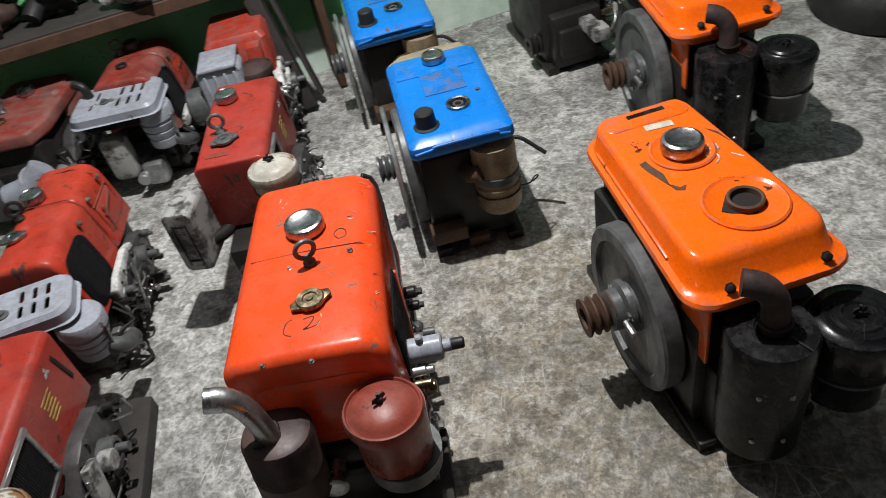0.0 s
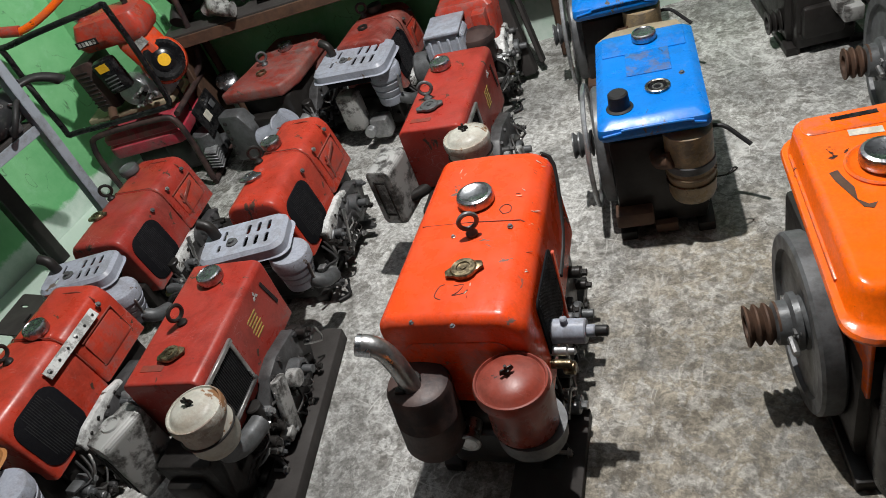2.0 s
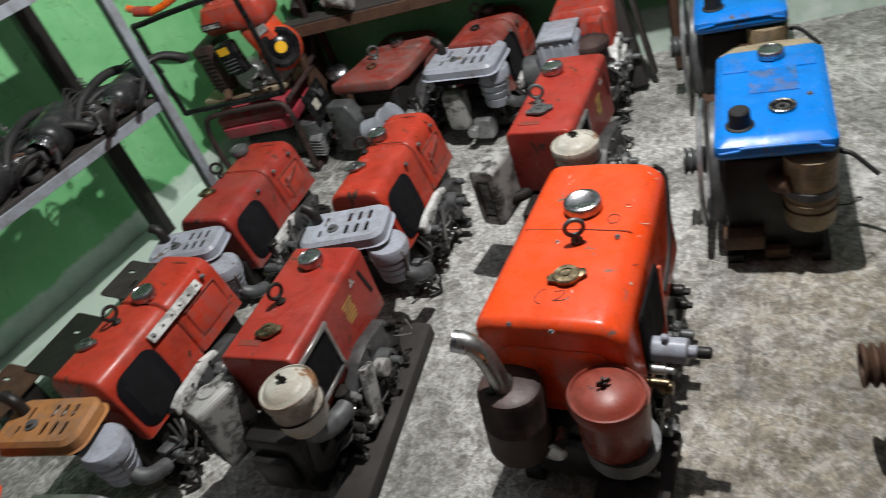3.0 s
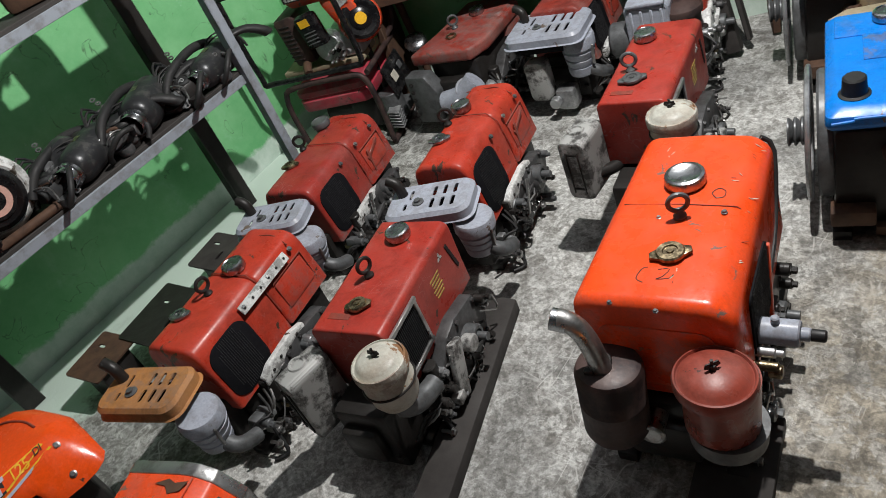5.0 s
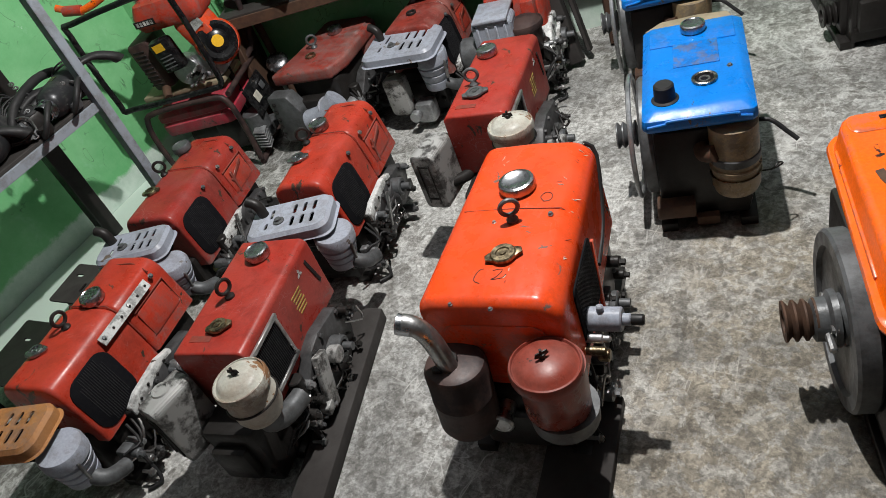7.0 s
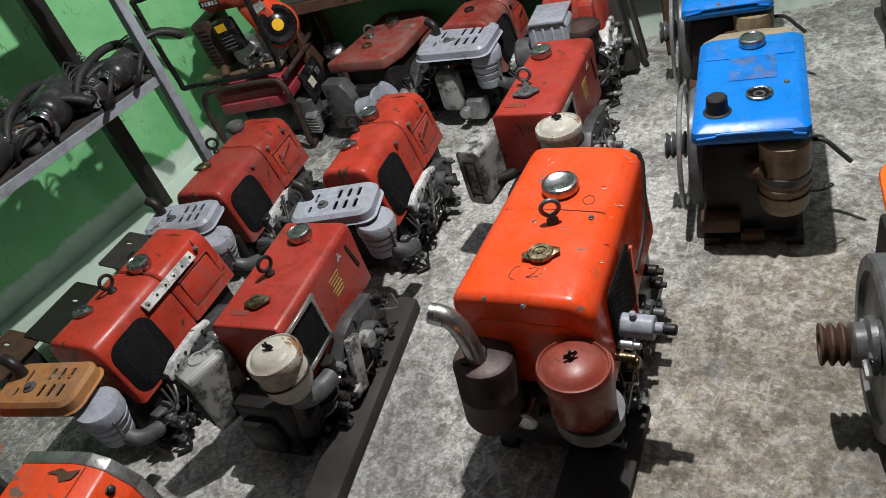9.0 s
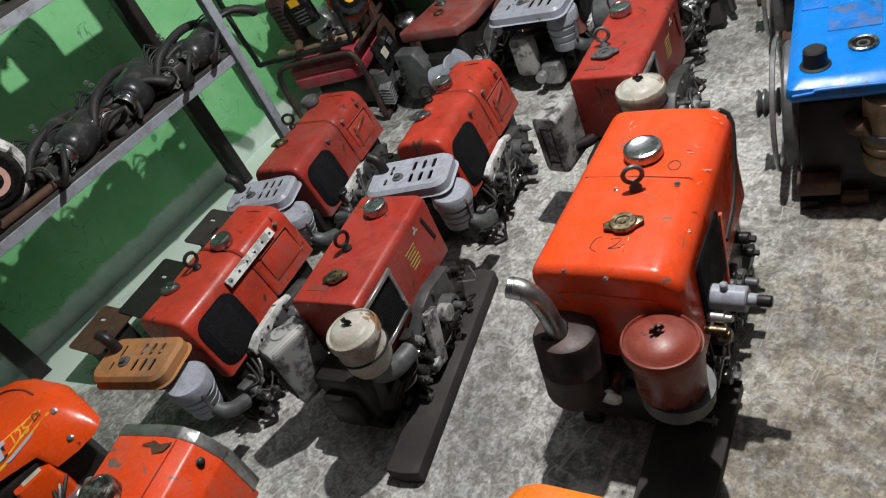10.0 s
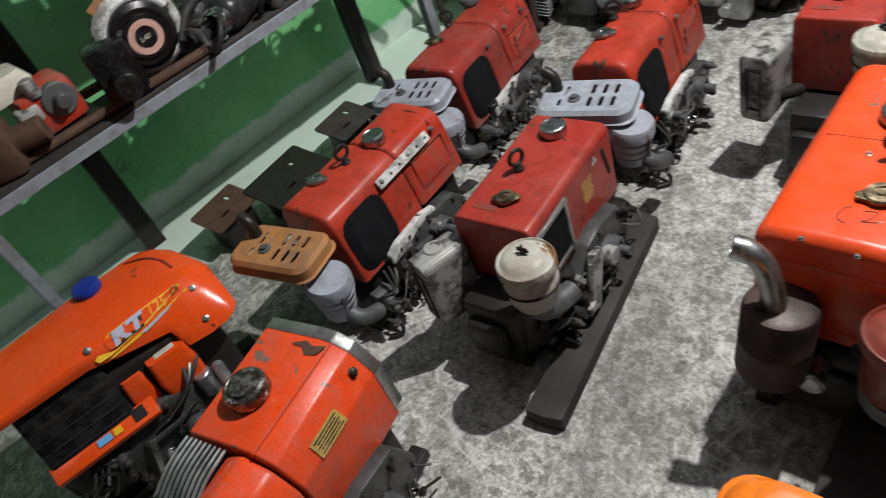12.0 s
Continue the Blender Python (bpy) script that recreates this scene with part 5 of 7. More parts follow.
def blue_engine(x, y, yaw, zt, full, label):
    W, L = 0.268, 0.465
    e = Engine("diesel_engine", x, y, yaw, label)
    e.add("fuel_tank", loft_rr([(W - 0.01, L - 0.02, 0.012, zt - 0.055, 0, 0), (W, L, 0.014, zt - 0.045, 0, 0), (W + 0.004, L + 0.006, 0.016, zt - 0.035, 0, 0), (W, L, 0.016, zt - 0.016, 0, 0.002),
                                (W - 0.03, L - 0.03, 0.02, zt - 0.003, 0, 0.006), (W - 0.05, L - 0.06, 0.02, zt, 0, 0.006)]), BLUE, label="bright blue sheet-metal tank, scuffed")
    e.add("tank_step", box(W - 0.045, L * 0.24, 0.005, 0.0024, 2, T(-0.002, L * 0.335, zt + 0.0006)), BLUE)
    e.add("front_fold", tube([(-W / 2 + 0.012, -L / 2 - 0.002, zt - 0.03), (-W * 0.28, -L / 2 - 0.003, zt - 0.024), (-W * 0.24, -L / 2 - 0.003, zt - 0.018), (W * 0.3, -L / 2 - 0.003, zt - 0.018), (W * 0.34, -L / 2 - 0.003, zt - 0.026), (W / 2 - 0.012, -L / 2 - 0.002, zt - 0.032)], 0.0035, 8), BLUE)
    e.add("centre_panel", box(0.115, 0.13, 0.004, 0.002, 2, T(0.005, L * 0.10, zt + 0.0008)), paint_scuff, label="scuffed centre panel with worn printing")
    e.add("rear_board", slab([(-W / 2 + 0.004, 0), (W / 2 - 0.02, 0), (W / 2 - 0.035, 0.045), (0.02, 0.055), (-W / 2 + 0.05, 0.046)], 0.02, 0.004, T(0, L / 2 - 0.005, zt - 0.03)), PALE_WOOD, label="pale board edging")
    e.add("fuel_cap", cap_round(0.034, 0.024), CHROME, T(0.004, L * 0.352, zt + 0.004), "chrome fuel cap")
    e.add("filler_neck", lathe([(0.032, 0), (0.032, 0.006), (0.028, 0.008), (0.024, 0.006), (0.023, -0.0005), (0.012, -0.0004), (0, -0.0004)], 28), TARNISH, T(0.022, -L * 0.205, zt + 0.0008), "open filler neck with rusty rim")
    # flat near-black disc drawn as the shade down the filler hole
    e.add("filler_hole", cyl(0.0225, 0.0012, T(0.022, -L * 0.205, zt + 0.0008), 24, 0), DARK)
    e.add("filler_strainer", ring(0.012, 0.003, T(0.022, -L * 0.2055, zt + 0.0022), 20, 6), STEEL)
    e.add("breather_cap", lathe([(0, 0), (0.034, 0), (0.034, 0.003), (0.027, 0.006), (0.025, 0.042), (0.021, 0.046), (0, 0.047)], 24), RUBBER, T(-0.075, -L * 0.345, zt - 0.001), "black rubber breather cap")
    e.add("bolt", bolt(0.006, 0.005), IRON, T(0.085, -L * 0.1, zt - 0.001))
    crankcase(e, W, L * 0.9, 0.30, 0.03, False)
    skids(e, W, L * 0.8)
    cowl = box(W - 0.03, L * 0.8, 0.18, 0.02, 2, T(0, 0.01, zt - 0.13))
    for k in range(6):
        merge(cowl, box(0.09, 0.006, 0.007, 0.001, 1, T(-0.06, -L * 0.4 + 0.006, zt - 0.10 - 0.016 * k)))
    e.add("cowl", cowl, BLACK_P, label="black ribbed engine cowl")
    fw = e.add("flywheel", flywheel(0.165, 0.04), IRON, T(-0.115, -0.01, 0.205) @ LX, "dark grey flywheel")
    part("rim", ring(0.172, 0.007, T(-0.175, -0.01, 0.205) @ LX, 48, 8), ALU, fw)
    e.add("belt_pulley", pulley(0.038, 3, 0.017), IRON, T(-0.17, -0.01, 0.215) @ LX, "dark triple-groove belt pulley")
    A = T(0.078, -L * 0.40, 0.125)
    ac = e.add("air_cleaner", lathe([(0, 0), (0.055, 0.004), (0.060, 0.02), (0.060, 0.075), (0.064, 0.08), (0.064, 0.085), (0.06, 0.09), (0.06, 0.21), (0, 0.21)], 36), STAINED, A, "stained yellowish air cleaner with grey bands")
    part("band", lathe([(0.0605, 0), (0.063, 0.003), (0.063, 0.022), (0.0605, 0.025)], 36, A @ T(0, 0, 0.10)), IRON, ac)
    part("band", ring(0.062, 0.0025, A @ T(0, 0, 0.06), 36, 6), BRASS, ac)
    part("wire_loop", tube([(0.06, -0.01, 0.05), (0.085, -0.02, 0.06), (0.10, -0.01, 0.07), (0.112, 0.0, 0.06), (0.10, 0.005, 0.045), (0.083, -0.01, 0.05)], 0.0022, 6, A), OILY, ac)
    ex = tube([(0.0, -L * 0.36, 0.26), (0.005, -L * 0.46, 0.265), (0.03, -L * 0.5, 0.275)], 0.022, 14)
    e.add("exhaust_stub", ex, RUST, label="rusty exhaust elbow")
    e.add("fuel_hose", tube([(0.12, -0.06, 0.24), (0.17, -0.08, 0.25), (0.21, -0.10, 0.22), (0.235, -0.115, 0.20)], 0.006, 8), RUBBER, label="black rubber hose")
    e.add("drain_tray", merge(box(0.10, 0.06, 0.045, 0.006, 2, T(-0.08, -L * 0.42, 0.085)), box(0.06, 0.02, 0.045, 0.004, 2, T(0.0, -L * 0.43, 0.035, 20))), RUST)
    return e


paint_scuff = paint("scuffed_blue_enamel", (0.0, 0.16, 0.57), 0.2, 0.6, 0.045, 0.36, (0.05, 0.035, 0.03), (0.02, 0.2, 0.45))
STAINED = paint("oil_stained_cream", (0.34, 0.25, 0.14), 0.5, 0.7, 0.05, 0.35, (0.06, 0.035, 0.02), (0.22, 0.13, 0.06))
blue_engine(-0.158, 2.054, 14.7, 0.408, True, "bright blue diesel engine with pulley, flywheel and scuffed tank")
blue_engine(-0.415, 2.73, 16, 0.40, False, "second blue diesel engine close to the back wall")

# ---- far row of faded engines ----
e = Engine("diesel_engine", -1.690, 2.415, 5, "faded red diesel engine under a dusty hood")
bm = slab([(-0.165, -0.215), (0.10, -0.19), (0.135, -0.10), (0.13, 0.19), (0.09, 0.20), (-0.10, 0.20), (-0.13, 0.12), (-0.14, -0.05)], 0.05, 0.012, T(0, 0, 0.285), 3)
e.add("hood", bm, RED_F, label="dusty faded red hood")
e.add("hood_rear", loft_rr([(0.25, 0.16, 0.03, 0.25, 0, 0.13), (0.25, 0.16, 0.03, 0.325, 0, 0.13), (0.22, 0.14, 0.03, 0.345, 0, 0.13)]), RED_F)
cap_set(e, [("fuel", -1.70, 2.50, 0.344, 0.030, CHROME), ("hole", -1.72, 2.33, 0.335, 0.022, BRASS), ("eye", -1.75, 2.40, 0.334, 40, IRON)])
crankcase(e, 0.25, 0.4, 0.26)
e.add("side_cowl", slab([(-0.12, 0.06), (0.0, 0.06), (0.02, 0.20), (-0.02, 0.27), (-0.12, 0.27)], 0.07, 0.012, T(-0.07, -0.20, 0, 90)), IRON, label="grey side casing with bolt heads")
for k in range(5):
    e.add("bolt", bolt(0.007, 0.006), OILY, T(-0.18 + 0.005 * k, -0.272, 0.10 + 0.035 * k, 90))
e.add("air_elbow", merge(tube([(-0.03, -0.26, 0.15), (0.05, -0.25, 0.17), (0.11, -0.22, 0.22)], 0.045, 18), ring(0.046, 0.006, T(0.075, -0.24, 0.19, 20, 55, 0))), GREY_P, label="pale grey air elbow")
timing_side(e, 0.25, 0.4, 0.24, 21)
skids(e, 0.25, 0.4)

e = round_engine(-1.325, 2.600, 7, 0.245, 0.32, 0.372, RED_F, "faded red diesel engine with light grey heat shield",
                 [("fuel", -1.36, 2.70, 0.371, 0.030, IRON), ("hole", -1.34, 2.55, 0.372, 0.020, OILY), ("eye", -1.39, 2.655, 0.371, 25, IRON)], 22,
                 ((-1.30, 2.375, 0.325), 4, 0.27, 0.19), ((-1.20, 2.37, 0.16), 0, 4, 0.062, 0.15))
e.add("lower_silencer", slab(rounded(0.085, 0.16, 0.02), 0.06, 0.008, T(-0.06, -0.25, 0.16, 90)), BOX_GREY, label="grey box silencer")
vb = box(0.075, 0.07, 0.085, 0.014, 2, T(0.03, -0.27, 0.075))
merge(vb, cyl(0.022, 0.03, T(0.0, -0.305, 0.08) @ NY, 18))
e.add("valve_cover", vb, ALU, label="alloy valve cover with oil plug")

e = Engine("diesel_engine", -0.985, 2.64, 14, "red and grey diesel engine with dark air cleaner by the wall")
e.add("silencer", merge(slab(rounded(0.15, 0.22, 0.02), 0.10, 0.012, T(-0.02, -0.09, 0.25, 90)), box(0.13, 0.16, 0.012, 0.004, 2, T(-0.02, -0.12, 0.365))), GREY_P, label="grey ribbed box silencer")
for k in range(4):
    e.add("rib", box(0.010, 0.008, 0.17, 0.003, 1, T(-0.07 + 0.034 * k, -0.192, 0.26)), GREY_P)
e.add("hood", loft_rr([(0.22, 0.26, 0.02, 0.22, 0.04, 0.09), (0.22, 0.26, 0.02, 0.37, 0.04, 0.09), (0.19, 0.23, 0.02, 0.39, 0.04, 0.09)]), RED_B, label="red sheet-metal hood")
e.add("red_bracket", box(0.05, 0.06, 0.11, 0.006, 2, T(0.10, -0.06, 0.31)), RED_B)
e.add("blower_drum", cyl(0.06, 0.08, T(-0.17, -0.12, 0.22) @ RX, 28, 0.008), IRON)
A = e.at(-0.87, 2.54, 0.20)
ac = e.add("air_cleaner", lathe([(0, 0), (0.05, 0), (0.055, 0.01), (0.058, 0.10), (0, 0.10)], 32), BROWN_MUF, A, "dark brown air cleaner")
part("lid", air_lid(0.064), BROWN_MUF, ac, "", A @ T(0, 0, 0.10))
crankcase(e, 0.24, 0.36, 0.22)
timing_side(e, 0.26, 0.36, 0.25, 23, WHITE_P)
skids(e, 0.24, 0.36)

e = Engine("diesel_engine", 0.16, 3.02, 20, "dark oily engine block with a crank pulley")
crankcase(e, 0.26, 0.42, 0.30)
e.add("cowl", box(0.24, 0.38, 0.12, 0.02, 2, T(0, 0, 0.36)), BLACK_P)
timing_side(e, 0.26, 0.42, 0.26, 24, OILY)
e.add("belt_pulley", pulley(0.04, 2, 0.018), OILY, T(-0.12, -0.15, 0.10) @ LX)
e.add("crank_block", merge(box(0.06, 0.07, 0.05, 0.008, 2, T(0.05, -0.30, 0.16)), box(0.05, 0.12, 0.04, 0.006, 2, T(0.03, -0.25, 0.18))), BOX_GREY, label="grey crank block")
skids(e, 0.26, 0.42)

# ---- front engines close below the camera ----
e = Engine("diesel_engine", -0.988, 0.243, 19.5, "orange-red diesel engine with tarnished cap and bare steel rim")
W, L, zt = 0.262, 0.42, 0.445
e.add("hood", slab([(-W / 2, 0.22), (-W / 2 + 0.004, zt - 0.03), (-W / 2 + 0.02, zt - 0.006), (0.03, zt), (0.06, zt - 0.004), (0.095, zt - 0.022), (W / 2, zt - 0.08), (W / 2 + 0.004, 0.22)], L * 0.62, 0.006, T(0, L / 2, 0, 90), 3), ORANGE_RED, label="orange-red faceted hood, scuffed")
e.add("rear_rim", slab([(-W / 2 - 0.003, 0.24), (-W / 2 + 0.002, zt - 0.03), (-W / 2 + 0.02, zt - 0.003), (0.03, zt + 0.003), (0.06, zt - 0.001), (0.096, zt - 0.019), (W / 2 + 0.003, zt - 0.079), (W / 2 + 0.006, 0.24)], 0.030, 0.004, T(0, L / 2 + 0.022, 0, 90), 2), STEEL, label="bare steel rear rim")
e.add("front_cowl", slab([(-0.02, 0.23), (-0.02, zt - 0.03), (0.03, zt - 0.006), (0.09, zt - 0.03), (W / 2 - 0.004, zt - 0.085), (W / 2, 0.23)], L * 0.34, 0.010, T(0, -L * 0.13, 0, 90), 3), ORANGE_RED)
f0 = None
for k in range(9):
    f = e.add("fin", tube([(-W / 2 + 0.012 + 0.0125 * k, -L * 0.13, zt - 0.018), (-W / 2 + 0.012 + 0.0125 * k, -L * 0.28, zt - 0.022), (-W / 2 + 0.012 + 0.0125 * k, -L * 0.44, zt - 0.05)], 0.0036, 8), ALU, label="bright alloy radiator fin" if k == 0 else "")
e.add("fin_base", box(0.13, L * 0.34, 0.10, 0.008, 2, T(-W / 2 + 0.066, -L * 0.29, zt - 0.09)), BLACK_P)
cp = e.at(-1.035, 0.283, zt - 0.001)
e.add("fuel_cap", merge(cap_round(0.045, 0.034), lathe([(0.03, 0), (0.03, 0.006), (0, 0.008)], 24, T(0, 0, 0.032))), TARNISH, cp, "tarnished chrome fuel cap")
e.add("specification_plate", box(0.036, 0.085, 0.0015, 0, 1, T(W / 2 - 0.0060, 0.055, zt - 0.0655, 0, 58)), LABEL_Y, label="yellowed specification plate")
pb = bmesh.new()
for k in range(5):
    merge(pb, box(0.003, 0.072 - 0.01 * (k % 2), 0.0006, 0, 1, T(W / 2 - 0.0060, 0.055, zt - 0.0655, 0, 58) @ T(-0.012 + 0.006 * k, 0, 0.001)))
e.add("printed_lines", pb, BRASS)
e.add("crease", tube([(0.062, L / 2 - 0.01, zt - 0.002), (0.058, 0.0, zt - 0.001), (0.056, -L * 0.12, zt - 0.002)], 0.0025, 6), ORANGE_RED)
for a, b in ((0.10, L * 0.42), (0.10, -L * 0.30)):
    e.add("bolt", bolt(0.008, 0.008), OILY, T(W / 2 - 0.018, b, zt - 0.045, 0, 50))
e.add("paint_chip", slab([(-0.05, 0), (-0.02, 0.012), (0.0, 0.004), (0.03, 0.010), (0.02, -0.012), (-0.005, -0.02), (-0.02, -0.004)], 0.001, 0, T(0.03, L * 0.43, zt + 0.0002)), RUST)
crankcase(e, W, L, 0.24)
timing_side(e, W, L, 0.25, 31)
skids(e, W, L)

e = Engine("diesel_engine", -1.575, 0.148, -6, "fresh orange diesel engine with printed decals and blue cap")
W, L, zt = 0.262, 0.50, 0.448
# stations along the tank: y, left edge, top height, crease x, foot of the flank x and z
STN = ((-0.27, -0.150, 0.436, 0.098, 0.104, 0.412), (-0.06, -0.165, 0.442, 0.083, 0.098, 0.405), (0.0, -0.170, 0.443, 0.077, 0.106, 0.394), (0.125, -0.175, 0.443, 0.062, 0.116, 0.374),
       (0.142, -0.176, 0.442, 0.060, 0.146, 0.332), (0.20, -0.176, 0.440, 0.053, 0.155, 0.332), (0.243, -0.165, 0.434, 0.040, 0.156, 0.336), (0.268, -0.145, 0.420, 0.022, 0.148, 0.340), (0.283, -0.12, 0.392, 0.005, 0.128, 0.345))


def station(y):
    for a, b in zip(STN, STN[1:]):
        if y <= b[0]:
            break
    u = (y - a[0]) / (b[0] - a[0])
    return [p + (q - p) * u for p, q in zip(a, b)]


def skew(x, y):
    return y + 0.30 * x * max(0.0, min(1.0, (y - 0.10) / 0.15)) if x < 0 else y


def pressed_tank():
    bm = bmesh.new()
    rings = []
    ys = [-0.27 + 0.021 * k for k in range(19)] + [0.125, 0.132, 0.142, 0.16, 0.18, 0.20, 0.222, 0.243, 0.258, 0.268, 0.277, 0.283]
    for y in ys:
        _, xl, z, cx, fx, fz = station(y)
        pts = [(xl + 0.02, 0.35), (xl, 0.375), (xl + 0.004, z - 0.030), (xl + 0.018, z - 0.009), (xl + 0.045, z - 0.001), (xl * 0.35, z + 0.002), (cx - 0.012, z), (cx - 0.004, z - 0.0012), (cx + 0.003, z - 0.005)]
        pts += [(cx + (fx - cx) * u + 0.006 * math.sin(math.pi * u), z + (fz - z) * u + 0.004 * math.sin(math.pi * u)) for u in (0.25, 0.5, 0.75, 0.94)]
        pts += [(fx, fz - 0.002), (fx - 0.006, fz - 0.006), (fx - 0.03, fz), (0.0, 0.35)]
        rings.append([bm.verts.new((x, skew(x, y), h)) for x, h in pts])
    for a, b in zip(rings, rings[1:]):
        for k in range(len(a)):
            bm.faces.new((a[k], a[k - 1], b[k - 1], b[k]))
    bm.faces.new(rings[0])
    bm.faces.new(rings[-1])
    bmesh.ops.recalc_face_normals(bm, faces=bm.faces)
    return bm


def on_flank(bm):
    """Lay a flat shape (x along the tank, y up to the crease, z proud) on the flank."""
    for v in bm.verts:
        _, xl, z, cx, fx, fz = station(v.co.x)
        d = Vector((fx - cx, 0, fz - z))
        u = -v.co.y / d.length
        w = math.sin(math.pi * max(0, min(1, u)))
        p = Vector((cx + 0.002, v.co.x, z - 0.0035)) + d * u + Vector((0.006 * w, 0, 0.004 * w)) + Vector((-d.z, 0, d.x)).normalized() * (v.co.z + 0.0016)
        v.co = p
    return bm


e.add("fuel_tank", pressed_tank(), ORANGE_N, label="fresh orange pressed tank")
e.add("crease", tube([(-0.13, 0.13, 0.443), (-0.10, 0.175, 0.443), (-0.05, 0.205, 0.441), (0.0, 0.215, 0.440)], 0.0028, 6), BROWN_RED)
e.add("fuel_cap", merge(cap_round(0.036, 0.020), lathe([(0.032, 0.018), (0.030, 0.022), (0, 0.023)], 28)), BLUE_CAP, T(-0.118, 0.028, 0.441), "blue plastic cap")
dec = e.add("decal", on_flank(slab([(-0.035, -0.030), (0.02, 0.0), (0.10, -0.002), (0.20, -0.004), (0.205, -0.012), (0.10, -0.036), (0.0, -0.043), (-0.03, -0.040)], 0.0008, 0)), YELLOW, label="yellow and silver model decal")
part("decal_ground", on_flank(slab([(0.0, -0.008), (0.03, -0.005), (0.10, -0.005), (0.195, -0.007), (0.198, -0.011), (0.10, -0.031), (0.03, -0.035), (0.005, -0.033)], 0.0008, 0, T(0, 0, 0.0007))), ORANGE_N, dec)
part("decal_stripe", on_flank(slab([(-0.01, -0.046), (0.10, -0.041), (0.21, -0.026), (0.215, -0.031), (0.10, -0.049), (0.0, -0.050)], 0.0008, 0)), YELLOW, dec)
part("decal_stripe", on_flank(slab([(0.075, -0.044), (0.12, -0.040), (0.165, -0.034), (0.15, -0.042), (0.085, -0.050)], 0.0008, 0, T(0, 0, 0.0007))), LILAC, dec)
lt = bmesh.new()
for pl in ([(0, 0), (0.010, 0), (0.016, 0.034), (0.006, 0.034)], [(0.006, 0.034), (0.028, 0.034), (0.026, 0.016), (0.010, 0.016)], [(0.012, 0.016), (0.022, 0.016), (0.034, 0.0), (0.022, 0.0)], [(0.034, 0.034), (0.068, 0.034), (0.066, 0.024), (0.032, 0.024)], [(0.040, 0.0), (0.050, 0.0), (0.056, 0.026), (0.046, 0.026)]):
    merge(lt, slab(pl, 0.001, 0))
lt.transform(T(0.018, -0.034, 0.0018) @ Matrix.Diagonal((1.3, 0.95, 1, 1)))
part("silver_mark", on_flank(lt), LILAC, dec)
sd = bmesh.new()
for k in range(2):
    merge(sd, slab([(0, 0), (0.032, 0), (0.040, 0.034), (0.006, 0.034)], 0.0008, 0, T(0.015 + 0.045 * k, -0.036, 0.0012)))
part("mark_shadow", on_flank(sd), INK, dec)
part("lettering", on_flank(text_mesh("125", 0.034, 0.0005, T(0.110, -0.029, 0.0018), 0.25)), YELLOW, dec)
part("lettering", on_flank(text_mesh("DI", 0.022, 0.0005, T(0.176, -0.020, 0.0018), 0.25)), INK, dec)
for y, v in ((0.222, -0.035), (0.205, -0.095), (-0.035, -0.022)):
    bo = lathe([(0.009, 0), (0.009, 0.003), (0.005, 0.004), (0.005, 0.009), (0, 0.009)], 12)
    _, xl, z, cx, fx, fz = station(y)
    e.add("bolt", bo, STEEL, T(cx + (fx - cx) * -v / 0.12, y, z + (fz - z) * -v / 0.12 + 0.003, 0, 46))
e.add("black_cowl", slab([(0.03, 0.20), (W / 2 + 0.03, 0.20), (W / 2 + 0.03, 0.27), (0.064, 0.425), (0.03, 0.43)], L * 0.42, 0.008, T(0, -L * 0.08, 0, 90)), BLACK_P, label="black ribbed radiator cowl")
for k in range(4):
    e.add("cowl_rib", box(0.004, 0.19, 0.004, 0.001, 1, T(W / 2 + 0.022 - 0.014 * k, -0.15, 0.285 + 0.022 * k, 0, -33)), OILY)
e.add("tool_box", loft_rr([(0.07, 0.10, 0.012, 0.25, 0.128, 0.088), (0.075, 0.105, 0.012, 0.29, 0.125, 0.088), (0.06, 0.095, 0.012, 0.345, 0.112, 0.088)]), ORANGE_N, label="orange side box")
e.add("label_plate", box(0.03, 0.05, 0.001, 0, 1, T(0.116, 0.088, 0.3462, 0, 3)), LABEL_W, label="small pale label")
e.add("small_box", loft_rr([(0.06, 0.06, 0.010, 0.24, 0.112, -0.006), (0.062, 0.062, 0.010, 0.29, 0.11, -0.006), (0.05, 0.05, 0.010, 0.335, 0.098, -0.006)]), ORANGE_N)
e.add("side_rail", box(0.05, 0.26, 0.022, 0.005, 2, T(W / 2 + 0.032, -0.125, 0.262, 0, 24)), ORANGE_N, label="orange guard rail with coloured stickers")
e.add("sticker", box(0.018, 0.035, 0.001, 0, 1, T(W / 2 + 0.040, -0.125, 0.2745, 0, 24)), SKY)
e.add("sticker", box(0.018, 0.02, 0.001, 0, 1, T(W / 2 + 0.040, -0.092, 0.2745, 0, 24)), YELLOW)
e.add("sticker", box(0.03, 0.03, 0.001, 0, 1, T(W / 2 + 0.036, -0.035, 0.276, 0, 24)), INK)
e.add("injection_pump", merge(cyl(0.022, 0.07, T(W / 2 + 0.03, 0.12, 0.19), 16), cyl(0.015, 0.09, T(W / 2 + 0.02, 0.16, 0.24) @ RX, 14)), ALU)
for k in range(3):
    e.add("fuel_line", tube([(W / 2 + 0.02, 0.10 + 0.02 * k, 0.30), (W / 2 + 0.06, 0.08, 0.27), (W / 2 + 0.05, 0.02 - 0.02 * k, 0.22)], 0.005, 7), (RUBBER, STEEL, OILY)[k])
crankcase(e, W, L, 0.34)
timing_side(e, W, L, 0.26, 33)
skids(e, W, L)

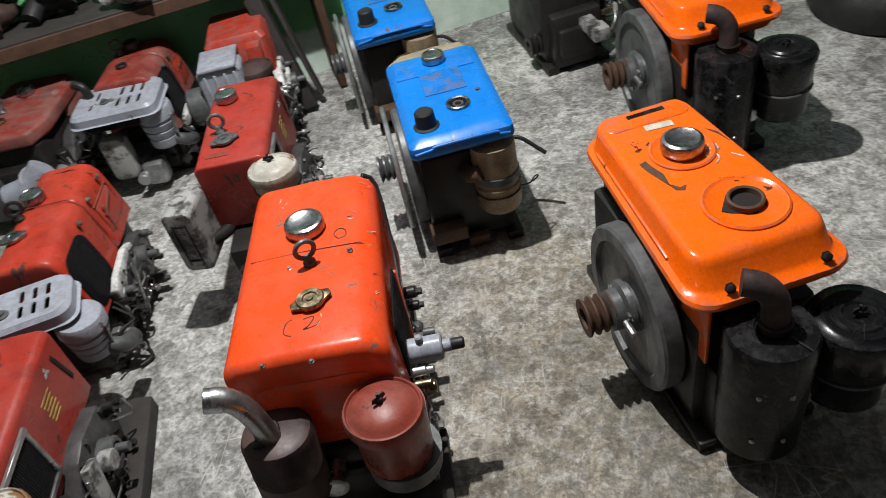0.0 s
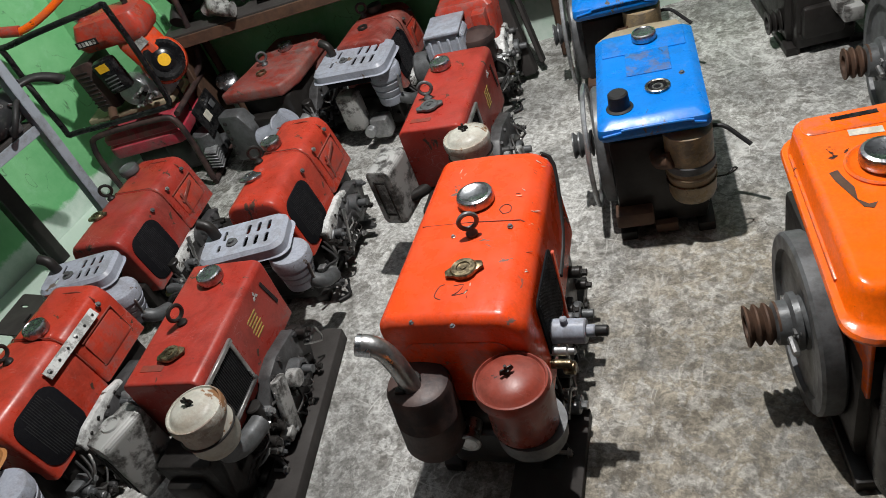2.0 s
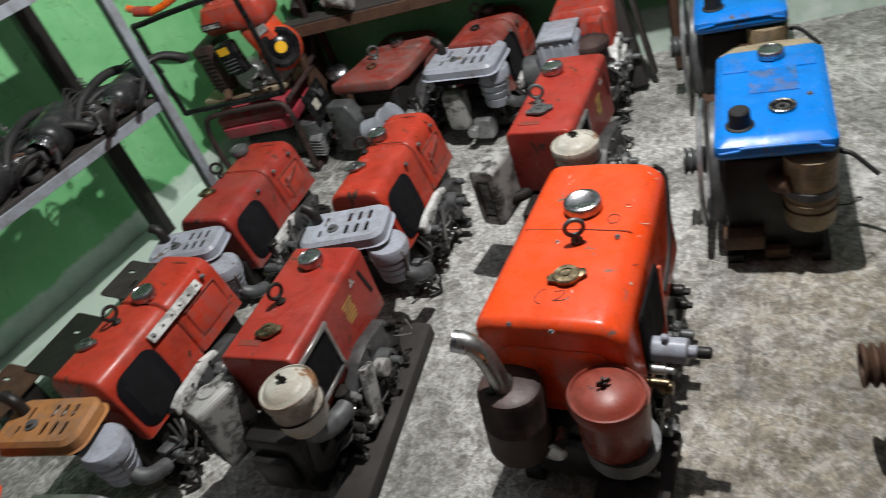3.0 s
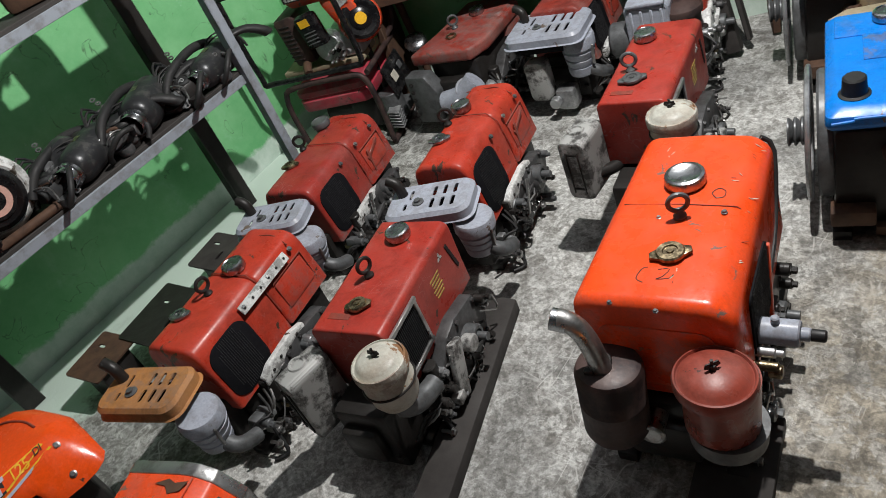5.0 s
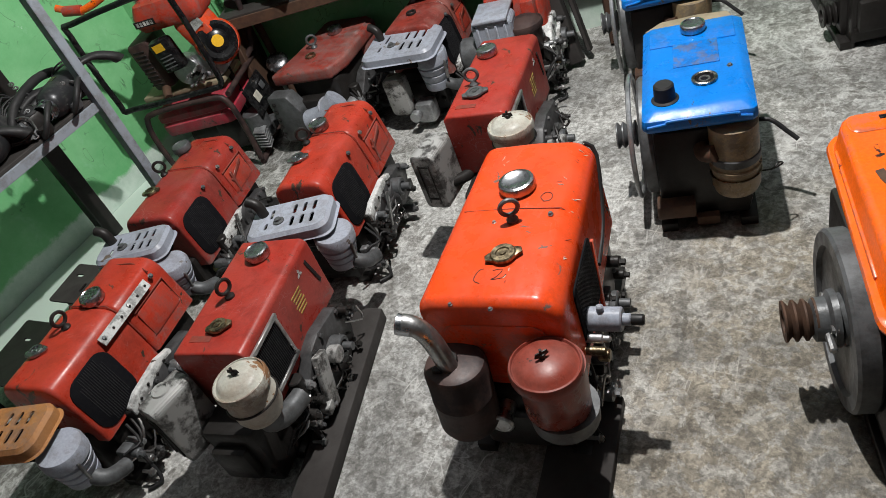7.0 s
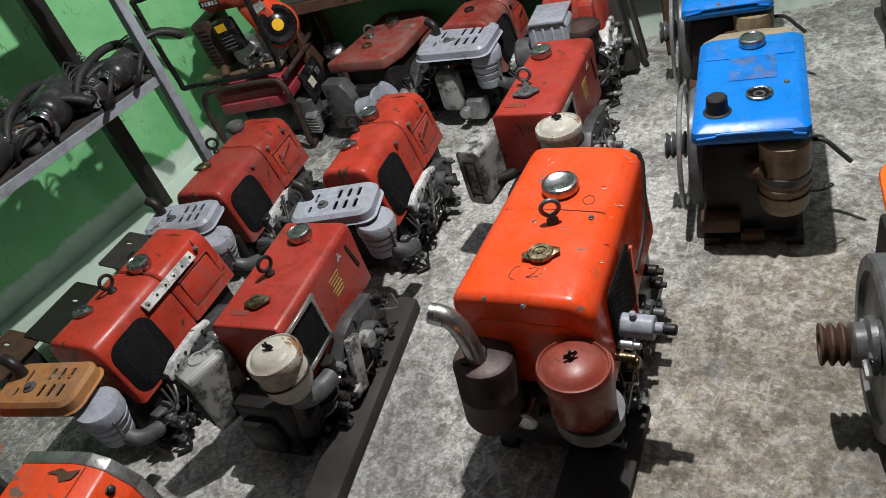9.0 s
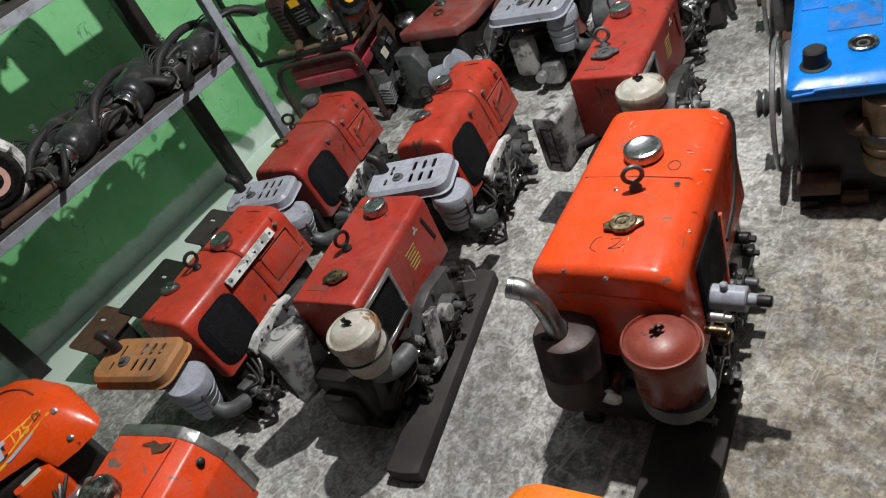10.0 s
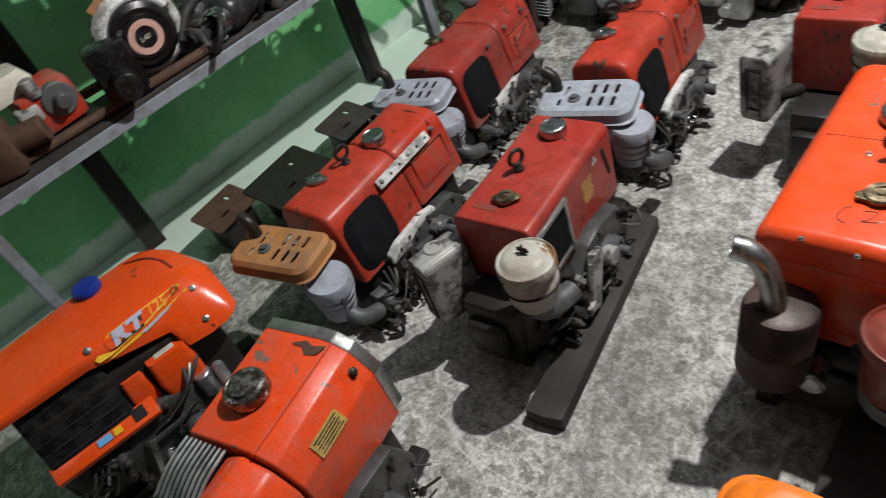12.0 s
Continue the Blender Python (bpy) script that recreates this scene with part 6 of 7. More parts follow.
e = Engine("diesel_engine", -0.088, 0.485, 11, "amber-orange diesel engine with raised grey lettering on its tank")
W, L, zt = 0.32, 0.46, 0.482
e.add("fuel_tank", loft_rr([(W - 0.03, L - 0.02, 0.05, 0.39, 0, 0), (W, L, 0.05, 0.405, 0, 0), (W + 0.006, L + 0.006, 0.05, 0.415, 0, 0), (W, L, 0.05, 0.424, 0, 0), (W - 0.015, L - 0.015, 0.05, 0.428, 0, 0),
                            (W - 0.03, L - 0.03, 0.05, 0.455, 0, 0), (W - 0.06, L - 0.06, 0.05, 0.474, 0, 0), (W - 0.09, L - 0.09, 0.04, zt - 0.002, 0, 0)]), AMBER, label="glossy amber pressed-steel tank")
e.add("tank_plateau", loft_rr([(W * 0.70, L - 0.05, 0.03, 0.462, 0, 0.004), (W * 0.68, L - 0.06, 0.03, 0.484, 0, 0.002), (W * 0.64, L - 0.075, 0.03, 0.4895, 0, 0.0), (W * 0.60, L - 0.09, 0.025, 0.4905, 0, 0.0)]), AMBER, label="raised tank plateau")
e.add("cross_groove", tube([(-W * 0.36, 0.105, 0.478), (-W * 0.31, 0.118, 0.4908), (0, 0.125, 0.4912), (W * 0.31, 0.118, 0.4908), (W * 0.36, 0.105, 0.478)], 0.0022, 6), BROWN_RED)
e.add("edge_groove", tube([(-0.14, 0.10, 0.432), (-0.12, 0.19, 0.434), (-0.05, 0.205, 0.436), (0.08, 0.205, 0.436), (0.125, 0.17, 0.434)], 0.0025, 6), BROWN_RED)
wd = bmesh.new()
for k in range(5):
    merge(wd, slab([(0, 0), (0.007, 0), (0.010, 0.014), (0.003, 0.014)] if k % 2 else [(0, 0), (0.014, 0), (0.013, 0.005), (0.006, 0.006), (0.014, 0.014), (0.002, 0.014)], 0.005, 0.001, T(0.017 * k, 0, 0)))
e.add("raised_badge", wd, GREY_P, T(0.050, 0.165, 0.4895, 0, 0, 184) @ Matrix.Diagonal((1.15, 1.35, 1, 1)), "grey raised badge")
crankcase(e, W * 0.85, L, 0.36)
skids(e, W * 0.85, L)

# ---- plank, boards and post ----
pk = part("plank", slab([(-0.045, 0.018), (0.0, 0.014), (0.045, 0.02), (0.045, 0.68), (0.0, 0.69), (-0.045, 0.675)], 0.045, 0.004), WOOD)
pk.matrix_basis = T(-0.775, 0.70, 0.0, 0, 0, 16.5)
tagged(pk, "dark weathered timber plank lying on the concrete", "plank", "timber skids")
for x, y, a, l, w in ((-0.99, 0.86, 12, 0.42, 0.07), (-0.188, 0.912, 9.6, 0.34, 0.155)):
    p2 = part("timber_skid", box(w, l, 0.028, 0.004, 2, T(0, l / 2, 0.014)), WOOD)
    p2.matrix_basis = T(x, y - 0.02, 0.0, 0, 0, a)
    tagged(p2, "short dark timber bearer under an engine", "plank", "timber skids")
po = part("leaning_post", merge(box(0.06, 0.05, 1.5, 0.006, 2, T(0, 0, 0.75)), box(0.02, 0.03, 1.4, 0.004, 1, T(0.055, 0.03, 0.72))), WOOD)
po.matrix_basis = T(-0.79, 2.735, 0.02, -13, -13, 10)
tagged(po, "dark timber post leaning against the back wall", "post")

# flat rusty plates and hoses beside the wall
for k, (x, y, z, rz, sx, sy, m, lb) in enumerate(((-2.04, 0.89, 0.12, 10, 0.22, 0.26, OILY, "dark sheet of scrap metal beside the wall"), (-2.12, 0.665, 0.13, 12, 0.15, 0.19, RUST, "rusty slotted scrap plate"), (-2.10, 1.19, 0.13, 10, 0.15, 0.18, WOOD, "rusty scrap plate with holes"))):
    pl = part("scrap_plate", plate_with_holes(sx, sy, 0.006, [(-sx * 0.2, sy * 0.2, 0.03, 0.012), (sx * 0.15, -sy * 0.1, 0.012, 0.04)], I4, 0.01), m)
    pl.matrix_basis = T(x, y, z, 0, 8, rz)
    tagged(pl, lb, "scrap plate", "scrap by the wall")
    st = part("scrap_block", box(sx * 0.7, sy * 0.7, z - 0.012, 0.01, 2, T(0, 0, (z - 0.012) / 2)), OILY)
    st.matrix_basis = T(x, y, 0, 0, 0, rz)
    tagged(st, "oily black iron block under scrap plates", "scrap iron", "scrap by the wall")
for k in range(3):
    hs = part("scrap_hose", tube([(0, 0, 0.03), (0.08, 0.05, 0.08), (0.15, 0.04, 0.10), (0.22, 0.09, 0.05), (0.26, 0.15, 0.025)], 0.022, 12), RUBBER)
    hs.matrix_basis = T(-2.20 + 0.03 * k, 1.22 + 0.11 * k, 0.0, 0, 0, 30 - 25 * k)
    tagged(hs, "black rubber hose lying beside the wall", "hose", "scrap by the wall")

# ---- shelf along the side wall ----
sh = thing("steel_shelf", T(-1.963, 0.0, 0, 0, 0, 0.6), "grey angle-iron shelf rack against the green wall", "shelf")
ZS = 0.632
def angle_bar(p, q, w=0.034, t=0.004):
    p, q = Vector(p), Vector(q)
    d = q - p
    bm = box(w, t, d.length, 0, 1, T(0, 0, d.length / 2))
    merge(bm, box(t, w, d.length, 0, 1, T(-w / 2 + t / 2, -w / 2 + t / 2, d.length / 2)))
    bm.transform(Matrix.Translation(p) @ d.to_track_quat("Z", "X").to_matrix().to_4x4())
    return bm
for z, nm in ((ZS, "rail"), (1.10, "rail")):
    part("rail", box(0.005, 1.62, 0.032, 0.001, 1, T(0, 0.78, z - 0.016)), STEEL_FRAME, sh, "grey angle-iron rail with peeling paint")
    part("rail_lip", box(0.035, 1.62, 0.005, 0.001, 1, T(-0.020, 0.78, z - 0.0025)), STEEL_FRAME, sh)
    part("rear_rail", box(0.030, 1.62, 0.030, 0.002, 1, T(-0.175, 0.78, z - 0.02)), STEEL_FRAME, sh)
    part("shelf_board", box(0.18, 1.60, 0.014, 0.002, 1, T(-0.096, 0.78, z + 0.006)), WOOD, sh, "oily dark shelf board")
    for y in (0.0, 0.55, 1.56):
        part("cross_bar", box(0.46 if y > 1 else 0.19, 0.03, 0.03, 0.002, 1, T(-0.24 if y > 1 else -0.105, y, z - 0.02)), STEEL_FRAME, sh)
for y in (0.09, 1.575):
    part("leg", angle_bar((0.003, y, 0), (0.003, y, 1.5)), STEEL_FRAME, sh)
for x, y in ((-0.46, 0.46), (-0.46, 1.56)):
    part("rear_leg", box(0.05, 0.07, 1.5, 0.003, 1, T(x, y, 0.75)), OILY, sh, "dark rear leg")

def shelf_silencer(y, x, rz, z, label, m=None, r=0.060):
    s = thing("intake_silencer", T(x, y, z + r, 0, 0, rz), label, "silencer", "silencers on the shelf")
    mm = m or SHEEN
    body = part("body", lathe([(0, 0), (r * 0.62, 0), (r * 0.84, 0.010), (r * 0.95, 0.028), (r, 0.05), (r, 0.17), (r * 0.96, 0.195), (r * 0.7, 0.205), (0, 0.205)], 30, FY), mm, s)
    part("neck", lathe([(r * 0.50, -0.03), (r * 0.56, -0.038), (r * 0.58, -0.036), (r * 0.58, -0.012), (r * 0.66, -0.010), (r * 0.66, 0.002), (r * 0.5, 0.004), (r * 0.48, -0.034)], 28, FY), CHROME, s, "bright metal neck")
    part("gasket", ring(r * 0.36, 0.006, T(-0.055, -0.05, 0.0, 20, 0, 30) @ FY, 22, 8), RUST, s)
    part("side_drum", lathe([(0, 0), (0.05, 0), (0.054, 0.006), (0.054, 0.05), (0.048, 0.056), (0.044, 0.052), (0, 0.052)], 28, T(-0.085, 0.03, -0.01, 14, 10, 0)), MATTE, s, "dull black carburettor drum")
    part("stencil", box(0.02, 0.03, 0.0006, 0, 1, T(0, 0.1, r + 0.0005)), BRASS, s)
    part("carburettor", merge(box(0.06, 0.07, 0.055, 0.012, 2, T(-0.11, 0.10, -0.01)), cyl(0.018, 0.06, T(-0.14, 0.06, 0.01) @ RX, 14)), OILY, s)
    for k in range(3):
        part("lug", ring(0.007, 0.003, T(-0.10 - 0.03 * k, 0.06 + 0.03 * k, 0.055 + 0.006 * k, 20, 20, 0), 14, 6), STEEL, s)
    part("hose", tube([(-0.02, 0.18, 0.01), (-0.03, 0.21, 0.03), (-0.05, 0.16, 0.055), (-0.06, 0.08, 0.065), (-0.07, -0.04, 0.05), (-0.08, -0.10, 0.0)], 0.015, 12), RUBBER, s, "bent black intake hose")
    for k in range(3):
        part("cable", tube([(-0.1, 0.04, 0.03), (-0.11 - 0.01 * k, 0.0, 0.06 + 0.015 * k), (-0.12, -0.06, 0.04), (-0.12, -0.08 - 0.03 * k, -0.03)], 0.004, 6), RUBBER, s)
    return s

TOP = ZS + 0.014
for k, (y, rz) in enumerate(((0.925, 30), (1.180, 36), (1.44, 24))):
    shelf_silencer(y, (-1.998, -2.012, -2.0)[k], rz, TOP, ("black intake silencer with bright neck and hose", "worn grey-black intake silencer with bright neck", "matt black intake silencer with bent hose")[k], None, (0.058, 0.064, 0.052)[k])
rnd = random.Random(5)


def intake_unit(x, y, z, rz, seed):
    """Dark intake casting stacked behind the silencers: lug plate, ringed drum, bright pipe and thick hose."""
    r = random.Random(40 + seed)
    c = thing("intake_unit", T(x, y, z, 0, 0, rz) @ Matrix.Diagonal((0.9, 1.0, 0.56, 1)), "oily intake casting with ringed drum, bright pipe and thick hose", "engine part", "parts on the shelf")
    part("casting", merge(merge(box(0.10, 0.13, 0.09, 0.018, 2, T(0, 0, 0.05, 6, -8)), box(0.06, 0.08, 0.06, 0.014, 2, T(-0.01, 0.02, 0.115, 10, 12))), cyl(0.03, 0.12, T(-0.03, -0.05, 0.06) @ FY, 18)), OILY, c)
    D = T(0.03, -0.045, 0.085, 35, 42, 0)
    dr = part("drum", lathe([(0, -0.04), (0.046, -0.04), (0.05, -0.03), (0.05, 0.0), (0.046, 0.006), (0.042, 0.002), (0.034, 0.002), (0.031, 0.007), (0, 0.008)], 32, D), MATTE, c, "dull black ringed drum")
    part("rib", box(0.05, 0.007, 0.005, 0.002, 1, D @ T(0, 0, 0.009, 0, 0, 30)), MATTE, dr)
    plate = slab([(0.058 * (1.0 + 0.28 * (k % 3 == 0)) * math.cos(radians(30 * k)), 0.058 * (1.0 + 0.28 * (k % 3 == 0)) * math.sin(radians(30 * k))) for k in range(12)], 0.008, 0.002, D @ T(0, 0, -0.03))
    part("lug_plate", plate, IRON, c, "grey lug plate")
    for k in range(4):
        part("lug", ring(0.0075, 0.0032, D @ T(0.07 * math.cos(radians(90 * k)), 0.07 * math.sin(radians(90 * k)), -0.020), 14, 6), ALU, c)
    part("pipe", tube([(-0.02, -0.13, 0.03), (-0.03, -0.10, 0.10), (-0.03, -0.05, 0.145), (-0.02, 0.01, 0.15), (0.0, 0.05, 0.155)], 0.0135, 12), TARNISH, c, "bright bent pipe")
    part("pipe_nut", merge(cyl(0.019, 0.025, T(-0.03, -0.06, 0.14) @ FY, 6, 0.002), box(0.05, 0.03, 0.022, 0.006, 2, T(-0.015, 0.0, 0.155, 10, 0, 20))), ALU, c)
    part("hose", tube([(0.0, 0.03, 0.15), (0.005, 0.08, 0.165), (0.02, 0.13, 0.155), (0.04, 0.17, 0.11), (0.045, 0.19, 0.07)], 0.022, 14), RUBBER, c, "thick black intake hose")
    for k in range(2):
        part("cable", tube([(-0.02, -0.04, 0.12), (-0.02, 0.0, 0.19 + 0.02 * k), (0.0, 0.05 + 0.02 * k, 0.20 + 0.012 * k), (0.02, 0.09, 0.15), (0.03, 0.10, 0.07)], 0.0045, 7), RUBBER, c)
    part("hook", tube([(-0.02, 0.06, 0.14), (-0.02, 0.065, 0.19), (-0.02, 0.05, 0.205), (-0.02, 0.035, 0.195)], 0.003, 6), STEEL, c)
    for k in range(4):
        part("bracket", box(0.03, 0.006, 0.035, 0.002, 1, T(r.uniform(-0.02, 0.05), r.uniform(-0.08, 0.08), r.uniform(0.10, 0.14), r.uniform(-30, 30), r.uniform(-40, 40), r.uniform(0, 180))), (IRON, STEEL, OILY, IRON)[k], c)
        part("nut", bolt(0.006, 0.008), STEEL, c, "", T(r.uniform(0, 0.04), r.uniform(-0.06, 0.06), 0.096))
    return c


for k in range(4):
    intake_unit(-2.048 - 0.006 * (k % 2), 0.93 + 0.215 * k, TOP, (6, -10, 12, -4)[k], k)


def carburettor(x, y, z, rz, seed):
    """Oily carburettor cluster: body, bowl, bright lugs, spring and linkage."""
    r = random.Random(seed)
    c = thing("carburettor", T(x, y, z, 0, 0, rz) @ Matrix.Scale(0.9, 4), "oily dark carburettor with bright lugs on the shelf board", "carburettor", "parts on the shelf")
    part("body", merge(box(0.07, 0.06, 0.06, 0.012, 2, T(0, 0, 0.045, 8, 5)), cyl(0.024, 0.10, T(-0.05, 0, 0.055) @ RX, 18)), (OILY, MATTE, IRON_D)[seed % 3], c)
    part("bowl", lathe([(0, 0), (0.022, 0.0), (0.028, 0.008), (0.028, 0.03), (0, 0.03)], 20, T(0.01, 0.045, 0.0)), (IRON, OILY)[seed % 2], c)
    part("cap", lathe([(0.032, 0), (0.034, 0.006), (0.030, 0.016), (0.022, 0.020), (0.02, 0.017), (0, 0.017)], 24, T(-0.005, -0.01, 0.072, r.uniform(-25, 25), r.uniform(-25, 25))), MATTE, c)
    for k in range(3):
        part("lug", ring(0.0065, 0.0028, T(r.uniform(-0.05, 0.05), r.uniform(-0.045, 0.045), 0.085 + 0.012 * r.random(), r.uniform(-50, 50), r.uniform(-50, 50)), 14, 6), STEEL if k else ALU, c)
    sp = [(0.03 + 0.005 * math.cos(a), -0.03 + 0.0022 * a, 0.07 + 0.005 * math.sin(a)) for a in [i * 0.9 for i in range(24)]]
    part("spring", tube(sp, 0.0013, 5, smoothen=1), STEEL, c)
    part("linkage", tube([(0.04, -0.04, 0.05), (0.05, 0.0, 0.09), (0.03, 0.04, 0.08), (0.045, 0.07, 0.04)], 0.0028, 6), STEEL, c)
    part("hose", tube([(-0.03, 0.02, 0.05), (-0.05, 0.06, 0.085), (-0.02, 0.10, 0.09), (0.03, 0.12, 0.05), (0.05, 0.10, 0.015)], 0.010, 10), RUBBER, c)
    return c


for k, (x, y) in enumerate(((-2.02, 1.135), (-2.015, 1.39), (-2.02, 0.86), (-2.04, 1.10), (-2.03, 1.53))):
    carburettor(x, y, TOP, rnd.uniform(0, 360), 20 + k)

# recoil-start engine in a rusty base frame
g = thing("petrol_engine", T(-2.06, 0.72, TOP, 0, 0, -4), "small petrol engine with white shroud and recoil starter", "engine")
FACE = T(0.02, 0.0, 0.125) @ RX
part("shroud", lathe([(0, 0), (0.118, 0), (0.122, 0.008), (0.116, 0.026), (0.098, 0.040), (0.092, 0.036), (0, 0.036)], 44, FACE @ T(0, 0, -0.02)), WHITE_P, g, "yellowed white fan shroud")
part("recoil_cover", lathe([(0.092, 0), (0.090, 0.02), (0.075, 0.030), (0.06, 0.028), (0.057, 0.034), (0, 0.034)], 40, FACE @ T(0, 0, 0.012)), BLACK_P, g, "black recoil starter cover")
part("ring_label", lathe([(0.030, 0), (0.030, 0.002), (0.047, 0.002), (0.047, 0)], 36, FACE @ T(0, 0, 0.046)), PINKISH, g, "pinkish round label")
part("lettering", text_mesh("L40", 0.020, 0.0006, Matrix(((0, 0, 1, 0.0675), (1, 0, 0, -0.019), (0, 1, 0, 0.118), (0, 0, 0, 1))), 0.15), LABEL_W, g, "white model lettering")
part("block", box(0.11, 0.18, 0.17, 0.02, 2, T(-0.065, 0.0, 0.10)), OILY, g)
part("orange_sticker", box(0.002, 0.05, 0.02, 0, 1, T(0.012, -0.06, 0.238, 25)), RUST_Y, g)
part("top_cover", box(0.09, 0.15, 0.05, 0.02, 2, T(-0.045, 0.02, 0.205)), IRON, g)
for s in (-1, 1):
    part("base_tube", tube([(0.07 if s > 0 else -0.12, -0.45, 0.014), (0.07 if s > 0 else -0.12, 0.09, 0.014), (0.05 if s > 0 else -0.11, 0.125, 0.016), (0.02 if s > 0 else -0.1, 0.13, 0.05), (0.0 if s > 0 else -0.1, 0.12, 0.10)], 0.014, 12), RUST, g, "rusty tubular base frame")
part("frame_strap", box(0.045, 0.56, 0.006, 0.001, 1, T(0.055, -0.18, 0.006)), RUST, g, "rusty slotted base strap")
g3 = thing("petrol_engine", T(-2.13, 0.98, TOP, 0, 0, 12), "black oily petrol engine with slotted fan hood behind the silencers", "engine")
part("block", merge(box(0.09, 0.15, 0.10, 0.015, 2, T(0, 0, 0.055)), cyl(0.045, 0.06, T(0.02, 0.05, 0.07) @ RX, 22)), OILY, g3)
part("fan_hood", lathe([(0, 0), (0.062, 0), (0.066, 0.008), (0.060, 0.028), (0.03, 0.036), (0, 0.036)], 30, T(0.03, -0.02, 0.075) @ RX), SHEEN, g3, "worn black fan hood")
for k in range(5):
    part("slot_rib", box(0.004, 0.07, 0.006, 0.001, 1, T(0.068, -0.02, 0.05 + 0.012 * k)), OILY, g3)
part("carburettor", merge(cyl(0.02, 0.06, T(0.0, -0.09, 0.09) @ RX, 14), box(0.035, 0.04, 0.05, 0.008, 2, T(0.01, -0.09, 0.05))), ALU, g3)
g2 = thing("petrol_engine", T(-2.07, 0.42, TOP, 0, 0, 4), "red and grey stripped petrol engine with pale cover", "engine")
part("block", box(0.14, 0.15, 0.12, 0.02, 2, T(-0.02, 0, 0.085)), RED_B, g2)
part("top_cover", loft_rr([(0.12, 0.13, 0.02, 0.14, -0.05, -0.06), (0.13, 0.14, 0.02, 0.17, -0.05, -0.06), (0.10, 0.11, 0.02, 0.20, -0.05, -0.06)]), LABEL_W, g2, "pale plastic cover")
part("gear", merge(cyl(0.045, 0.03, T(0.03, 0.02, 0.10) @ RX, 24), cyl(0.02, 0.06, T(0.03, 0.02, 0.10) @ RX, 16)), IRON, g2)
part("carburettor", merge(box(0.05, 0.06, 0.05, 0.01, 2, T(0.03, -0.06, 0.10)), cyl(0.02, 0.05, T(0.04, -0.02, 0.13), 14)), BOX_GREY, g2)
part("foot", box(0.16, 0.19, 0.02, 0.004, 1, T(-0.02, 0, 0.012)), OILY, g2)
for k in range(6):
    jb = box(0.10, 0.12, 0.09 + 0.05 * (k % 3), 0.02, 2, T(0, 0, 0.07))
    merge(jb, cyl(0.035, 0.11, T(0.02, 0, 0.07) @ RX, 18))
    merge(jb, tube([(0, 0, 0.10), (0.02, 0.05, 0.16), (-0.03, 0.09, 0.17)], 0.014, 8))
    ob = part("engine_part", jb, (OILY, RUST, BLACK_P)[k % 3])
    ob.matrix_basis = T(-2.08, 0.35 + 0.2 * k, 1.113, 0, 0, 40 * k)
    tagged(ob, "dark oily engine part on the upper shelf", "engine part", "parts on the shelf")
    jm = copy_thing(ob, T(-2.035, 0.16 + 0.09 * k, TOP, 0, 0, 70 * k)) if k in (0, 1, 5) else None

# ---- shelf on the back wall ----
BS = T(-1.63, 2.47, 0, 0, 0, math.degrees(math.atan2(BACK_DIR.y, BACK_DIR.x)))
bs = thing("wall_shelf", BS, "rusty brown shelf carrying dark parts on the back wall", "shelf")
part("front_rail", box(1.55, 0.012, 0.045, 0.002, 1, T(0.28, 0, 0.51)), RUST, bs, "rusty brown angle rail")
part("shelf_board", box(1.55, 0.26, 0.016, 0.002, 1, T(0.28, 0.135, 0.532)), WOOD, bs)
# near-black sheet painted in for the shadow the shelf throws on the wall
part("shade_sheet", box(1.55, 0.012, 0.50, 0.002, 1, T(0.28, 0.24, 0.25)), OILY, bs, "near-black sheet standing in for the shade below the shelf")
for x in (-0.47, 1.03):
    part("bracket", box(0.03, 0.24, 0.48, 0.003, 1, T(x, 0.13, 0.25)), RUST, bs)
for k in range(22):
    jb = tube([(0, 0, 0.03), (0.05, 0.03, 0.06), (0.12, 0.02, 0.05), (0.17, 0.06, 0.04)], [0.03, 0.036, 0.026, 0.03], 12)
    merge(jb, box(0.07, 0.06, 0.05, 0.016, 2, T(0.06, 0.05, 0.03)))
    ob = part("exhaust_part", jb, (OILY, BOX_GREY, OILY, BROWN_MUF, RUBBER)[k % 5])
    ob.matrix_basis = BS @ T(-0.42 + 0.125 * (k % 12), 0.06 + 0.03 * (k % 3) + 0.05 * (k // 12), 0.541 + 0.075 * (k // 12), 0, 0, rnd.uniform(-60, 60))
    tagged(ob, "dusty dark exhaust part heaped on the shelf", "exhaust part", "parts on the back shelf")

# ---- generator in the corner ----
G = T(-2.2, 1.98, 0, 0, 0, 22)
gn = thing("generator", G, "crimson portable generator in a tubular steel frame", "generator")
part("fuel_tank", loft_rr([(0.32, 0.36, 0.03, 0.215, 0.055, 0.18), (0.335, 0.375, 0.04, 0.235, 0.055, 0.18), (0.335, 0.375, 0.04, 0.262, 0.055, 0.18), (0.32, 0.36, 0.035, 0.268, 0.055, 0.18), (0.32, 0.36, 0.035, 0.277, 0.055, 0.18), (0.335, 0.375, 0.04, 0.283, 0.055, 0.18), (0.335, 0.375, 0.04, 0.305, 0.055, 0.18), (0.30, 0.34, 0.035, 0.325, 0.055, 0.18)]), PINK, gn, "crimson pressed-steel tank")
part("frame_tube", tube([(-0.14, -0.02, 0.03), (-0.15, -0.025, 0.2), (-0.14, -0.02, 0.31), (-0.08, -0.02, 0.345), (0.17, -0.02, 0.345), (0.235, -0.02, 0.32), (0.25, -0.02, 0.2), (0.245, -0.02, 0.03)], 0.012, 12), BROWN_MUF, gn, "brown bent frame tube")
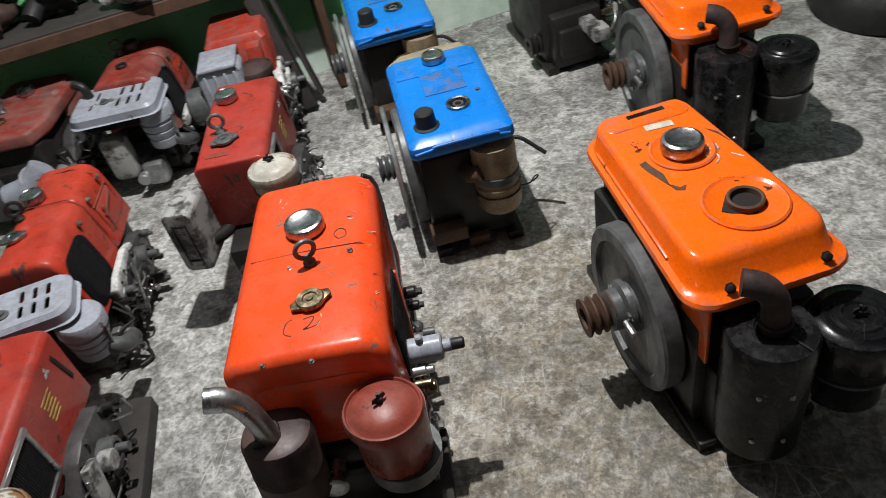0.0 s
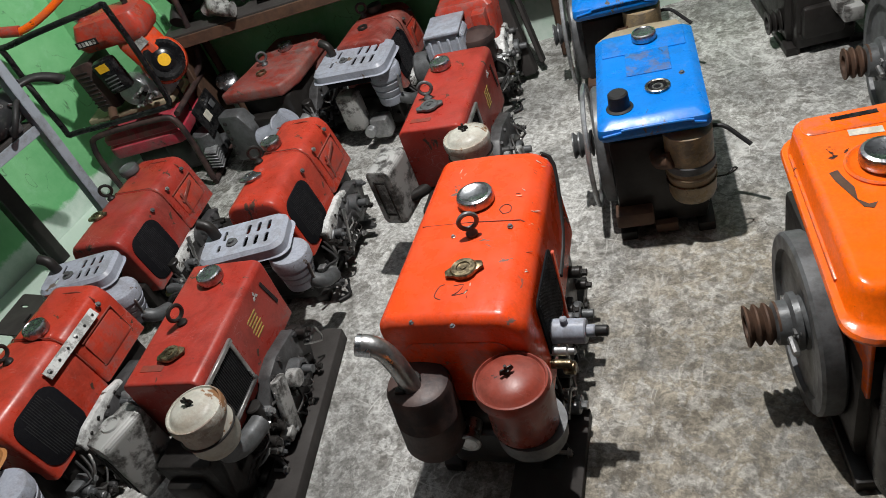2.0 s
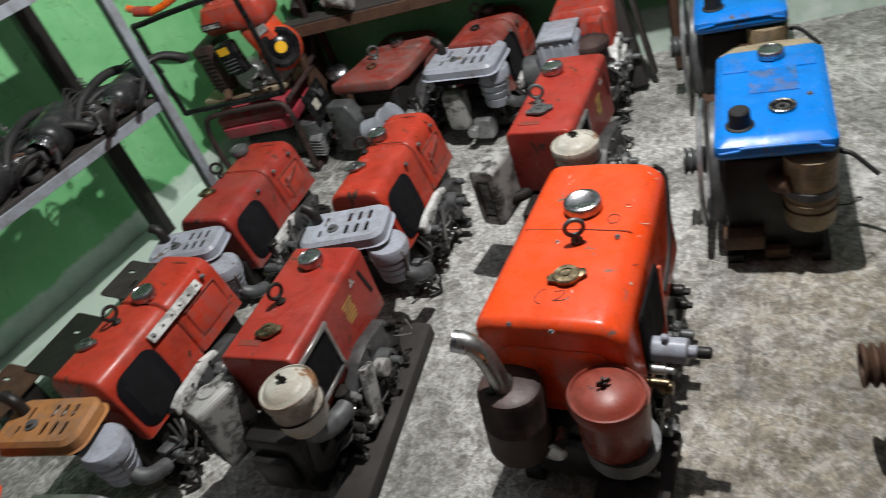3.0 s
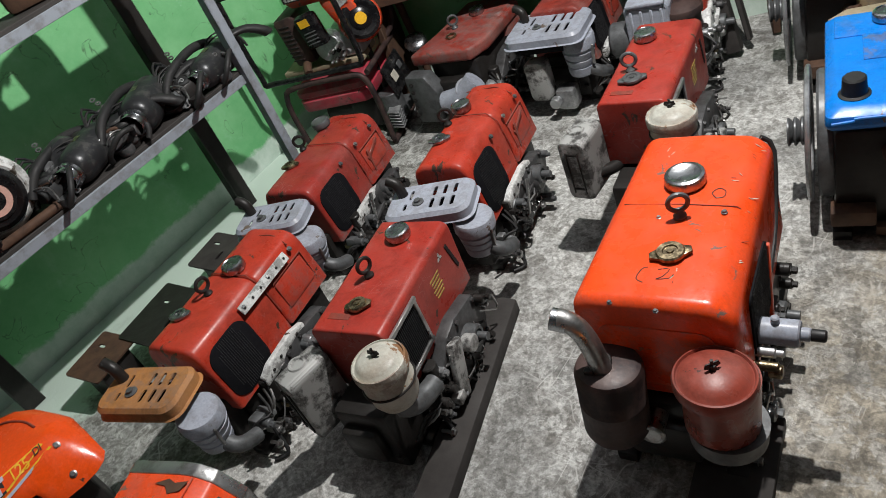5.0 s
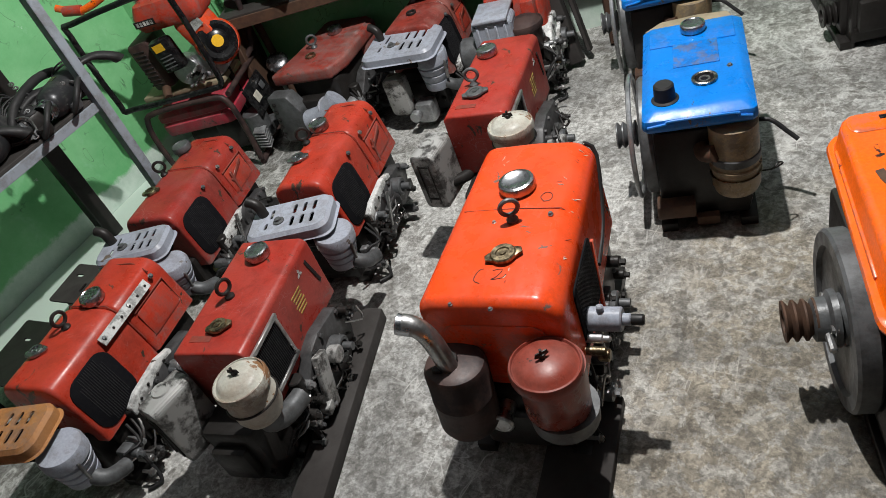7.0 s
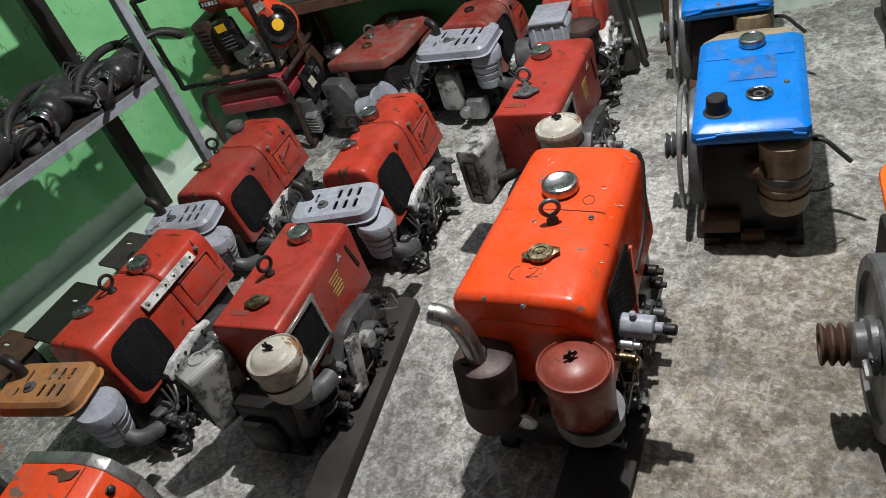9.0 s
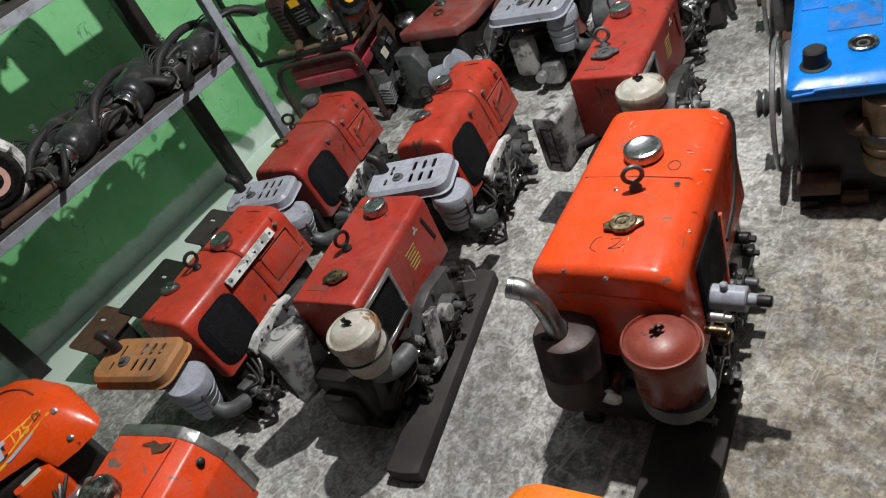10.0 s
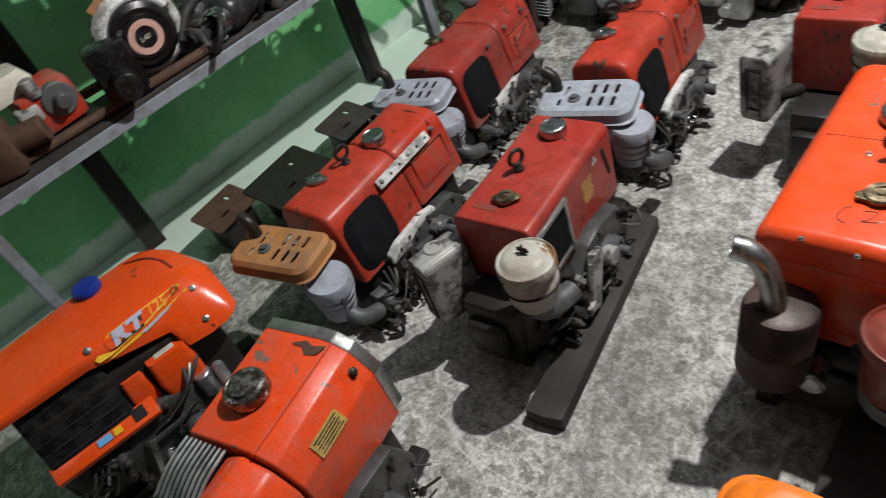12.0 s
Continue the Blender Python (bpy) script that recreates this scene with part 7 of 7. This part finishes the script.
part("frame_tube", tube([(0.245, 0.0, 0.335), (0.25, 0.2, 0.335), (0.25, 0.37, 0.33)], 0.012, 12), BROWN_MUF, gn)
part("frame_tube", tube([(-0.14, 0.38, 0.03), (-0.14, 0.38, 0.34), (0.24, 0.38, 0.34), (0.245, 0.38, 0.03)], 0.012, 12, smoothen=1), BROWN_MUF, gn)
for x in (-0.14, 0.245):
    part("base_tube", tube([(x, -0.02, 0.014), (x, 0.38, 0.014)], 0.013, 10), BROWN_MUF, gn)
part("alternator", merge(cyl(0.09, 0.26, T(-0.08, 0.2, 0.12) @ RX, 28), box(0.15, 0.2, 0.14, 0.02, 2, T(0.12, 0.2, 0.1))), OILY, gn)
pn = part("control_panel", box(0.012, 0.20, 0.13, 0.006, 2, T(0.285, 0.16, 0.235, 0, -14)), BLACK_P, gn, "black control panel")
part("socket", box(0.004, 0.05, 0.04, 0.002, 1, T(0.294, 0.12, 0.24, 0, -14)), LABEL_W, pn)
part("meter", box(0.004, 0.04, 0.03, 0.002, 1, T(0.294, 0.20, 0.25, 0, -14)), IRON, pn)
for k in range(6):
    part("cooling_fin", box(0.05, 0.05, 0.004, 0.001, 1, T(0.27, 0.04, 0.06 + 0.014 * k, 10, 12)), ALU, gn)
part("cylinder", merge(cyl(0.05, 0.12, T(0.25, 0.1, 0.07), 20), box(0.10, 0.07, 0.05, 0.012, 2, T(0.26, 0.14, 0.10))), IRON, gn)

eg = thing("petrol_engine", G @ T(0, 0.0, 0.352), "red petrol engine on a board in an open black frame", "engine")
part("base_board", box(0.38, 0.16, 0.022, 0.005, 2, T(0.03, 0.15, 0.012)), PALE_WOOD, eg, "dusty pale mounting board")
fr = part("frame_tube", tube([(0.25, -0.02, 0.03), (-0.16, -0.02, 0.03), (-0.205, -0.02, 0.06), (-0.215, -0.02, 0.38), (-0.18, -0.02, 0.415), (0.19, -0.02, 0.445), (0.24, -0.02, 0.42), (0.26, -0.02, 0.09), (0.25, -0.02, 0.04)], 0.0115, 12), BLACK_P, eg, "black bent tube frame")
part("frame_tube", tube([(0.25, 0.28, 0.0), (0.29, 0.30, 0.05), (0.32, 0.30, 0.20), (0.33, 0.30, 0.42)], 0.012, 12), BROWN_MUF, eg)
part("crankcase", merge(box(0.15, 0.17, 0.12, 0.025, 2, T(0.16, 0.16, 0.085)), cyl(0.06, 0.06, T(0.10, 0.12, 0.09) @ NY, 20)), ALU, eg, "dusty alloy crankcase")
part("muffler_guard", box(0.10, 0.16, 0.21, 0.018, 2, T(-0.03, 0.13, 0.15, 0, -6)), BROWN_MUF, eg, "brown slotted muffler guard")
for k in range(9):
    part("guard_slot", box(0.05, 0.004, 0.006, 0.001, 1, T(-0.045, 0.049, 0.075 + 0.018 * k)), INK, eg)
ab = part("air_box", box(0.10, 0.05, 0.14, 0.02, 2, T(0.075, 0.045, 0.185, 0, -8)), BLACK_P, eg, "black air filter box")
part("yellow_label", box(0.045, 0.002, 0.03, 0, 1, T(0.065, 0.019, 0.225, 0, -8)), YELLOW, ab)
for k in range(4):
    part("rib", box(0.055, 0.004, 0.005, 0.001, 1, T(0.075, 0.019, 0.14 + 0.015 * k, 0, -8)), IRON, ab)
tk = part("fuel_tank", loft_rr([(0.26, 0.15, 0.03, 0.275, 0.13, 0.15), (0.285, 0.17, 0.035, 0.295, 0.13, 0.15), (0.285, 0.17, 0.035, 0.335, 0.13, 0.15), (0.25, 0.14, 0.03, 0.375, 0.13, 0.15), (0.20, 0.10, 0.03, 0.385, 0.13, 0.15)]), RED_B, eg, "red fuel tank with a dark badge")
bg = bmesh.new()
for k in range(5):
    merge(bg, box(0.010, 0.002, 0.016, 0, 1, T(0.01 + 0.015 * k, 0.0645, 0.315)))
part("badge", bg, WHITE_P, tk)
part("badge_ground", box(0.09, 0.002, 0.026, 0, 1, T(0.04, 0.0655, 0.315)), INK, tk)
part("tank_cap", cap_round(0.032, 0.024), CHROME, tk, "", T(0.02, 0.16, 0.378))
SHR = T(0.25, 0.12, 0.155) @ T(0, 0, 0, 0, 72, -58)
part("fan_shroud", lathe([(0, -0.06), (0.08, -0.06), (0.088, -0.04), (0.090, 0.0), (0.082, 0.018), (0, 0.018)], 36, SHR), ORANGE_RED, eg, "orange fan shroud")
part("shroud_neck", box(0.13, 0.12, 0.14, 0.03, 2, T(0.20, 0.14, 0.235, 0, -20)), ORANGE_RED, eg)
part("white_label", box(0.06, 0.002, 0.035, 0, 1, T(0.225, 0.078, 0.255, 0, -25)), WHITE_P, eg)
rc = part("recoil_cover", lathe([(0.080, -0.01), (0.078, 0.022), (0.066, 0.032), (0.046, 0.03), (0.038, 0.036), (0, 0.036)], 36, SHR @ T(0, 0, 0.016)), BLACK_P, eg, "black recoil starter cover")
part("yellow_disc", cyl(0.024, 0.003, SHR @ T(0, 0, 0.0525), 24, 0.001), YELLOW, rc)
for k in range(7):
    part("carburettor_part", merge(box(0.022, 0.022, 0.022, 0.005, 1, T(0.13 + 0.02 * (k % 4), 0.03 + 0.01 * (k % 2), 0.05 + 0.018 * (k // 2), 20 * k, 10 * k)), cyl(0.006, 0.04, T(0.13 + 0.02 * (k % 4), 0.02, 0.06 + 0.018 * (k // 2)) @ NY, 8)), (ALU, STEEL, OILY)[k % 3], eg)
part("exhaust_stub", tube([(-0.02, 0.05, 0.05), (-0.01, 0.02, 0.04), (0.0, 0.0, 0.03)], 0.018, 12), RUST, eg)
hd = part("machine_handle", tube([(-0.02, 0, 0), (0.05, 0.0, -0.035), (0.12, 0.0, -0.03), (0.22, 0.02, 0.0), (0.34, 0.05, 0.05), (0.45, 0.07, 0.07)], 0.014, 12), ORANGE, None)
hd.matrix_basis = G @ T(-0.23, 0.05, 0.82, 0, 0, 5)
hd.parent = None
tagged(hd, "orange painted machine handle bar above the generator", "handle")
hd2 = part("grip", tube([(0.0, 0, -0.02), (0.07, 0.0, -0.036)], 0.020, 12, smoothen=1), RED_B, hd)
up = part("post", tube([(0, 0, -0.83), (0, 0, 0.02)], 0.012, 8, T(0.45, 0.07, 0.05)), OILY, hd)

# chrome ball and its rusty bar beside the faded engine
cl = thing("chrome_ball", T(-2.02, 2.43, 0, 0, 0, 0), "chrome ball on a rusty steel bar", "lamp")
part("bowl", lathe([(0, -0.045), (0.03, -0.04), (0.046, -0.015), (0.05, 0.01), (0.046, 0.016), (0.03, 0.024), (0, 0.026)], 24, T(0.02, -0.02, 0.27, 25, 20)), CHROME, cl)
part("bar", tube([(-0.01, 0.02, 0.0), (-0.02, 0.02, 0.30), (-0.09, 0.05, 0.75), (-0.14, 0.07, 1.1)], 0.016, 10, smoothen=1), RUST, cl, "rusty steel bar")
# green timber frame leaning by the generator
for k in range(2):
    gp = part("green_post", box(0.035, 0.03, 1.1, 0.004, 1, T(0, 0, 0.55)), WALL_B)
    gp.matrix_basis = T(-2.14 - 0.09 * k, 2.46 - 0.03 * k, 0.0, -3, -9, 20)
    tagged(gp, "green painted timber post standing in the corner", "post", "corner posts")

# tyre on the floor near the wall
ty = thing("tyre", T(1.36, 2.98, 0.0), "worn black tyre lying on the concrete", "tyre")
part("rubber", lathe([(0.13, 0.01), (0.17, 0.0), (0.25, 0.0), (0.275, 0.03), (0.28, 0.07), (0.275, 0.11), (0.25, 0.14), (0.17, 0.14), (0.13, 0.13), (0.125, 0.07), (0.13, 0.01)], 48), RUBBER, ty)
part("rim", lathe([(0.126, 0.03), (0.10, 0.04), (0.09, 0.07), (0.04, 0.075), (0.035, 0.09), (0, 0.09)], 36), IRON, ty)

# bulb above the floor, out of the picture
lamp = thing("pendant_bulb", T(-0.35, 1.80, 2.5), "bare white bulb hanging on a cord", "lamp")
part("cord", tube([(0, 0, 0.10), (0, 0, 0.61)], 0.004, 6), RUBBER, lamp)
part("socket", cyl(0.018, 0.045, T(0, 0, 0.06), 16), BLACK_P, lamp)
